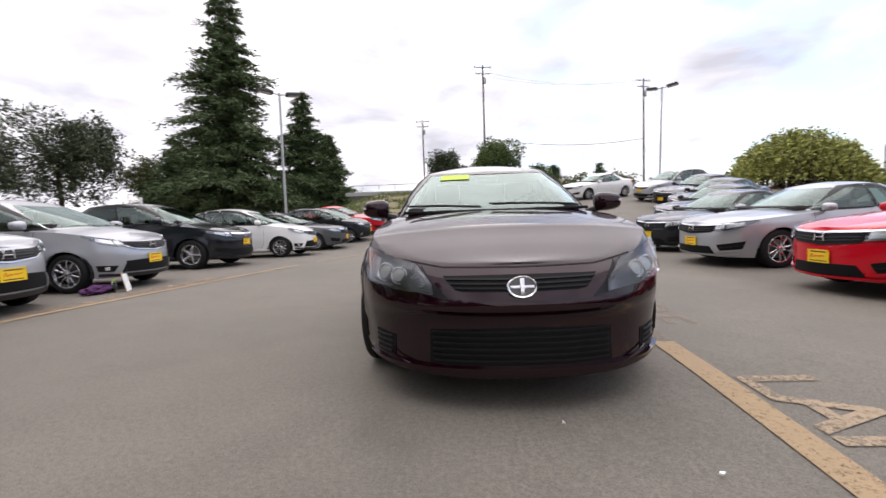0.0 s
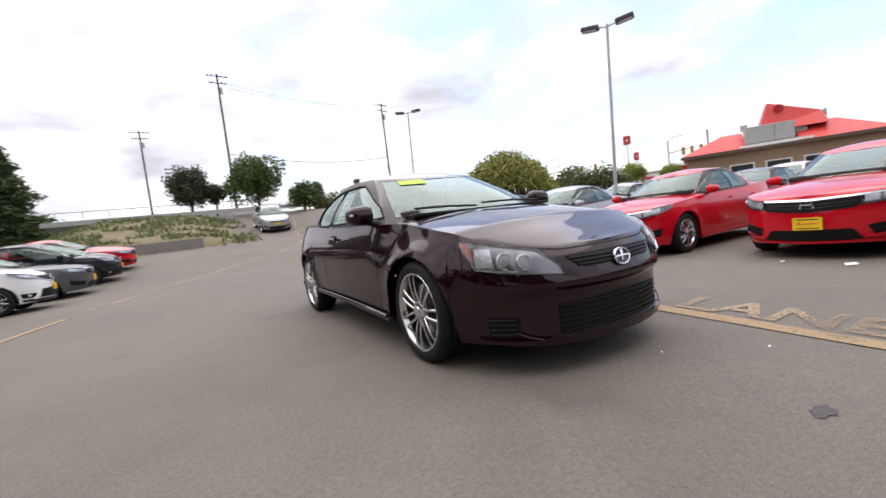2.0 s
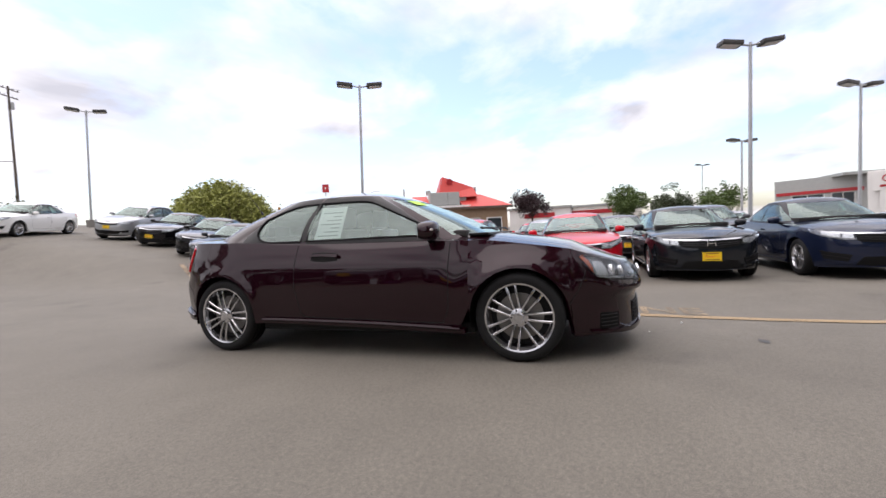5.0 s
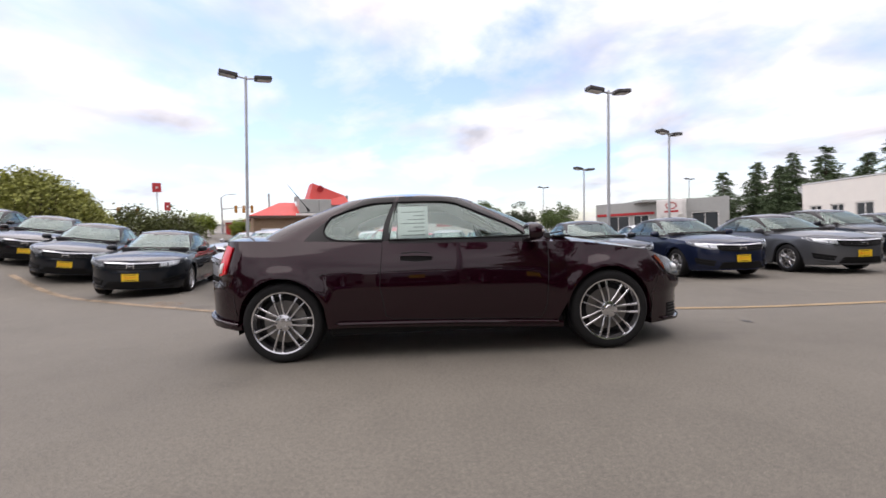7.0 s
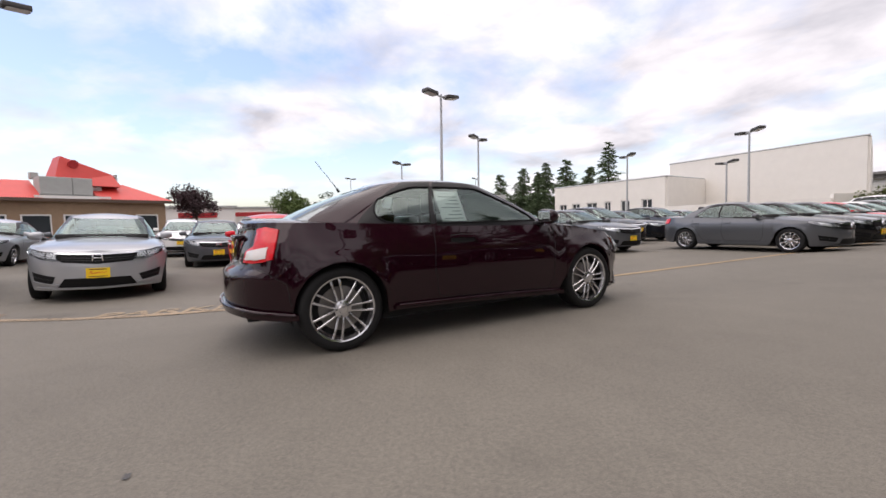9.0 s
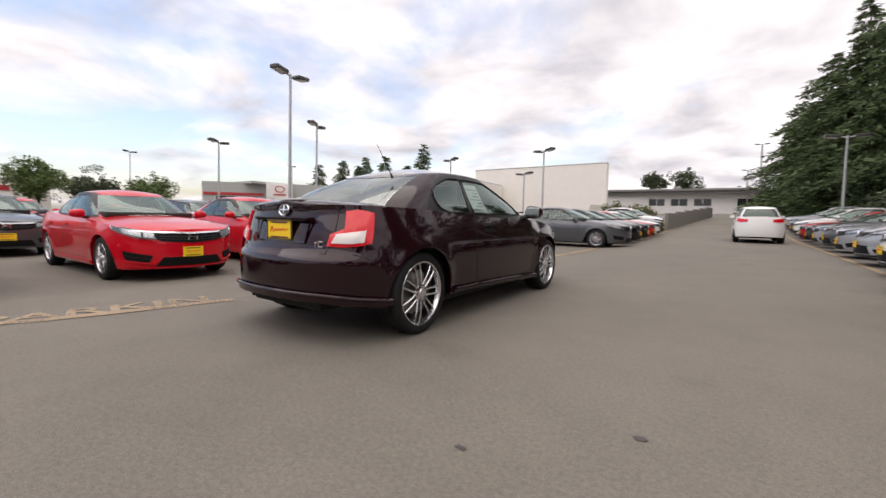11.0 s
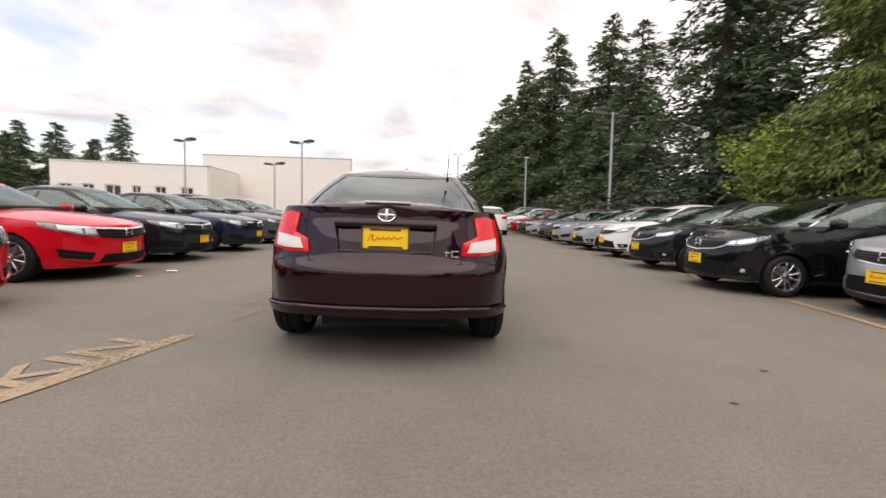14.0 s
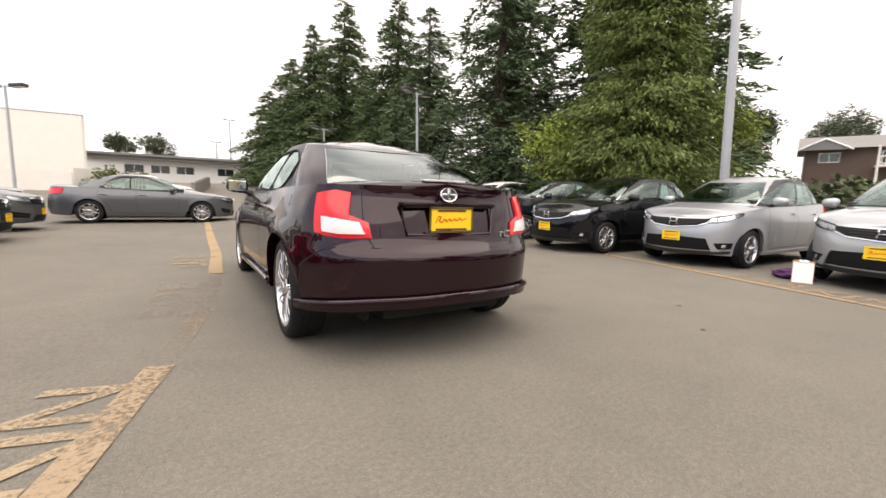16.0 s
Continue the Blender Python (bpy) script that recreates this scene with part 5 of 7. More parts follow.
def build_stock_car(style):
    """One new car of the lot in its parts; colours are set copy by copy."""
    st = STYLES[style]
    spec = st["shell"]
    car = empty("parked_car", pose(0, 0, 0))
    sh = Shell(spec)
    finish_body(car, sh, M["silver"], spec)
    hs = House(st["house"])
    side = M["glass_side"]
    rear_side = M["glass_dark"] if style == "suv" else M["glass_side"]
    hs.build(car, M["silver"], M["silver"], M["glass_stock"], M["glass_dark"],
             [(a, b, side if k == 0 else rear_side, lo, up) for k, (a, b, lo, up) in enumerate(st["panes"])])
    A, R = sh.arc_of_y, sh.rear
    yf, yr = spec["yf"], spec["yr"]
    zt = curve(spec["zsh"], yf)

    def full(lo, up, off, depth, nv=2, nu=6):
        return sh.patch([(-a, z) for a, z in lo[::-1]] + lo[1:], [(-a, z) for a, z in up[::-1]] + up[1:], off, depth, 1, nv, nu)

    if style == "sedan":
        gr = part("grille", full([(0, zt - 0.185), (0.42, zt - 0.150), (0.48, zt - 0.10)], [(0, zt - 0.035), (0.42, zt - 0.020), (0.50, zt - 0.012)], 0.003, 0.02), M["grille_black"], car, "", True)
        part("grille_bar", full([(0, zt - 0.056), (0.40, zt - 0.040), (0.74, zt - 0.010)], [(0, zt - 0.034), (0.40, zt - 0.020), (0.76, zt + 0.004)], 0.016, 0.02), M["chrome"], car, "bright chrome brow across the grille", True)
        for k in range(2):
            part("grille_bar", full([(0, zt - 0.105 - 0.036 * k), (0.42, zt - 0.085 - 0.030 * k)], [(0, zt - 0.096 - 0.036 * k), (0.42, zt - 0.077 - 0.030 * k)], 0.010, 0.02, 1), M["plastic"], gr, "", True)
        lights = ([(0.46, zt - 0.125), (0.64, zt - 0.115), (0.82, zt - 0.070), (1.10, zt + 0.010)], [(0.47, zt - 0.018), (0.64, zt - 0.002), (0.82, zt + 0.030), (1.14, zt + 0.062)])
        lower = ([(0, 0.232), (0.50, 0.240)], [(0, 0.365), (0.40, 0.365)])
        vents = ([(0.59, 0.272), (0.90, 0.315)], [(0.52, 0.395), (0.94, 0.465)])
        tails = ([(R(0.46), 0.80), (R(0.70), 0.78), (R(0.98), 0.81)], [(R(0.46), 0.90), (R(0.70), 0.94), (R(1.02), 0.955)])
    elif style == "hatch":
        gr = part("grille", full([(0, zt - 0.150), (0.34, zt - 0.120), (0.46, zt - 0.070)], [(0, zt - 0.030), (0.34, zt - 0.022), (0.50, zt - 0.012)], 0.003, 0.02), M["grille_black"], car, "", True)
        part("grille_bar", full([(0, zt - 0.168), (0.34, zt - 0.136), (0.48, zt - 0.084)], [(0, zt - 0.152), (0.34, zt - 0.122), (0.48, zt - 0.070)], 0.012, 0.02, 1), M["alloy"], car, "chrome bar curving under the grille", True)
        for k in range(3):
            z = zt - 0.055 - 0.030 * k
            part("grille_bar", full([(0, z - 0.004), (0.36 - 0.03 * k, z + 0.006)], [(0, z), (0.36 - 0.03 * k, z + 0.010)], 0.008, 0.012, 1), M["plastic"], gr, "", True)
        lights = ([(0.46, zt - 0.080), (0.60, zt - 0.072), (0.78, zt - 0.040), (1.00, zt + 0.050)], [(0.49, zt - 0.008), (0.60, zt + 0.018), (0.78, zt + 0.052), (1.04, zt + 0.098)])
        lower = ([(0, 0.275), (0.60, 0.280)], [(0, 0.470), (0.49, 0.450)])
        vents = ([(0.665, 0.295), (0.86, 0.310)], [(0.60, 0.385), (0.88, 0.400)])
        tails = ([(R(0.62), 0.86), (R(0.76), 0.84), (R(0.94), 0.88)], [(R(0.62), 1.03), (R(0.76), 1.04), (R(0.92), 1.04)])
    else:
        gr = part("grille", full([(0, zt - 0.170), (0.42, zt - 0.13)], [(0, zt - 0.03), (0.44, zt - 0.015)], 0.003, 0.02), M["plastic"], car, "", True)
        part("grille_bar", full([(0, zt - 0.065), (0.40, zt - 0.045), (0.62, zt - 0.03)], [(0, zt - 0.030), (0.40, zt - 0.012), (0.64, zt - 0.005)], 0.014, 0.02), M["chrome"], car, "", True)
        lights = ([(0.47, zt - 0.11), (0.64, zt - 0.09), (0.80, zt - 0.05), (1.02, zt + 0.01)], [(0.47, zt - 0.015), (0.64, zt + 0.0), (0.80, zt + 0.03), (1.05, zt + 0.06)])
        lower = ([(0, 0.27), (0.50, 0.29)], [(0, 0.44), (0.60, 0.43)])
        vents = ([(0.62, 0.33), (0.86, 0.36)], [(0.58, 0.44), (0.88, 0.48)])
        tails = ([(R(0.44), 0.90), (R(0.70), 0.88), (R(0.98), 0.92)], [(R(0.44), 1.00), (R(0.70), 1.03), (R(0.98), 1.06)])
    part("lower_intake", full(*lower, 0.003, 0.02), M["grille_black"], car, "", True)
    lip = 0.235 if style == "sedan" else 0.262
    part("bumper_lip", full([(0, 0.205), (0.5, 0.212), (0.86, 0.235)], [(0, lip - 0.01), (0.5, lip), (0.86, lip + 0.012)], 0.012, 0.02, 1), M["silver"] if style == "sedan" else M["plastic"], car, "", True)
    bd = sh.surf(0.0, zt - (0.095 if style != "hatch" else 0.085), 0.022)
    bm = box((0, 0, 0), (0.095, 0.012, 0.012), 0.003)
    add_box(bm, (-0.040, 0, 0), (0.014, 0.014, 0.078), pose(0, 0, 0, 0, 8), 0.003)
    add_box(bm, (0.040, 0, 0), (0.014, 0.014, 0.078), pose(0, 0, 0, 0, -8), 0.003)
    bmesh.ops.transform(bm, matrix=Matrix.Translation(bd) @ Matrix.Scale(1.4, 4), verts=bm.verts)
    part("front_badge", bm, M["chrome"], car, "", True)
    for sg in (1, -1):
        hl = part("headlight", sh.patch(*lights, 0.003, 0.02, sg), M["lamp_dark"], car, "", True)
        (l0, u0) = lights
        lerp = lambda p, q, t: (p[0] + (q[0] - p[0]) * t, p[1] + (q[1] - p[1]) * t)
        edge = lambda line, u: (float(np.interp(u, [0, 0.35, 0.65, 1.0], [q[0] for q in line])), float(np.interp(u, [0, 0.35, 0.65, 1.0], [q[1] for q in line])))
        for u0_, u1_ in ((0.05, 0.30), (0.36, 0.74)):
            part("reflector", sh.patch([lerp(edge(l0, u), edge(u0, u), 0.22) for u in (u0_, (u0_ + u1_) / 2, u1_)], [lerp(edge(l0, u), edge(u0, u), 0.84) for u in (u0_, (u0_ + u1_) / 2, u1_)], 0.008, 0.01, sg), M["lamp_silver"], hl, "", True)
        part("lamp_cover", sh.patch(*lights, 0.020, 0.02, sg, dome=0.004), M["lamp_glass"], hl, "", True)
        part("fog_recess", sh.patch(*vents, 0.002, 0.02, sg), M["grille_black"], car, "", True)
        part("fog_lamp", sh.patch([(0.715, 0.322), (0.775, 0.326)], [(0.712, 0.368), (0.772, 0.372)], 0.010, 0.012, sg, 2, 3, 0.006) if style == "hatch" else sh.patch([lerp(vents[0][0], vents[1][0], .5), lerp(vents[0][1], vents[1][1], .5)], [lerp(vents[0][0], vents[1][0], .6), lerp(vents[0][1], vents[1][1], .6)], 0.007, 0.01, sg, 2, 3), M["lamp_silver"] if style == "hatch" else M["trim"], car, "", True)
        if style == "hatch":
            part("bumper_blade", sh.patch([(0.585, 0.262), (0.70, 0.268)], [(0.50, 0.430), (0.53, 0.430)], 0.016, 0.03, sg, 2), M["silver"], car, "", True)
        else:
            part("bumper_blade", sh.patch([(vents[0][0][0] - 0.10, vents[0][0][1] - 0.012), vents[0][1]], [(vents[0][0][0] - 0.10, vents[0][0][1] + 0.010), lerp(vents[0][1], vents[1][1], .12)], 0.020, 0.03, sg, 1), M["silver"], car, "", True)
        part("tail_light", sh.patch(*tails, 0.010, 0.02, sg, 3), M["lamp_red"], car, "", True)
        zmid = curve(spec["zsh"], 0.0)
        part("door_seam", sh.ribbon([(A(-0.80), zmid - 0.03), (A(-0.78), 0.42), (A(-0.70), 0.30), (A(0.20), 0.30), (A(0.26), 0.55), (A(0.24), zmid)], 0.006, 0.0014, sg), M["seam"], car)
        part("door_seam", sh.ribbon([(A(0.26), 0.30), (A(0.80), 0.31), (A(0.98), 0.62), (A(1.12), 0.74), (A(1.10), zmid)], 0.006, 0.0014, sg), M["seam"], car)
        for yy in (0.02, 0.90):
            part("door_handle", sh.patch([(A(yy), zmid - 0.135), (A(yy + 0.19), zmid - 0.13)], [(A(yy), zmid - 0.11), (A(yy + 0.19), zmid - 0.105)], 0.030, 0.03, sg, 2), M["silver"], car, "", True)
        part("sill", sh.patch([(A(-0.92), 0.205 + (0.05 if style == "suv" else 0)), (A(0.90), 0.22 + (0.05 if style == "suv" else 0))], [(A(-0.92), 0.25 + (0.05 if style == "suv" else 0)), (A(0.90), 0.265 + (0.05 if style == "suv" else 0))], 0.012, 0.03, sg, 2, 12), M["silver"] if style != "suv" else M["plastic"], car, "", True)
        mx, my, mz = st["mirror"]
        part("door_mirror", mirror_shape((sg * mx, my, mz), (0.10, 0.085, 0.068), sg), M["silver"], car, "", True)
        part("mirror_foot", tube([(sg * (mx - 0.16), my + 0.02, mz - 0.08), (sg * (mx - 0.03), my, mz - 0.03)], [0.032, 0.026], 8), M["trim"], car, "", True)
        for ax in spec["axles"]:
            r, rr, ww, stl = st["wheel"]
            build_wheel(car, sg * st["track"], ax, r, rr, ww, stl, sg)
    pb = sh.surf(0.0, st["plate"], 0.012)
    yellow_plate(car, pose(0, pb.y, st["plate"]), 0.275, 0.145)
    add_seats(car, (0.15, 1.05), 0.70, 0.36, 0.62)
    part("dashboard", box((0, -0.72, curve(spec["zc"], -0.72)), (1.30, 0.42, 0.08), 0.03), M["interior"], car, "", True)
    part("rear_view_mirror", box((0, st["house"]["f1"] + 0.08, st["house"]["z1"] - 0.11), (0.22, 0.035, 0.06), 0.02), M["trim"], car, "", True)
    for x0, x1 in ((0.55, -0.02), (-0.10, -0.60)):
        yw = st["house"]["f0"] + 0.03
        zw = curve(spec["zc"], yw) + 0.022
        part("wiper", tube([(x0, yw - 0.015, zw), (x1, yw + 0.01, zw + 0.012)], 0.008, 5), M["trim"], car)
    # price sheet in the rear side window
    bm = bmesh.new()
    q = [hs.pt((1 - abs(fy) ** hs.g["n"]) ** (1 / hs.g["n"]), fy, t, 1, -0.014) for fy, t in ((0.03, 0.2), (0.22, 0.2), (0.22, 0.8), (0.03, 0.8))]
    bm.faces.new([bm.verts.new(p) for p in q])
    part("window_sheet", bm, M["paper_green"], car, "pale price sheet inside the window")
    return car


PAINTED = {"body", "roof", "door_handle", "door_mirror", "sill", "bumper_blade", "bumper_lip"}


def recolour(car, colour):
    for o in car.children:
        base = o.name.split(".")[0]
        if base in PAINTED and o.type == "MESH":
            for slot in o.material_slots:
                if slot.material and slot.material == M["silver"]:
                    slot.link = "OBJECT"
                    slot.material = M[colour]


MASTERS = {}
WORDS = {"red": "bright red", "silver": "silver", "grey": "dark grey", "dark": "charcoal", "navy": "navy blue", "black": "black", "white": "white", "bluegrey": "pale blue-grey"}


def park(style, colour, x, y, heading, where, plate=True, z=None):
    """A car of the lot: heading 0 faces -y, 90 faces +x, -90 faces -x."""
    m = sit(x, y, heading)
    if style not in MASTERS:
        MASTERS[style] = build_stock_car(style)
        car = MASTERS[style]
        car.matrix_basis = m
    else:
        car = copy_thing(MASTERS[style], m)
    if not plate:
        for o in [c for c in car.children if c.name.startswith("licence_plate")]:
            for k in list(o.children):
                bpy.data.objects.remove(k)
            bpy.data.objects.remove(o)
    JOBS.append((car, colour))
    tagged(car, "%s %s, %s" % (WORDS[colour], GREY[style], where), "car", "cars parked on the lot")
    return car


JOBS = []


# ---------------------------------------------------------------- the cars
coupe()
EAST = "nose out behind the fire lane"
E_ROW = [("sedan", "black", 7.9, 11.6, -62), ("sedan", "dark", 6.1, 9.0, -67), ("sedan", "dark", 4.30, 6.20, -74), ("sedan", "silver", 4.0, 3.75, -84), ("sedan", "red", 3.92, 0.93, -90),
         ("sedan", "red", 4.25, -1.68, -90), ("sedan", "dark", 4.30, -3.9, -91), ("sedan", "navy", 4.15, -6.3, -90), ("sedan", "grey", 4.25, -9.0, -90)]
for style, col, xf, y, hd in E_ROW:
    a = radians(hd)
    park(style, col, xf - 2.32 * math.sin(a), y + 2.32 * math.cos(a), hd, EAST)
for style, col, xf, y in [("sedan", "silver", 12.5, 8.3), ("sedan", "grey", 10.6, 5.4), ("sedan", "grey", 9.6, 2.0), ("sedan", "silver", 9.7, -0.6), ("sedan", "grey", 9.8, -3.2), ("suv", "grey", 10.0, -5.9),
                          ("suv", "dark", 6.4, -12.6), ("sedan", "dark", 7.0, -15.2), ("suv", "grey", 7.2, -18.0), ("sedan", "silver", 7.4, -20.8),
                          ("sedan", "silver", 15.5, 6.0), ("suv", "white", 15.5, 3.2), ("sedan", "red", 15.5, 0.4), ("sedan", "white", 15.7, -2.6), ("suv", "dark", 15.6, -5.4), ("sedan", "silver", 16, -8.4), ("sedan", "white", 16, -11.4)]:
    park(style, col, xf + 2.32, y, -90, "in a back row of the lot")
for k, (style, col) in enumerate([("sedan", "grey"), ("sedan", "black"), ("sedan", "black"), ("sedan", "red"), ("sedan", "white"), ("sedan", "grey"), ("suv", "white"), ("sedan", "dark")]):
    park(style, col, 0.05 + 2.32 + 0.12 * k, -11.6 - 2.6 * k, -90, "in the row beside the drive aisle", plate=k > 0)
WEST = "nose out along the yellow line"
for style, col, xf, y in [("sedan", "red", -3.8, 16.9), ("hatch", "dark", -4.0, 14.3), ("sedan", "grey", -4.4, 11.7), ("hatch", "white", -4.7, 8.95), ("suv", "dark", -5.42, 6.07), ("hatch", "silver", -5.33, 2.80), ("hatch", "silver", -5.22, 0.43),
                          ("hatch", "black", -4.46, -1.6), ("hatch", "dark", -4.75, -4.1), ("hatch", "white", -5.05, -6.6), ("hatch", "silver", -5.15, -9.1), ("sedan", "silver", -5.2, -11.6), ("hatch", "grey", -5.25, -14.1),
                          ("sedan", "silver", -5.3, -16.6), ("sedan", "grey", -5.35, -19.1), ("sedan", "red", -5.4, -21.6), ("suv", "white", -5.4, -24.2), ("sedan", "grey", -5.5, -26.8), ("suv", "silver", -5.5, -29.4), ("sedan", "white", -5.6, -32.0)]:
    park(style, col, xf + STYLES[style]["shell"]["yf"], y, 90, WEST)
park("suv", "white", -3.72, -19.9, 1, "standing in the drive aisle")
park("suv", "silver", 3.0, 26.5, 0, "on the ramp beside the weedy bank")
park("sedan", "white", 8.2, 21.5, -66, "at the top of the ramp", plate=False)
park("suv", "silver", 11.2, 18.6, -72, "near the top of the ramp")
park("sedan", "black", 11.0, 15.8, -70, "near the top of the ramp")
for car, colour in JOBS:
    recolour(car, colour)

# ---------------------------------------------------------------- markings
strip("fire_lane_line", [(0.75, -45), (0.88, -10), (0.97, -6), (1.0, -3.6), (1.03, -2.85), (1.065, -2.3), (1.10, -1.7), (1.125, -1.15)], 0.15, M["yellow_line"], "worn yellow fire lane line on asphalt")
strip("fire_lane_line", [(1.128, -1.1), (1.24, 0.2), (1.45, 1.25), (1.53, 1.6)], 0.13, M["ghost_line"], "nearly vanished yellow fire lane line")
strip("fire_lane_line", [(1.535, 1.62), (1.66, 2.10), (1.78, 2.58), (1.95, 3.1), (2.3, 3.75), (2.62, 4.25), (3.1, 5.1), (3.6, 5.95), (4.3, 7.1), (5.1, 8.4), (6.6, 10.7)], 0.14, M["faded_line"], "faded yellow fire lane line curving over asphalt")
strip("row_line", [(-5.3, -45), (-5.3, -16), (-5.2, -1.2), (-5.0, 0.4), (-4.6, 2.4), (-4.3, 3.9), (-3.92, 5.5)], 0.11, M["yellow_line"], "worn yellow line in front of the parked row")
strip("row_line", [(-3.8, 6.2), (-3.2, 8.0), (-2.3, 10.5), (-0.85, 13.2), (0.2, 14.5), (1.25, 15.6), (2.3, 17.2), (3.0, 18.6), (3.35, 19.8), (3.55, 21.2), (3.8, 23.0), (4.4, 26.0), (5.4, 31.0)], 0.11, M["faded_line"], "worn yellow line sweeping up the ramp")


def road_text(word, x, y, height, width, heading, label, ink="yellow_text"):
    cu = bpy.data.curves.new("road_text", "FONT")
    cu.body = word
    cu.size = 1.0
    cu.offset = 0.018
    ob = bpy.data.objects.new("tmp", cu)
    scene.collection.objects.link(ob)
    dg = bpy.context.evaluated_depsgraph_get()
    me = bpy.data.meshes.new_from_object(ob.evaluated_get(dg))
    bpy.data.objects.remove(ob)
    xs = [v.co.x for v in me.vertices]
    ys = [v.co.y for v in me.vertices]
    x0, x1, y0, y1 = min(xs), max(xs), min(ys), max(ys)
    a = radians(heading)
    for v in me.vertices:
        u = (v.co.x - x0) / (x1 - x0) * width
        w = (v.co.y - y0) / (y1 - y0) * height
        px, py = x + u * math.cos(a) - w * math.sin(a), y + u * math.sin(a) + w * math.cos(a)
        v.co = Vector((px, py, gz(px, py) + 0.007))
    me.materials.clear()
    me.materials.append(M[ink])
    o = new("road_lettering", me)
    return tagged(o, label, "road marking", kind="structure")


road_text("NO", 3.33, 5.30, 0.36, 0.75, -120, "worn yellow stencilled letters NO on asphalt", "faint_text")
road_text("PARKIN", 2.13, 3.52, 0.36, 1.78, -106, "worn yellow stencilled letters PARKIN on asphalt")
road_text("FIRE", 1.32, 0.62, 0.40, 1.30, -94, "worn yellow stencilled letters FIRE on asphalt", "ghost_line")
road_text("LANE", 1.20, -1.78, 0.40, 1.25, -91, "worn yellow stencilled letters LANE on asphalt")
road_text("FIRE LANE", -5.02, -3.0, 0.34, 2.6, 90, "faint yellow stencilled letters before the parked row", "faint_text")
road_text("NO PARKING", -5.05, 0.4, 0.34, 3.2, 80, "faint yellow stencilled letters before the parked row", "faint_text")

# ---------------------------------------------------------------- lamp posts and poles
LEAN = Vector((0.013, -0.030, 1.0))


def lamp_post(x, y, top, heads=2, turn=0.0, r=0.075, base=None):
    """A square steel post with shoebox heads; the lot's posts all lean a little with its slope."""
    g = gz(x, y) if base is None else base
    h = top - g
    bx, by = x - LEAN.x * h, y - LEAN.y * h
    lp = empty("lamp_post", pose(bx, by, gz(bx, by) if base is None else base), "tall pale steel parking lot lamp post with dark shoebox heads", "lamp post", "lamp posts of the lot")
    d = LEAN * h
    part("post", tube([(0, 0, 0), d * 0.5, d], [r, r * 0.9, r * 0.75], 8), M["galv"], lp, "", True)
    part("footing", tube([(0, 0, 0.0), (0, 0, 0.45)], [0.26, 0.26], 16), M["concrete"], lp, "", True)
    a = radians(turn)
    for sg in ((1, -1) if heads == 2 else (1,)):
        ux, uy = sg * math.cos(a), sg * math.sin(a)
        hd = empty("lamp_head", Matrix())
        hd.parent = lp
        part("arm", tube([d + Vector((0, 0, -0.10)), d + Vector((ux * 0.35, uy * 0.35, -0.04))], 0.035, 6), M["galv"], hd)
        mtx = Matrix.Translation(d + Vector((ux * 0.68, uy * 0.68, 0.0))) @ Euler((0, 0, a if sg > 0 else a + math.pi)).to_matrix().to_4x4()
        bm = bmesh.new()
        add_box(bm, (0, 0, 0), (0.72, 0.42, 0.17), mtx @ pose(0, 0, 0, 0, -6, 0), 0.05)
        part("housing", bm, M["lamp_head"], hd, "", True)
        bm = bmesh.new()
        add_box(bm, (0.02, 0, -0.092), (0.56, 0.34, 0.012), mtx @ pose(0, 0, 0, 0, -6, 0))
        part("lens", bm, M["lamp_lens"], hd)
    return lp


for x, y, top, n, turn in [(14.05, 7.7, 8.15, 2, -62), (14.9, 27.4, 10.0, 2, -40), (13.5, -7.7, 7.0, 2, -75), (19.1, -13.6, 6.45, 2, -60), (-9.3, 18.2, 7.9, 2, 35), (-9.2, -16.2, 6.35, 2, 20), (-7.9, -29.2, 5.9, 2, 10),
                           (28.0, -12.05, 5.95, 2, -60), (54.8, -37.4, 8.2, 2, -60), (63, -18.6, 8.6, 2, -60), (17.0, -25.7, 5.6, 2, -30), (9.0, -26.1, 5.85, 2, -30), (12.7, -31.0, 4.75, 2, -30)]:
    lamp_post(x, y, top, n, turn)
lamp_post(-8.75, -0.80, 8.2, 2, 70, 0.10)
lamp_post(-6.0, -86, 13.9, 2, 0, 0.2)
lamp_post(-4.5, -100, 11, 2, 0, 0.2)


def utility_pole(x, y, h, turn):
    up = empty("utility_pole", pose(x, y, gz(x, y)), "weathered wooden utility pole with crossarms", "utility pole")
    part("pole", tube([(0, 0, 0), (0, 0, h)], [0.17, 0.11], 10), M["wood_pole"], up, "", True)
    c, s = math.cos(radians(turn)), math.sin(radians(turn))
    for k, (z, w) in enumerate(((h - 0.3, 1.3), (h - 1.2, 1.1))):
        part("crossarm", tube([(-c * w, -s * w, z), (c * w, s * w, z)], 0.06, 4), M["wood_pole"], up)
        for q in (-0.9, -0.45, 0.45, 0.9):
            part("insulator", tube([(c * w * q, s * w * q, z + 0.05), (c * w * q, s * w * q, z + 0.22)], [0.035, 0.05], 6), M["lamp_head"], up)
    part("transformer", tube([(0.25, 0, h - 2.6), (0.25, 0, h - 1.8)], 0.2, 12), M["steel"], up, "", True)
    return up


utility_pole(28.3, 60.8, 17.0, 20)
utility_pole(4.4, 59.2, 18.4, 10)
utility_pole(-5.8, 75.0, 14.0, 0)


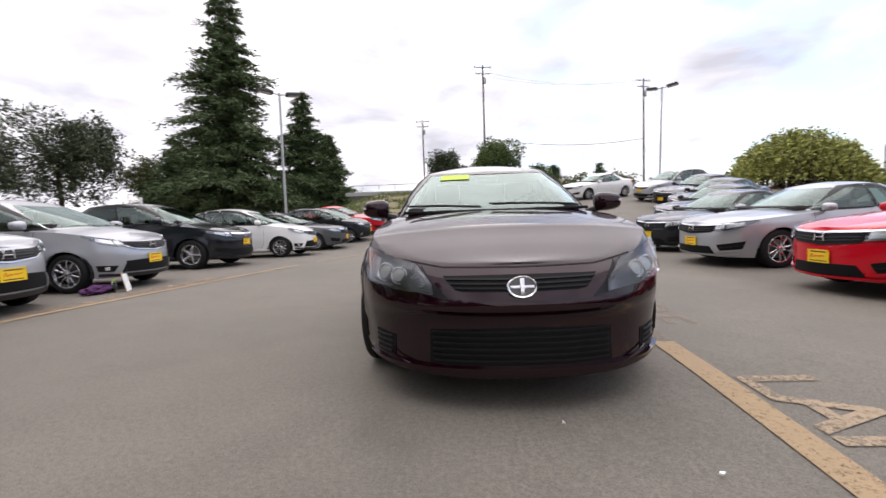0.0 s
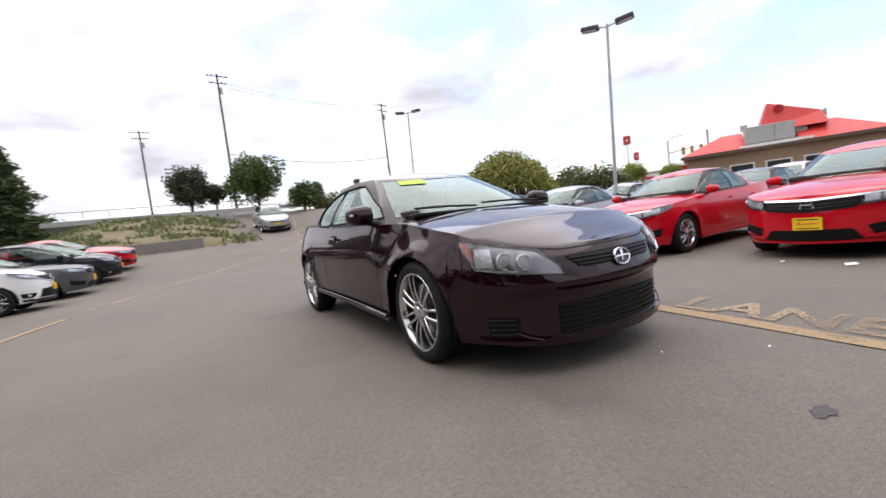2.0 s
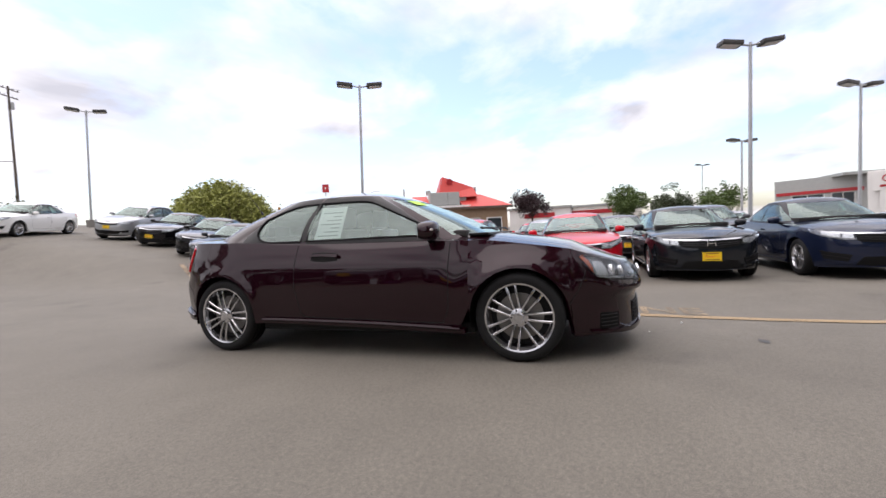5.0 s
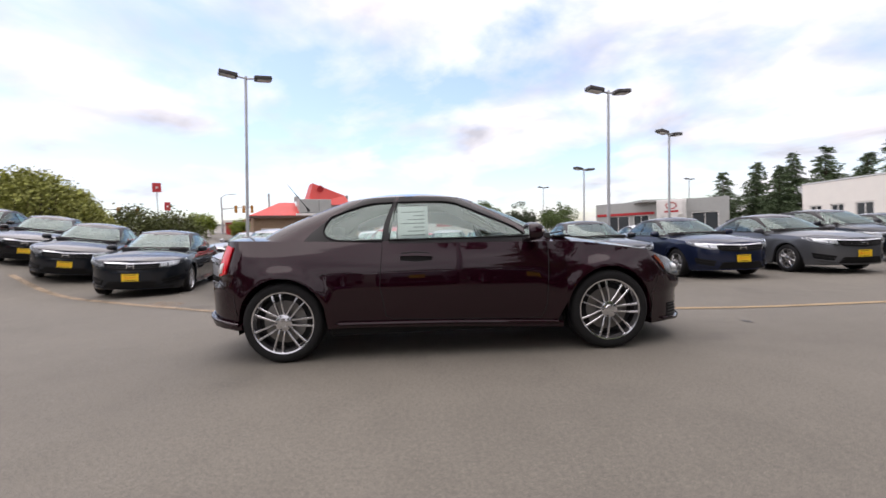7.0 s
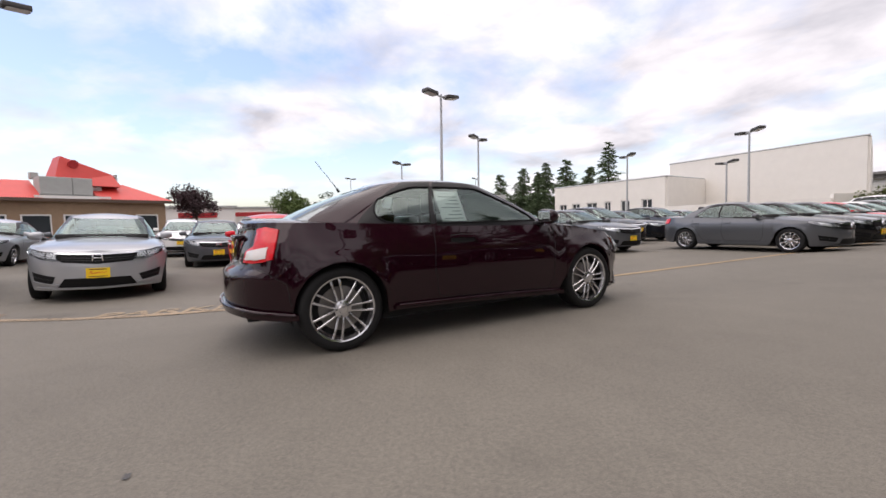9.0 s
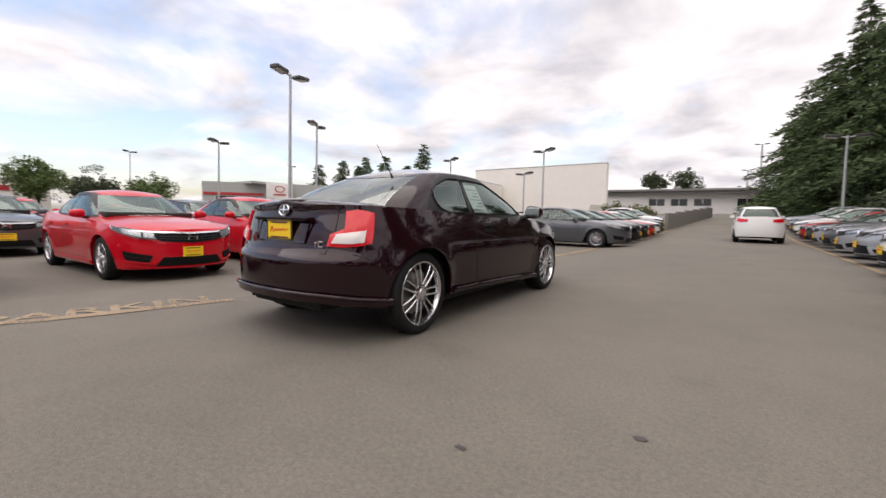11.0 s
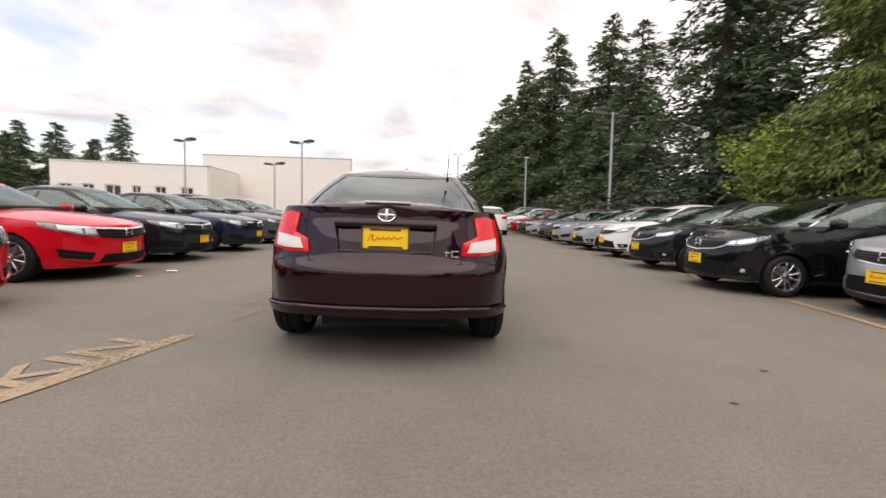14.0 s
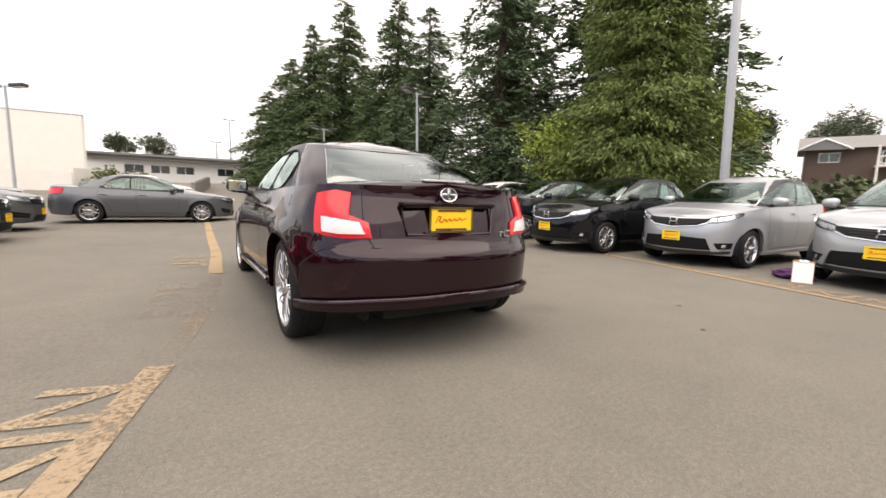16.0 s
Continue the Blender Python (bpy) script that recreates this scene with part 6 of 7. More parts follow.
def sag_wire(a, b, sag, r=0.02, label="thin black overhead cable"):
    a, b = Vector(a), Vector(b)
    pts = [a.lerp(b, i / 16) + Vector((0, 0, -sag * 4 * (i / 16) * (1 - i / 16))) for i in range(17)]
    o = link("overhead_cable", tube(pts, r, 4), M["cable"])
    return tagged(o, label, "cable", "overhead cables")


for dx in (-1.2, 1.2):
    sag_wire((28.3 + dx * 0.9, 60.8, 20.9), (4.4 + dx * 0.9, 59.2, 22.3), 1.1, 0.014)
sag_wire((28.3, 60.8, 12.3), (4.4, 59.2, 13.0), 1.0, 0.04)

# ---------------------------------------------------------------- trees
def quad_cloud(bm, c, n, spread, size, rng, flat=0.0):
    for _ in range(n):
        p = c + Vector((rng.uniform(-1, 1), rng.uniform(-1, 1), rng.uniform(-1, 1) * (1 - flat))) * spread * 1.5
        a = Vector((rng.uniform(-1, 1), rng.uniform(-1, 1), rng.uniform(-0.6, 0.6))).normalized()
        b = a.cross(Vector((rng.uniform(-1, 1), rng.uniform(-1, 1), rng.uniform(-1, 1)))).normalized()
        s = size * rng.uniform(0.6, 1.4)
        bm.faces.new([bm.verts.new(p + a * s), bm.verts.new(p + b * s * 0.5), bm.verts.new(p - a * s * 0.6), bm.verts.new(p - b * s * 0.5)])


def spray_cloud(bm, c, along, n, spread, size, rng, hang=0.2):
    """Narrow pointed sprays of needles that lie roughly along a limb and hang a little."""
    for _ in range(n):
        p = c + Vector((rng.gauss(0, spread), rng.gauss(0, spread), rng.gauss(0, spread * 0.45)))
        d = (along + Vector((rng.uniform(-0.9, 0.9), rng.uniform(-0.9, 0.9), rng.uniform(-0.45, 0.45) - hang))).normalized()
        w = d.cross(Vector((rng.uniform(-1, 1), rng.uniform(-1, 1), rng.uniform(-1, 1)))).normalized()
        s = size * rng.uniform(0.6, 1.5)
        bm.faces.new([bm.verts.new(p - w * s * 0.17), bm.verts.new(p + w * s * 0.17), bm.verts.new(p + d * s)])


def conifer(name, x, y, h, r, seed, needles, label, base=None, density=1.0, gap=0.0, start=0.06, droop=0.35, size=0.2, hang=0.2):
    rng = random.Random(seed)
    t = empty(name, pose(x, y, gz(x, y) if base is None else base, 0, 0, rng.uniform(0, 360)), label, "tree")
    part("trunk", tube([(0, 0, 0), (0.05, 0, h * 0.5), (0, 0.05, h * 0.98)], [0.018 * h + 0.06, 0.011 * h + 0.03, 0.02], 8), M["bark"], t, "", True)
    bm = bmesh.new()
    lb = bmesh.new()
    z = h * start
    while z < h * 0.985:
        f = (z / h - start) / (1 - start)
        reach = r * ((1 - f) ** 0.80) * (0.62 + 0.38 * min(1, f * 6 + 0.3)) * (1 + 0.28 * math.sin(z * 2.3 + seed) * math.sin(z * 0.9)) + 0.12
        k = max(3, int(6 * density * (0.5 + reach / r)))
        for i in range(k):
            if rng.random() < gap:
                continue
            a = rng.uniform(0, 2 * math.pi)
            ln = reach * rng.uniform(0.55, 1.22)
            d = Vector((math.cos(a), math.sin(a), 0))
            side = Vector((-d.y, d.x, 0))
            tip = Vector((0, 0, z)) + d * ln + Vector((0, 0, -droop * ln + 0.10 * ln))
            if rng.random() < 0.5:
                add_tube(lb, [(0, 0, z), tip * 0.9 + Vector((0, 0, z)) * 0.1], [0.012 + 0.01 * ln, 0.006], 4, False)
            m = max(2, int(ln * 3.0 * density))
            for j in range(m):
                s = (j + 0.7) / m
                p = Vector((0, 0, z)) + d * ln * s + Vector((0, 0, -droop * ln * s * s + 0.10 * ln * s))
                w = 0.10 + 0.26 * ln * (1 - s) * 0.6
                spray_cloud(bm, p + side * rng.uniform(-w, w) * 1.3, d, int(3.4 / size), 0.12 + 0.035 * ln, size * 1.25, rng, hang)
        z += max(0.16, h * 0.021) * rng.uniform(0.7, 1.3) / (0.6 + 0.4 * density)
    tagged(part("brushwood", lb, M["bark"], t), kind="stuff")
    tagged(part("crown", bm, needles, t), kind="stuff")
    return t


def broadleaf(name, x, y, h, r, seed, leaves, label, base=None, n=420, size=0.17, trunk=0.3, squash=0.8):
    rng = random.Random(seed)
    t = empty(name, pose(x, y, gz(x, y) if base is None else base), label, "tree")
    bm = bmesh.new()
    hc = h - r * squash
    add_tube(bm, [(0, 0, 0), (0.05, 0.03, hc * 0.5), (0.0, 0.0, hc)], [0.05 + 0.02 * h, 0.03 + 0.014 * h, 0.08], 8)
    lobes = []
    for i in range(16):
        a = rng.uniform(0, 2 * math.pi)
        e = rng.uniform(-0.9, 1.0)
        q = Vector((math.cos(a) * math.sqrt(max(0, 1 - e * e)), math.sin(a) * math.sqrt(max(0, 1 - e * e)), e * squash)) * r * rng.uniform(0.35, 0.66)
        lobes.append((Vector((0, 0, hc)) + q, r * rng.uniform(0.36, 0.50)))
        add_tube(bm, [(0, 0, hc * rng.uniform(0.55, 0.9)), Vector((0, 0, hc)) * 0.6 + (Vector((0, 0, hc)) + q) * 0.4, Vector((0, 0, hc)) + q], [0.07, 0.04, 0.012], 5)
    part("trunk", bm, M["bark"], t, "", True)
    cm = bmesh.new()
    for i in range(n):
        c, lr = lobes[i % len(lobes)]
        a, e = rng.uniform(0, 2 * math.pi), rng.uniform(-0.8, 1)
        k = math.sqrt(max(0, 1 - e * e))
        p = c + Vector((math.cos(a) * k, math.sin(a) * k, e)) * lr * rng.uniform(0.55, 1.0)
        quad_cloud(cm, p, 30, 0.13 * r ** 0.5, size * 0.56, rng)
    part("crown", cm, leaves, t)
    return t


def thicket(name, x0, y0, x1, y1, h, w, seed, leaves, label, n=260, size=0.16, mound=False):
    """A hedge or scrub: many leaf clumps on a run of stems."""
    rng = random.Random(seed)
    t = empty(name, pose(0, 0, 0), label, "hedge")
    cm, bm = bmesh.new(), bmesh.new()
    dx, dy = x1 - x0, y1 - y0
    L = math.hypot(dx, dy)
    nx, ny = -dy / L, dx / L
    for i in range(n):
        u, v = rng.random(), rng.uniform(-1, 1)
        x, y = x0 + dx * u + nx * v * w, y0 + dy * u + ny * v * w
        wave = max(0.05, math.sin(math.pi * u)) ** 0.5 if mound else 0.72 + 0.28 * math.sin(u * 9 + seed) * math.cos(u * 23)
        hh = h * wave * math.sqrt(max(0.05, 1 - v * v * 0.8))
        z = gz(x, y) + hh * rng.uniform(0.15, 1.0) ** 0.7
        quad_cloud(cm, Vector((x, y, z)), 18, 0.24, size * 0.75, rng)
        if i % 6 == 0:
            add_tube(bm, [(x, y, gz(x, y)), (x, y, z)], [0.04, 0.015], 5)
    tagged(part("brushwood", bm, M["bark"], t), kind="stuff")
    part("foliage", cm, leaves, t)
    return t


conifer("fir_tree", -18.7, 31.0, 20.2, 5.2, 1, M["conifer"], "tall dense dark green fir behind the parked row", density=1.5, droop=0.25, size=0.26)
conifer("fir_tree", -14.3, 35.4, 12.4, 3.4, 2, M["conifer"], "tall slim dark green fir behind the lamp post", density=1.4, droop=0.25, size=0.24)
conifer("fir_tree", -12.3, 36.5, 8.5, 2.6, 12, M["conifer"], "young dark green fir beside taller firs", density=1.3, droop=0.25, size=0.22)
conifer("fir_tree", -24.0, 31.5, 8.0, 3.2, 13, M["conifer"], "young dark green fir beside taller firs", density=1.3, droop=0.25, size=0.22)
broadleaf("shade_tree", -31.5, 28.5, 10.0, 5.0, 3, M["leaf_dark"], "broad dark shade tree behind the lot", n=620, size=0.24)
broadleaf("shade_tree", -36.0, 24.5, 8.5, 4.5, 14, M["leaf_dark"], "broad dark shade tree behind the lot", n=480, size=0.24)
broadleaf("olive_tree", -27.5, 32.5, 6.6, 2.6, 15, M["hedge"], "small olive-green tree between darker trees", n=260, size=0.2)
broadleaf("street_tree", 3.9, 36.5, 8.3 - gz(3.9, 36.5), 2.9, 4, M["leaf"], "round green street tree at the top of the bank", n=620, size=0.2, squash=0.72)
broadleaf("street_tree", -1.2, 38.3, 8.1 - gz(-1.2, 38.3), 2.2, 5, M["leaf_dark"], "dark round street tree at the top of the bank", n=420, size=0.2, squash=0.85)
broadleaf("street_tree", 0.7, 38.8, 6.4 - gz(0.7, 38.8), 1.2, 6, M["leaf_dark"], "small dark street tree at the top of the bank", n=160, size=0.16)
broadleaf("bush", 6.6, 31.5, 2.4, 1.5, 91, M["leaf"], "tall loose green bush beside the hedge", n=200, size=0.16, squash=0.8)
thicket("hedge", 7.6, 32.0, 14.0, 30.0, 1.5, 1.0, 7, M["hedge"], "clipped yellow-green hedge behind bollards", n=260)
thicket("hedge", 18.6, 25.6, 24.6, 21.6, 3.6, 1.9, 8, M["hedge_mound"], "big rounded yellow-green hedge mound", n=1500, size=0.15, mound=True)
thicket("hedge", 25.5, 22.0, 31.0, 19.0, 2.4, 1.2, 11, M["hedge"], "low green hedge behind the back rows", n=420, size=0.15)
conifer("small_conifer", 9.6, 38, 2.6, 0.7, 9, M["conifer_dark"], "small dark conifer behind the hedge", size=0.12)
conifer("small_conifer", 16, 44, 3.2, 0.8, 10, M["conifer_dark"], "small dark conifer behind the hedge", size=0.12)
# the wood along the west side
WOOD = [(-11.9, -5.0, 17.5, 2.45, 20, "cedar"), (-14.2, -15.5, 19.5, 5.2, 21, "conifer_dark"), (-18.5, -12.5, 20.0, 5.4, 22, "conifer_dark"), (-15.4, -32.0, 18.2, 6.0, 23, "conifer"), (-12.6, -38.5, 19.6, 6.0, 24, "conifer"),
        (-10.6, -42.5, 17.4, 5.4, 25, "conifer"), (-9.4, -48.0, 15.2, 5.0, 26, "conifer"), (-14.5, -24.5, 15.0, 4.6, 27, "conifer_dark"), (-19.5, -21.0, 18.0, 5.6, 28, "conifer_dark"), (-8.2, -56.0, 12.5, 5.0, 29, "conifer"),
        (-22.5, -9.0, 15.0, 4.6, 30, "conifer_dark"), (-17.0, -44.0, 15.0, 5.6, 31, "conifer_dark")]
for x, y, h, r, sd, m in WOOD:
    if m == "cedar":
        conifer("cedar_tree", x, y, h, r, sd, M[m], "bushy yellow-green cedar behind the parked hatchbacks", density=2.1, droop=0.3, size=0.12, start=0.03, hang=0.9)
    else:
        conifer("spruce_tree", x, y, h, r, sd, M[m], "tall dark spruce in the wood beside the lot", density=1.15, gap=0.14 if m == "conifer" else 0.52, droop=0.42, size=0.30, start=0.06)
broadleaf("maple_tree", -9.7, -7.0, 4.4, 1.7, 33, M["leaf_bright"], "small maple with bright yellow-green leaves", n=110, size=0.13, squash=1.1)
broadleaf("maple_tree", -14.8, -3.6, 4.6, 1.2, 30, M["leaf_bright"], "thin maple with bright yellow-green leaves behind the cedar", n=110, size=0.13)
thicket("undergrowth", -10.2, -12, -10.6, -40, 3.0, 1.4, 35, M["leaf_dark"], "dark undergrowth at the foot of the wood", n=420, size=0.2)
thicket("undergrowth", -13.5, 1.5, -12.5, -10, 1.9, 1.2, 36, M["leaf_dark"], "dark undergrowth at the foot of the wood", n=260, size=0.18)
thicket("hedge", -37, 3.0, -36, -16.0, 4.0, 2.2, 37, M["leaf"], "green hedge below the house", n=420, size=0.22)
broadleaf("garden_tree", -53.5, -20.5, 12.4, 4.2, 38, M["leaf_dark"], "dark garden tree behind the house", n=380, size=0.3)
broadleaf("garden_tree", -84, -20.5, 16.6, 6.0, 39, M["leaf_dark"], "dark garden tree behind the house", n=380, size=0.3)
broadleaf("garden_tree", -48, -17.5, 8.0, 2.6, 40, M["hedge"], "olive garden tree beside the house", n=240, size=0.25)
for k, (x, y, h) in enumerate([(52, -40.3, 8.8), (49.5, -43, 9.6), (46.9, -45.5, 10.4), (43.5, -46.5, 10.4), (41.5, -49.5, 9.0), (38.8, -50.5, 12.4), (45.5, -42.7, 8.6)]):
    conifer("fir_tree", x, y, h, 3.2 if k < 6 else 2.4, 50 + k, M["conifer_dark"], "far dark fir behind the white building", density=0.9, gap=0.1, droop=0.3, size=0.28)
broadleaf("plum_tree", 44.5, 3.0, 5.6, 2.3, 60, M["leaf_plum"], "dark purple-leaved tree beside the restaurant", n=260, size=0.2)
broadleaf("street_tree", 58, -8.5, 6.4, 3.2, 61, M["leaf"], "green street tree behind the far cars", n=300, size=0.25)
broadleaf("street_tree", 62, -14.5, 6.0, 3.0, 62, M["leaf_dark"], "dark street tree behind the far cars", n=240, size=0.25)
broadleaf("street_tree", 60, -20.0, 6.2, 3.4, 63, M["leaf"], "green street tree behind the far cars", n=240, size=0.25)
broadleaf("street_tree", 6.0, -98, 8.5, 3.6, 64, M["leaf_dark"], "dark tree behind the far white building", n=200, size=0.3)
broadleaf("street_tree", 12.0, -98, 8.0, 3.0, 65, M["leaf_dark"], "dark tree behind the far white building", n=200, size=0.3)
for k, (x, y) in enumerate([(33, 19.5), (34.5, 17.2), (36, 22)]):
    broadleaf("shrub", x, y, 2.2, 1.05, 70 + k, M["leaf_bright"], "small yellow-green shrub before the restaurant", n=120, size=0.14, squash=0.95)

# ---------------------------------------------------------------- buildings
def panel_wall(parent, a, b, z0, z1, thick, material, openings=(), name="wall"):
    """Wall from a to b with window openings (u0, u1, z0, z1) cut through, in metres along it."""
    a, b = Vector(a), Vector(b)
    L = (b - a).length
    d = (b - a).normalized()
    n = Vector((-d.y, d.x))
    us = sorted({0.0, L, *[o[0] for o in openings], *[o[1] for o in openings]})
    zs = sorted({z0, z1, *[o[2] for o in openings], *[o[3] for o in openings]})
    bm = bmesh.new()
    for u0, u1 in zip(us, us[1:]):
        for w0, w1 in zip(zs, zs[1:]):
            um, zm = (u0 + u1) / 2, (w0 + w1) / 2
            if any(o[0] < um < o[1] and o[2] < zm < o[3] for o in openings):
                continue
            c = a + d * um
            m = Matrix.Translation((c.x, c.y, zm)) @ Euler((0, 0, math.atan2(d.y, d.x))).to_matrix().to_4x4()
            add_box(bm, (0, 0, 0), (u1 - u0, thick, w1 - w0), m)
    bmesh.ops.remove_doubles(bm, verts=bm.verts, dist=0.002)
    part(name, bm, material, parent)
    for o in openings:
        c = a + d * ((o[0] + o[1]) / 2)
        rot = Euler((0, 0, math.atan2(d.y, d.x))).to_matrix().to_4x4()
        m = Matrix.Translation((c.x, c.y, (o[2] + o[3]) / 2)) @ rot
        w = empty("window", m)
        w.parent = parent
        part("pane", box((0, 0, 0), (o[1] - o[0], 0.03, o[3] - o[2])), M["dark_window"], w)
        fb = bmesh.new()
        W, H = o[1] - o[0], o[3] - o[2]
        for cc, ss in (((0, 0, H / 2 - 0.05), (W, thick * 0.6, 0.1)), ((0, 0, -H / 2 + 0.05), (W, thick * 0.6, 0.1)), ((-W / 2 + 0.05, 0, 0), (0.1, thick * 0.6, H)), ((W / 2 - 0.05, 0, 0), (0.1, thick * 0.6, H)), ((0, 0, 0), (0.07, thick * 0.5, H))):
            add_box(fb, cc, ss)
        part("window_frame", fb, M["white_wall"], w)


# big cream building: low wing with windows and a tall blank block
wb = empty("cream_building", pose(0, 0, 0), "large cream stucco building with a tall blank block", "building")
panel_wall(wb, (35.5, -36.5), (21.3, -37.2), 0, 4.85, 0.3, M["stucco"], [(0.7, 1.9, 1.5, 2.8), (2.7, 3.9, 1.5, 2.8), (4.8, 6.3, 1.5, 2.8), (7.2, 8.1, 1.5, 2.8), (9.3, 10.4, 1.5, 2.8), (11.7, 12.9, 1.5, 2.8)])
panel_wall(wb, (21.3, -37.2), (22.2, -45.4), 0, 4.85, 0.3, M["stucco"])
panel_wall(wb, (26.2, -45.8), (9.0, -44.9), 0, 7.0, 0.3, M["stucco"])
panel_wall(wb, (9.0, -44.9), (13.5, -62.0), 0, 7.0, 0.3, M["stucco"])
panel_wall(wb, (26.2, -45.8), (27.0, -62.0), 0, 7.0, 0.3, M["stucco"])
panel_wall(wb, (35.5, -36.5), (37.0, -52.0), 0, 4.85, 0.3, M["stucco"])
bm = bmesh.new()
bm.faces.new([bm.verts.new((x, y, 6.85)) for x, y in [(26.2, -45.8), (9.0, -44.9), (13.5, -62.0), (27.0, -62.0)]])
bm.faces.new([bm.verts.new((x, y, 4.7)) for x, y in [(35.5, -36.5), (21.3, -37.2), (22.2, -45.6), (36.4, -46.0)]])
part("roof", bm, M["shingle"], wb)
cap = bmesh.new()
for a, b, z in (((26.3, -45.7), (8.9, -44.8), 7.03), ((35.6, -36.4), (21.2, -37.1), 4.88), ((21.2, -37.1), (22.2, -45.4), 4.88)):
    add_tube(cap, [(a[0], a[1], z), (b[0], b[1], z)], 0.10, 4)
part("parapet_cap", cap, M["steel"], wb)
# low wall and far long building to the south
fb = empty("far_building", pose(0, 0, 0), "long low white building with a grey roof", "building")
panel_wall(fb, (20.0, -72.0), (-14.0, -74.0), 0, 4.9, 0.3, M["white_wall"], [(11, 13.5, 3.0, 4.3), (14.2, 16.7, 3.0, 4.3), (17.4, 19.9, 3.0, 4.3), (23, 25.5, 3.0, 4.3), (28, 31, 3.0, 4.3)])
bm = bmesh.new()
add_box(bm, (3, -78, 5.55), (38, 14, 0.3))
add_box(bm, (3, -78, 5.15), (37, 13, 0.5))
part("roof", bm, M["shingle"], fb)
rw = empty("low_wall", pose(0, 0, 0), "low cream boundary wall beyond the parked row", "wall")
panel_wall(rw, (8.5, -36.5), (4.4, -47.0), 0, 2.2, 0.25, M["stucco"])
panel_wall(rw, (22.0, -35.5), (8.5, -36.5), 0, 1.9, 0.25, M["stucco"])
thicket("shrubs", 7.4, -36.0, 4.2, -45.0, 1.9, 0.5, 80, M["hedge"], "green shrubs along the low wall", n=120, size=0.18)
gr = empty("guard_rail", pose(0, 0, 0), "grey ramp parapet beside the drive", "parapet")
for k in range(6):
    ya, yb = -28.5 - 3.4 * k, -28.5 - 3.4 * (k + 1)
    panel_wall(gr, (1.0 - 0.3 * k, ya), (1.0 - 0.3 * (k + 1), yb), 0, gz(1, ya) + 1.2, 0.2, M["concrete"])
cf = empty("chain_fence", pose(0, 0, 0), "dark wire fence behind the parked row", "fence")
for k in range(9):
    x, y = -9.6 - 0.05 * k, -15.0 - 3.2 * k
    part("post", tube([(x, y, gz(x, y)), (x, y, gz(x, y) + 2.0)], 0.035, 6), M["lamp_head"], cf)
for h in (0.1, 1.0, 1.95):
    part("rail", tube([(-9.6 - 0.05 * k, -15.0 - 3.2 * k, gz(-9.8, -15.0 - 3.2 * k) + h) for k in range(9)], 0.025, 5), M["lamp_head"], cf)

# dealer building with a sign pylon, far to the east-south-east
db = empty("showroom", pose(0, 0, 0), "far pale grey car showroom with a white portal", "building")
panel_wall(db, (56.5, -24.5), (47.0, -37.5), 0, 5.0, 0.3, M["duct"], [(1.5, 4.5, 0.4, 3.2), (5.0, 7.0, 0.4, 3.2), (12.0, 15.0, 0.4, 3.2)])
part("fascia_band", box((0, 0, 0), (7.5, 0.3, 0.35), 0, Matrix.Translation((54.1, -27.6, 3.4)) @ pose(0, 0, 0, 0, 0, 53.8)), M["red_sign"], db)
part("portal", box((0, 0, 0), (3.4, 1.2, 5.0), 0.05, Matrix.Translation((50.2, -32.0, 2.5)) @ pose(0, 0, 0, 0, 0, 53.8)), M["white_wall"], db)
part("roof", box((58.0, -34.5, 5.0), (14, 12, 0.3), 0, None), M["duct"], db)
sg_ = empty("maker_sign", Matrix.Translation((49.4, -31.5, 0)) @ pose(0, 0, 0, 0, 0, 56), "white sign panel with a plain red ring mark", "sign")
part("panel", box((0, 0, 3.9), (2.6, 0.25, 1.9), 0.04), M["white_wall"], sg_)
bm = bmesh.new()
for k in range(24):
    t0, t1 = 2 * math.pi * k / 24, 2 * math.pi * (k + 1) / 24
    add_tube(bm, [(0.6 * math.cos(t0), 0.16, 4.15 + 0.4 * math.sin(t0)), (0.6 * math.cos(t1), 0.16, 4.15 + 0.4 * math.sin(t1))], 0.06, 4)
part("ring_mark", bm, M["red_sign"], sg_)
part("word_bar", box((0, 0.15, 3.4), (1.6, 0.06, 0.22)), M["red_sign"], sg_)
part("legs", box((0, 0, 1.5), (1.6, 0.2, 3.0)), M["white_wall"], sg_)


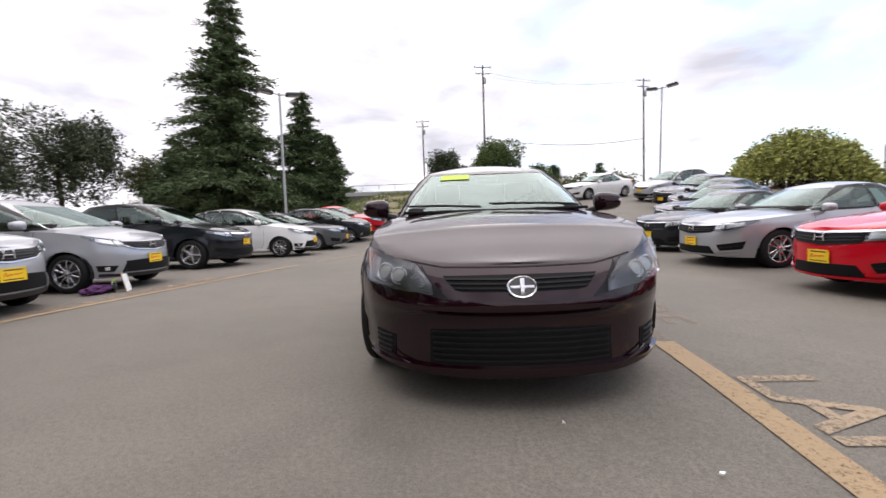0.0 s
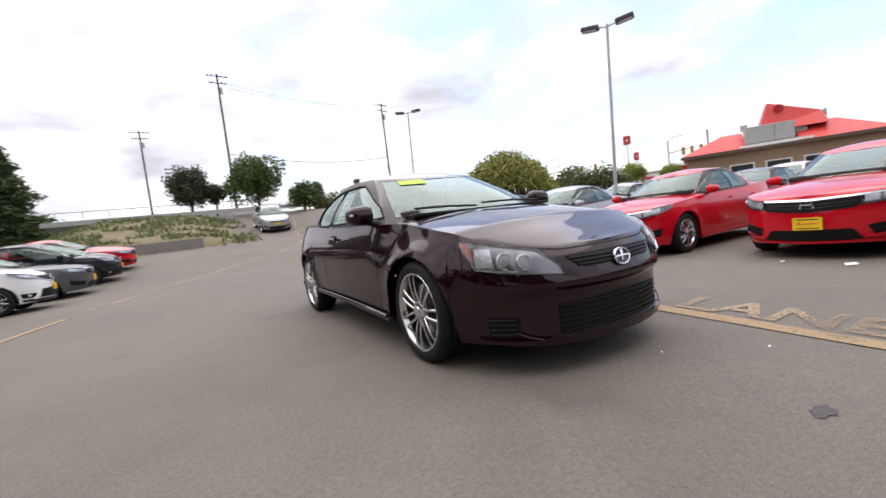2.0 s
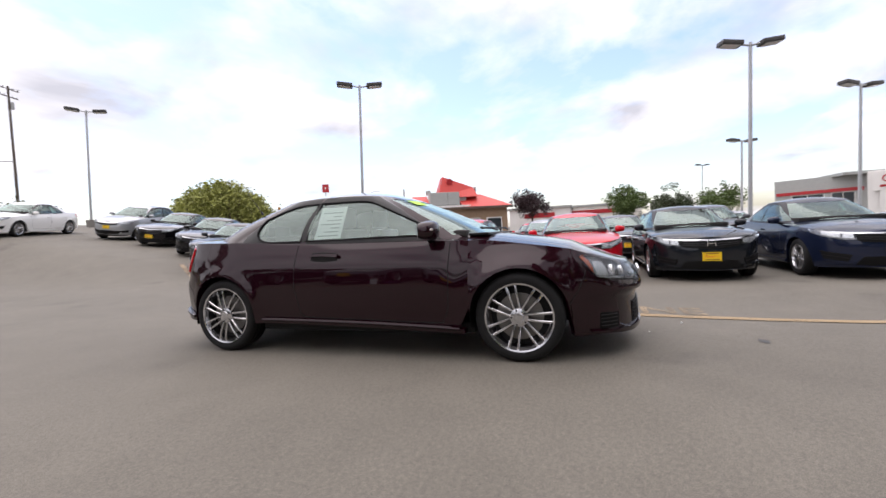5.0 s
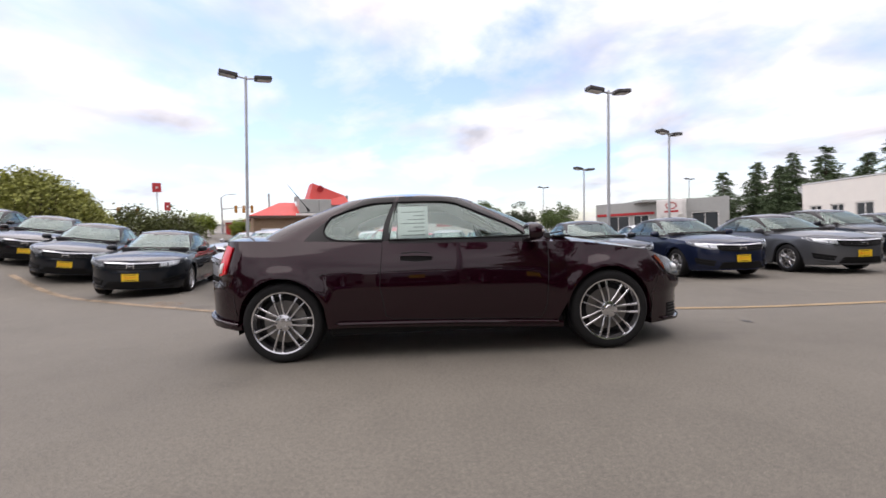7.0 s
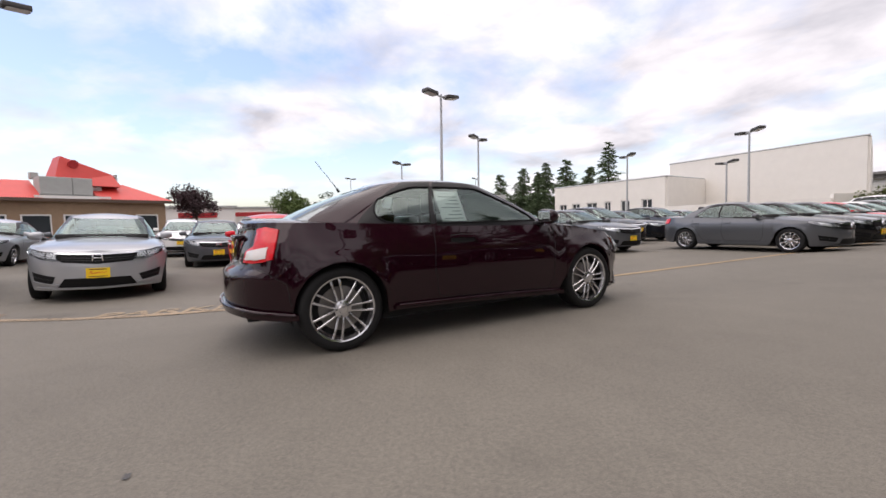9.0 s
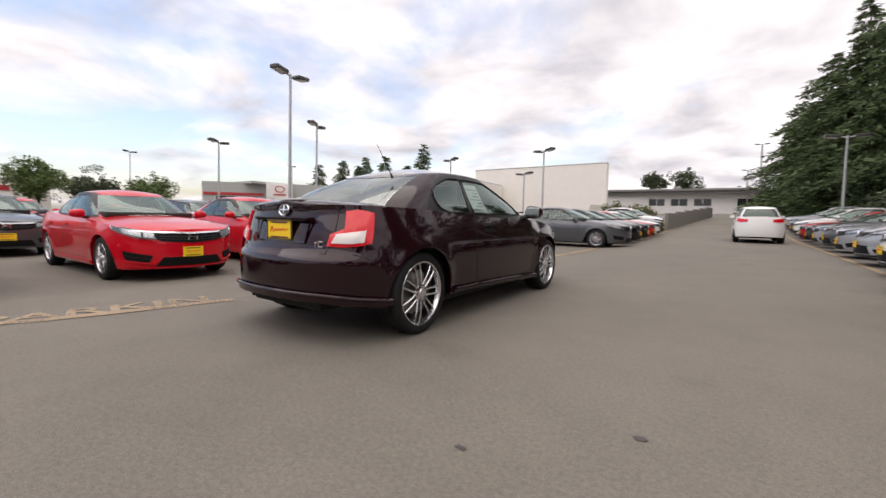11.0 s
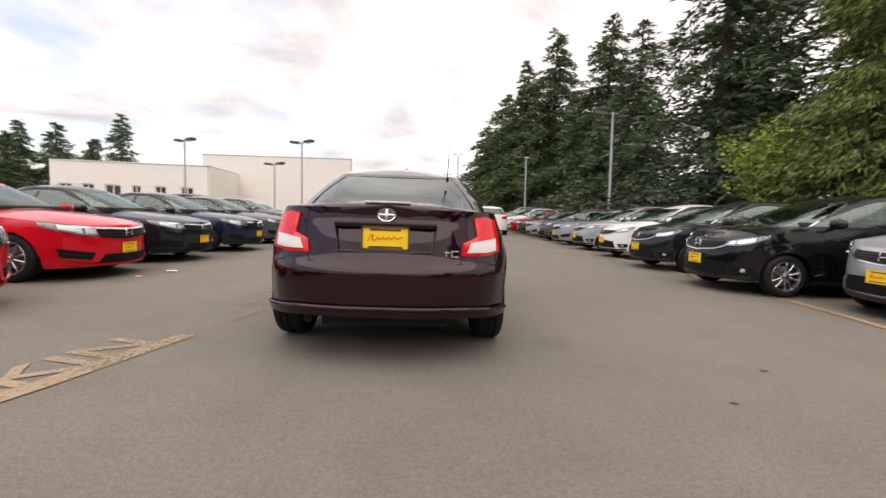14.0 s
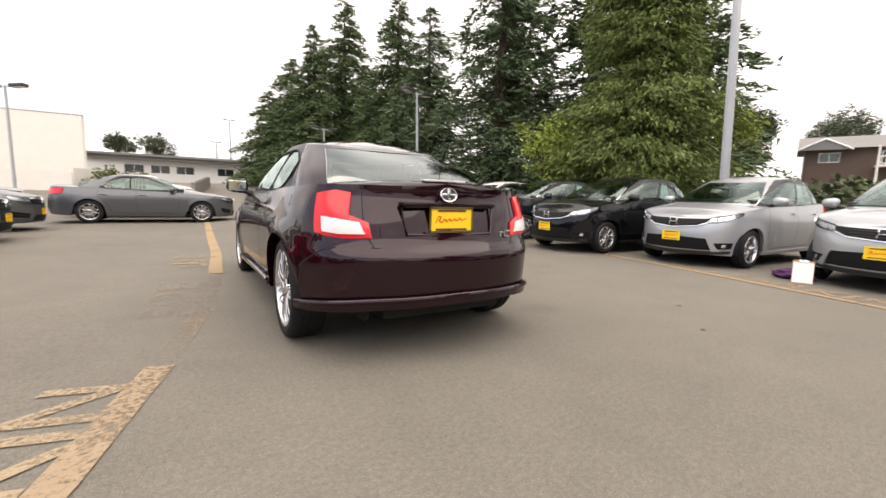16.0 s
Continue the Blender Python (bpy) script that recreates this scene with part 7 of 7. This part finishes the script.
# red-roofed restaurant
def restaurant():
    r = empty("restaurant", Matrix.Translation((43.0, 13.1, 0)) @ pose(0, 0, 0, 0, 0, 27), "tan brick restaurant with red metal roof and grey roof units", "building")
    bm = bmesh.new()
    add_box(bm, (0, 0, 1.8), (9.2, 12.6, 3.6))
    part("wall", bm, M["brick"], r)

    def solid(name, lo, hi, z0, z1, label=""):
        """A roof body between two outlines at two heights; hi may give its own height per corner."""
        b = bmesh.new()
        v0 = [b.verts.new((x, y, z0)) for x, y in lo]
        v1 = [b.verts.new((q[0], q[1], q[2] if len(q) > 2 else z1)) for q in hi]
        n = len(lo)
        for k in range(n):
            b.faces.new((v0[k], v0[(k + 1) % n], v1[(k + 1) % n], v1[k]))
        b.faces.new(v1)
        b.faces.new(v0[::-1])
        bmesh.ops.recalc_face_normals(b, faces=b.faces)
        return part(name, b, M["red_roof"], r, label)

    solid("roof", [(-5.2, 2.1), (5.2, 2.1), (5.2, 6.7), (-5.2, 6.7)], [(-2.3, 2.1), (2.3, 2.1), (2.3, 3.6), (-2.3, 3.6)], 3.75, 5.25, "red metal hipped roof")
    solid("roof", [(-5.2, -6.7), (5.2, -6.7), (5.2, -1.3), (-5.2, -1.3)], [(-2.3, -4.0), (2.3, -4.0), (2.3, -1.3), (-2.3, -1.3)], 3.75, 5.25, "red metal hipped roof")
    solid("roof_tower", [(-4.0, -3.3), (-0.8, -3.3), (-0.8, 1.1), (-4.0, 1.1)], [(-3.0, -3.0, 6.0), (-1.3, -3.0, 6.0), (-1.3, 0.35, 7.25), (-3.0, 0.35, 7.25)], 4.9, 7.2, "slanted red roof tower")
    part("tower_mark", tube([(-3.42, -0.35, 6.62), (-3.30, -0.35, 6.66)], 0.34, 16), M["red_sign"], r)
    part("tower_sign", box((-2.2, -3.25, 5.75), (1.9, 0.15, 0.55), 0.03), M["duct"], r)
    part("flat_roof", box((0, 0.4, 3.9), (9.6, 3.5, 0.25)), M["duct"], r)
    part("eaves_band", box((-5.05, 0.2, 3.80), (0.2, 4.6, 0.30)), M["white_wall"], r)
    part("eaves_band", box((-5.18, 0, 3.62), (0.12, 13.5, 0.22)), M["brown_wall"], r)
    for c, s in (((-4.0, 1.15, 4.72), (1.5, 1.9, 1.35)), ((-4.0, -0.45, 4.72), (1.5, 1.25, 1.35)), ((-3.2, -1.6, 4.5), (1.0, 0.8, 0.8)), ((-3.0, 2.0, 5.55), (0.5, 0.5, 0.5))):
        part("roof_unit", box(c, s, 0.06), M["duct"], r, "grey rooftop air unit")
    part("flue", tube([(-2.5, 4.6, 4.6), (-2.5, 4.6, 6.1)], 0.09, 8), M["steel"], r)
    for k in range(5):
        w = empty("window", pose(-4.63, -4.8 + 2.4 * k, 1.7))
        w.parent = r
        part("pane", box((0, 0, 0), (0.06, 1.5, 1.5)), M["dark_window"], w)
        part("window_frame", box((0.02, 0, 0), (0.06, 1.7, 1.7)), M["white_wall"], w)


restaurant()
for k, (x, y, w, h, z) in enumerate([(92.9, 60.9, 1.7, 2.1, 14.8), (94.0, 59.4, 1.2, 1.9, 10.6)]):
    s_ = empty("pylon_sign", Matrix.Translation((x, y, 0)) @ pose(0, 0, 0, 0, 0, -57), "red roadside pylon sign on a thin post", "sign")
    part("panel", box((0, 0, z), (w, 0.3, h), 0.05), M["red_sign"], s_)
    part("post", tube([(0, 0, 0), (0, 0, z - h / 2)], 0.12, 8), M["galv"], s_)
    part("mark", box((0, -0.16, z), (w * 0.2, 0.03, h * 0.2)), M["white_wall"], s_)
kb = empty("red_kiosk", Matrix.Translation((52, 24.0, 0)) @ pose(0, 0, 0, 0, 0, 20), "small red-walled shop across the street", "building")
part("wall", box((0, 0, 2.0), (4.0, 4.6, 4.0)), M["red_sign"], kb)
part("roof", box((0, 0, 4.1), (4.6, 5.2, 0.3)), M["white_wall"], kb)
part("window", box((-2.02, 0, 1.6), (0.05, 2.4, 1.4)), M["dark_window"], kb)


def signal_mast(x, y, h, reach, turn, label):
    m = empty("traffic_signal", pose(x, y, 0, 0, 0, turn), label, "traffic signal")
    part("mast", tube([(0, 0, 0), (0, 0, h)], [0.14, 0.10], 8), M["galv"], m, "", True)
    part("arm", tube([(0, 0, h - 1.5), (reach * 0.5, 0, h - 1.3), (reach, 0, h - 1.25)], [0.09, 0.07, 0.05], 6), M["galv"], m, "", True)
    part("lamp_arm", tube([(0, 0, h), (0.6, 0, h + 0.35), (1.8, 0, h + 0.45)], 0.05, 6), M["galv"], m, "", True)
    for u in (0.45, 0.7, 0.97):
        part("signal_head", box((reach * u, 0, h - 1.5), (0.35, 0.3, 0.95), 0.05), M["signal"], m)


signal_mast(50.0, 26.2, 7.2, 3.6, -66, "grey street light and signal mast across the street")
signal_mast(42.0, 38.9, 6.9, 6.6, -54, "traffic signal mast over the street")
# boxy shops beyond
for x, y, sx, sy, h, m in [(60, 3, 12, 8, 3.7, "white_wall"), (70, -4, 10, 14, 4.1, "stucco"), (72, 40, 14, 10, 4.5, "stucco"), (66, 58, 14, 10, 4.5, "white_wall")]:
    b = empty("shop", pose(0, 0, 0), "pale low shop building across the street", "building")
    part("wall", box((x, y, h / 2), (sx, sy, h)), M[m], b)
    part("roof", box((x, y, h + 0.1), (sx + 0.5, sy + 0.5, 0.25)), M["duct"], b)
    part("sign_band", box((x - sx / 2 - 0.05, y, h - 0.9), (0.1, sy * 0.5, 0.6)), M["red_sign"], b)

# house on the west
def house():
    h = empty("house", Matrix.Translation((-64.0, -11.5, 2.4)) @ pose(0, 0, 0, 0, 0, 20), "brown two-storey house with grey shingle roof and balcony", "house")
    panel_wall(h, (3.0, -6.0), (3.0, 6.5), -2.6, 5.2, 0.25, M["brown_wall"], [(1.0, 2.8, 3.6, 4.7), (6.0, 7.6, 3.4, 4.8), (9.0, 10.6, 3.4, 4.8)])
    panel_wall(h, (-5.0, -6.0), (3.0, -6.0), -2.6, 5.2, 0.25, M["brown_wall"])
    bm = bmesh.new()
    prof = [(3.9, 5.1), (-1.0, 6.9), (-5.9, 5.1)]
    a = [bm.verts.new((x, -6.8, z)) for x, z in prof]
    b = [bm.verts.new((x, 7.2, z)) for x, z in prof]
    for k in range(2):
        bm.faces.new((a[k], b[k], b[k + 1], a[k + 1]))
    bm.faces.new(a)
    bm.faces.new(b[::-1])
    part("roof", bm, M["shingle"], h)
    bm = bmesh.new()
    prof = [(-6.9, 4.9), (-4.6, 6.1), (-2.3, 4.9)]
    a = [bm.verts.new((4.2, y, z)) for y, z in prof]
    b = [bm.verts.new((0, y, z)) for y, z in prof]
    for k in range(2):
        bm.faces.new((a[k], b[k], b[k + 1], a[k + 1]))
    bm.faces.new(a)
    part("gable", bm, M["shingle"], h)
    rb = bmesh.new()
    for (y0, z0), (y1, z1) in (((-6.9, 4.9), (-4.6, 6.1)), ((-4.6, 6.1), (-2.3, 4.9))):
        add_tube(rb, [(4.25, y0, z0), (4.25, y1, z1)], 0.1, 4)
    part("bargeboard", rb, M["white_wall"], h)
    rb = bmesh.new()
    add_box(rb, (4.0, 3.0, 3.1), (1.6, 7.0, 0.2))
    for k in range(15):
        add_box(rb, (4.75, -0.3 + 0.47 * k, 3.6), (0.06, 0.06, 0.9))
    add_box(rb, (4.75, 3.0, 4.05), (0.1, 7.0, 0.1))
    for y in (-0.4, 3.0, 6.4):
        add_box(rb, (4.7, y, 1.3), (0.18, 0.18, 7.6))
    part("balcony", rb, M["stucco"], h, "pale timber balcony")


house()

# overpass behind the firs
ov = empty("overpass", pose(0, 0, 0), "long concrete overpass parapet with a pale rail", "overpass")
bm = bmesh.new()
add_box(bm, (-22, 62, 4.7), (60, 1.0, 2.4), None)
part("parapet", bm, M["dark_concrete"], ov)
bm = bmesh.new()
add_tube(bm, [(-52, 61.4, 6.9), (8, 61.4, 6.9)], 0.06, 4)
for k in range(25):
    add_tube(bm, [(-52 + 2.5 * k, 61.4, 6.1), (-52 + 2.5 * k, 61.4, 6.9)], 0.05, 4)
part("rail", bm, M["galv"], ov)
bm = bmesh.new()
for k in range(5):
    add_box(bm, (-50 + 13 * k, 62, 2.0), (1.0, 1.0, 5.0))
part("pier", bm, M["concrete"], ov)
# white fence behind the west row
fe = empty("site_fence", pose(0, 0, 0), "pale boundary rail behind the parked row", "fence")
for z in (1.9, 2.25):
    part("rail", tube([(-14, 14, z), (-26, 26, z + 0.4)], 0.05, 4), M["white_wall"], fe)
for k in range(7):
    part("post", tube([(-14 - 2 * k, 14 + 2 * k, gz(-14 - 2 * k, 14 + 2 * k)), (-14 - 2 * k, 14 + 2 * k, 2.4 + 0.065 * k)], 0.06, 6), M["white_wall"], fe)


# weedy bank beside the ramp
def bank():
    rng = random.Random(5)
    bm = bmesh.new()
    nx, ny = 26, 30
    V = []
    for i in range(nx + 1):
        row = []
        for j in range(ny + 1):
            x = -11.0 + 12.3 * i / nx
            y = 21.4 + 12.6 * j / ny
            e = smoothstep(0, 0.1, i / nx) * smoothstep(1.0, 0.72, i / nx) * smoothstep(0, 0.06, j / ny)
            z = gz(x, y) - 0.05 + e * (0.55 + 0.015 * (y - 21.4)) + 0.10 * e * noise.noise(Vector((x * 0.7, y * 0.7, 0)))
            row.append(bm.verts.new((x, y, z)))
        V.append(row)
    for i in range(nx):
        for j in range(ny):
            bm.faces.new((V[i][j], V[i + 1][j], V[i + 1][j + 1], V[i][j + 1]))
    pts = [v.co.copy() for row in V for v in row]
    b = link("bank", bm, M["soil"], smooth=True)
    tagged(b, "weedy dry earth bank beside the ramp", "bank", kind="structure")
    gm = bmesh.new()
    for _ in range(9000):
        p = rng.choice(pts) + Vector((rng.uniform(-.35, .35), rng.uniform(-.35, .35), 0))
        if noise.noise(Vector((p.x * 0.5, p.y * 0.5, 3))) < -0.08:
            continue
        hgt = rng.uniform(0.08, 0.28)
        a = rng.uniform(0, math.pi)
        w = Vector((math.cos(a), math.sin(a), 0)) * rng.uniform(0.03, 0.08)
        lean = Vector((rng.uniform(-.1, .1), rng.uniform(-.1, .1), hgt))
        gm.faces.new([gm.verts.new(p - w), gm.verts.new(p + w), gm.verts.new(p + lean)])
    g = link("weeds", gm, M["grass"])
    tagged(g, "patchy green weeds on the bank", "weeds", kind="stuff")
    k = empty("kerb_wall", pose(0, 0, 0), "low concrete retaining wall at the foot of the bank", "wall")
    for i in range(9):
        x = -10.2 + 1.05 * i
        part("block", box((x, 21.35, gz(x, 21.35) + 0.22), (1.03, 0.28, 0.56), 0.02), M["concrete"], k)
    gu = empty("guard_rail", pose(0, 0, 0), "grey steel guard rail at the top of the bank", "guard rail")
    for i in range(10):
        x = -9 + 2.0 * i
        part("post", box((x, 33.5, gz(x, 33.5) + 0.45), (0.12, 0.12, 0.95)), M["galv"], gu)
    part("rail", box((0, 33.4, gz(0, 33.4) + 0.75), (20, 0.06, 0.32), 0.02), M["duct"], gu)


bank()
for x, y in ((7.4, 33.2), (9.1, 32.7)):
    o = link("bollard", tube([(x, y, gz(x, y)), (x, y, gz(x, y) + 1.0), (x, y, gz(x, y) + 1.04)], [0.08, 0.08, 0.05], 12), M["yellow_post"], smooth=True)
    tagged(o, "yellow steel bollard at the top of the ramp", "bollard", "bollards at the ramp")

# ---------------------------------------------------------------- small things on the ground
cb = empty("clipboard", Matrix.Translation((-5.28, 2.14, gz(-5.28, 2.14))) @ pose(0, 0, 0, -12, 0, 112), "clipboard with white papers leaning beside a silver hatchback", "clipboard")
part("board", box((0, 0.006, 0.150), (0.215, 0.005, 0.30), 0.002), M["clip_wood"], cb)
part("paper", box((0, 0.0, 0.142), (0.205, 0.003, 0.262)), M["paper"], cb)
part("clip", box((0, -0.004, 0.288), (0.10, 0.012, 0.03), 0.003), M["chrome"], cb)


def fleece():
    rng = random.Random(3)
    bm = bmesh.new()
    bmesh.ops.create_icosphere(bm, subdivisions=4, radius=1.0)
    for v in bm.verts:
        n = noise.noise(v.co * 2.1) * 0.35 + noise.noise(v.co * 5.3) * 0.16
        p = v.co * (1 + n)
        v.co = Vector((p.x * 0.14, p.y * 0.22, max(0.0, p.z * 0.075 + 0.055)))
    o = link("fleece_jacket", bm, M["purple"], smooth=True, angle=60)
    o.matrix_basis = Matrix.Translation((-5.60, 1.93, gz(-5.6, 1.93)))
    tagged(o, "crumpled purple fleece jacket on the asphalt", "jacket")
    b = empty("bottle", Matrix.Translation((-5.44, 2.04, gz(-5.44, 2.04))), "small bottle with lime cap beside the jacket", "bottle")
    part("flask", tube([(0, 0, 0), (0, 0, 0.13), (0, 0, 0.16)], [0.032, 0.032, 0.018], 14), M["glass_dark"], b, "", True)
    part("cap", tube([(0, 0, 0.16), (0, 0, 0.19)], 0.02, 12), M["lime_cap"], b, "", True)


fleece()
for x, y, r, nm, m, lb in [(-2.0, 2.62, 0.018, "oil_spot", "oil", "small dark oil spot on asphalt"), (-2.59, 2.1, 0.021, "oil_spot", "oil", "small dark oil spot on asphalt"), (-0.07, -3.08, 0.042, "oil_spot", "oil", "dark oil stain on asphalt")]:
    rng = random.Random(int(x * 100))
    bm = bmesh.new()
    k = 18
    bm.faces.new([bm.verts.new((x + r * (1.3 if i % 2 else 1.0) * rng.uniform(0.6, 1.2) * math.cos(2 * math.pi * i / k) * 1.5, y + r * rng.uniform(0.6, 1.2) * math.sin(2 * math.pi * i / k), gz(x, y) + 0.004)) for i in range(k)])
    tagged(link(nm, bm, M[m]), lb, "stain", kind="structure")
for x, y, s in [(0.6, -2.65, 0.014), (3.9, -2.15, 0.12), (4.0, -1.5, 0.04), (0.15, -2.3, 0.008)]:
    rng = random.Random(int(y * 50))
    bm = bmesh.new()
    k = 9
    vs = [bm.verts.new((x + s * rng.uniform(.6, 1) * math.cos(2 * math.pi * i / k), y + 0.6 * s * rng.uniform(.6, 1) * math.sin(2 * math.pi * i / k), gz(x, y) + 0.008 + rng.uniform(0, 0.01))) for i in range(k)]
    bm.faces.new(vs)
    r_ = bmesh.ops.extrude_face_region(bm, geom=bm.faces[:])
    for v in r_["geom"]:
        if isinstance(v, bmesh.types.BMVert):
            v.co.z += 0.006
    tagged(link("litter", bm, M["paper"]), "scrap of white paper litter on asphalt", "litter")
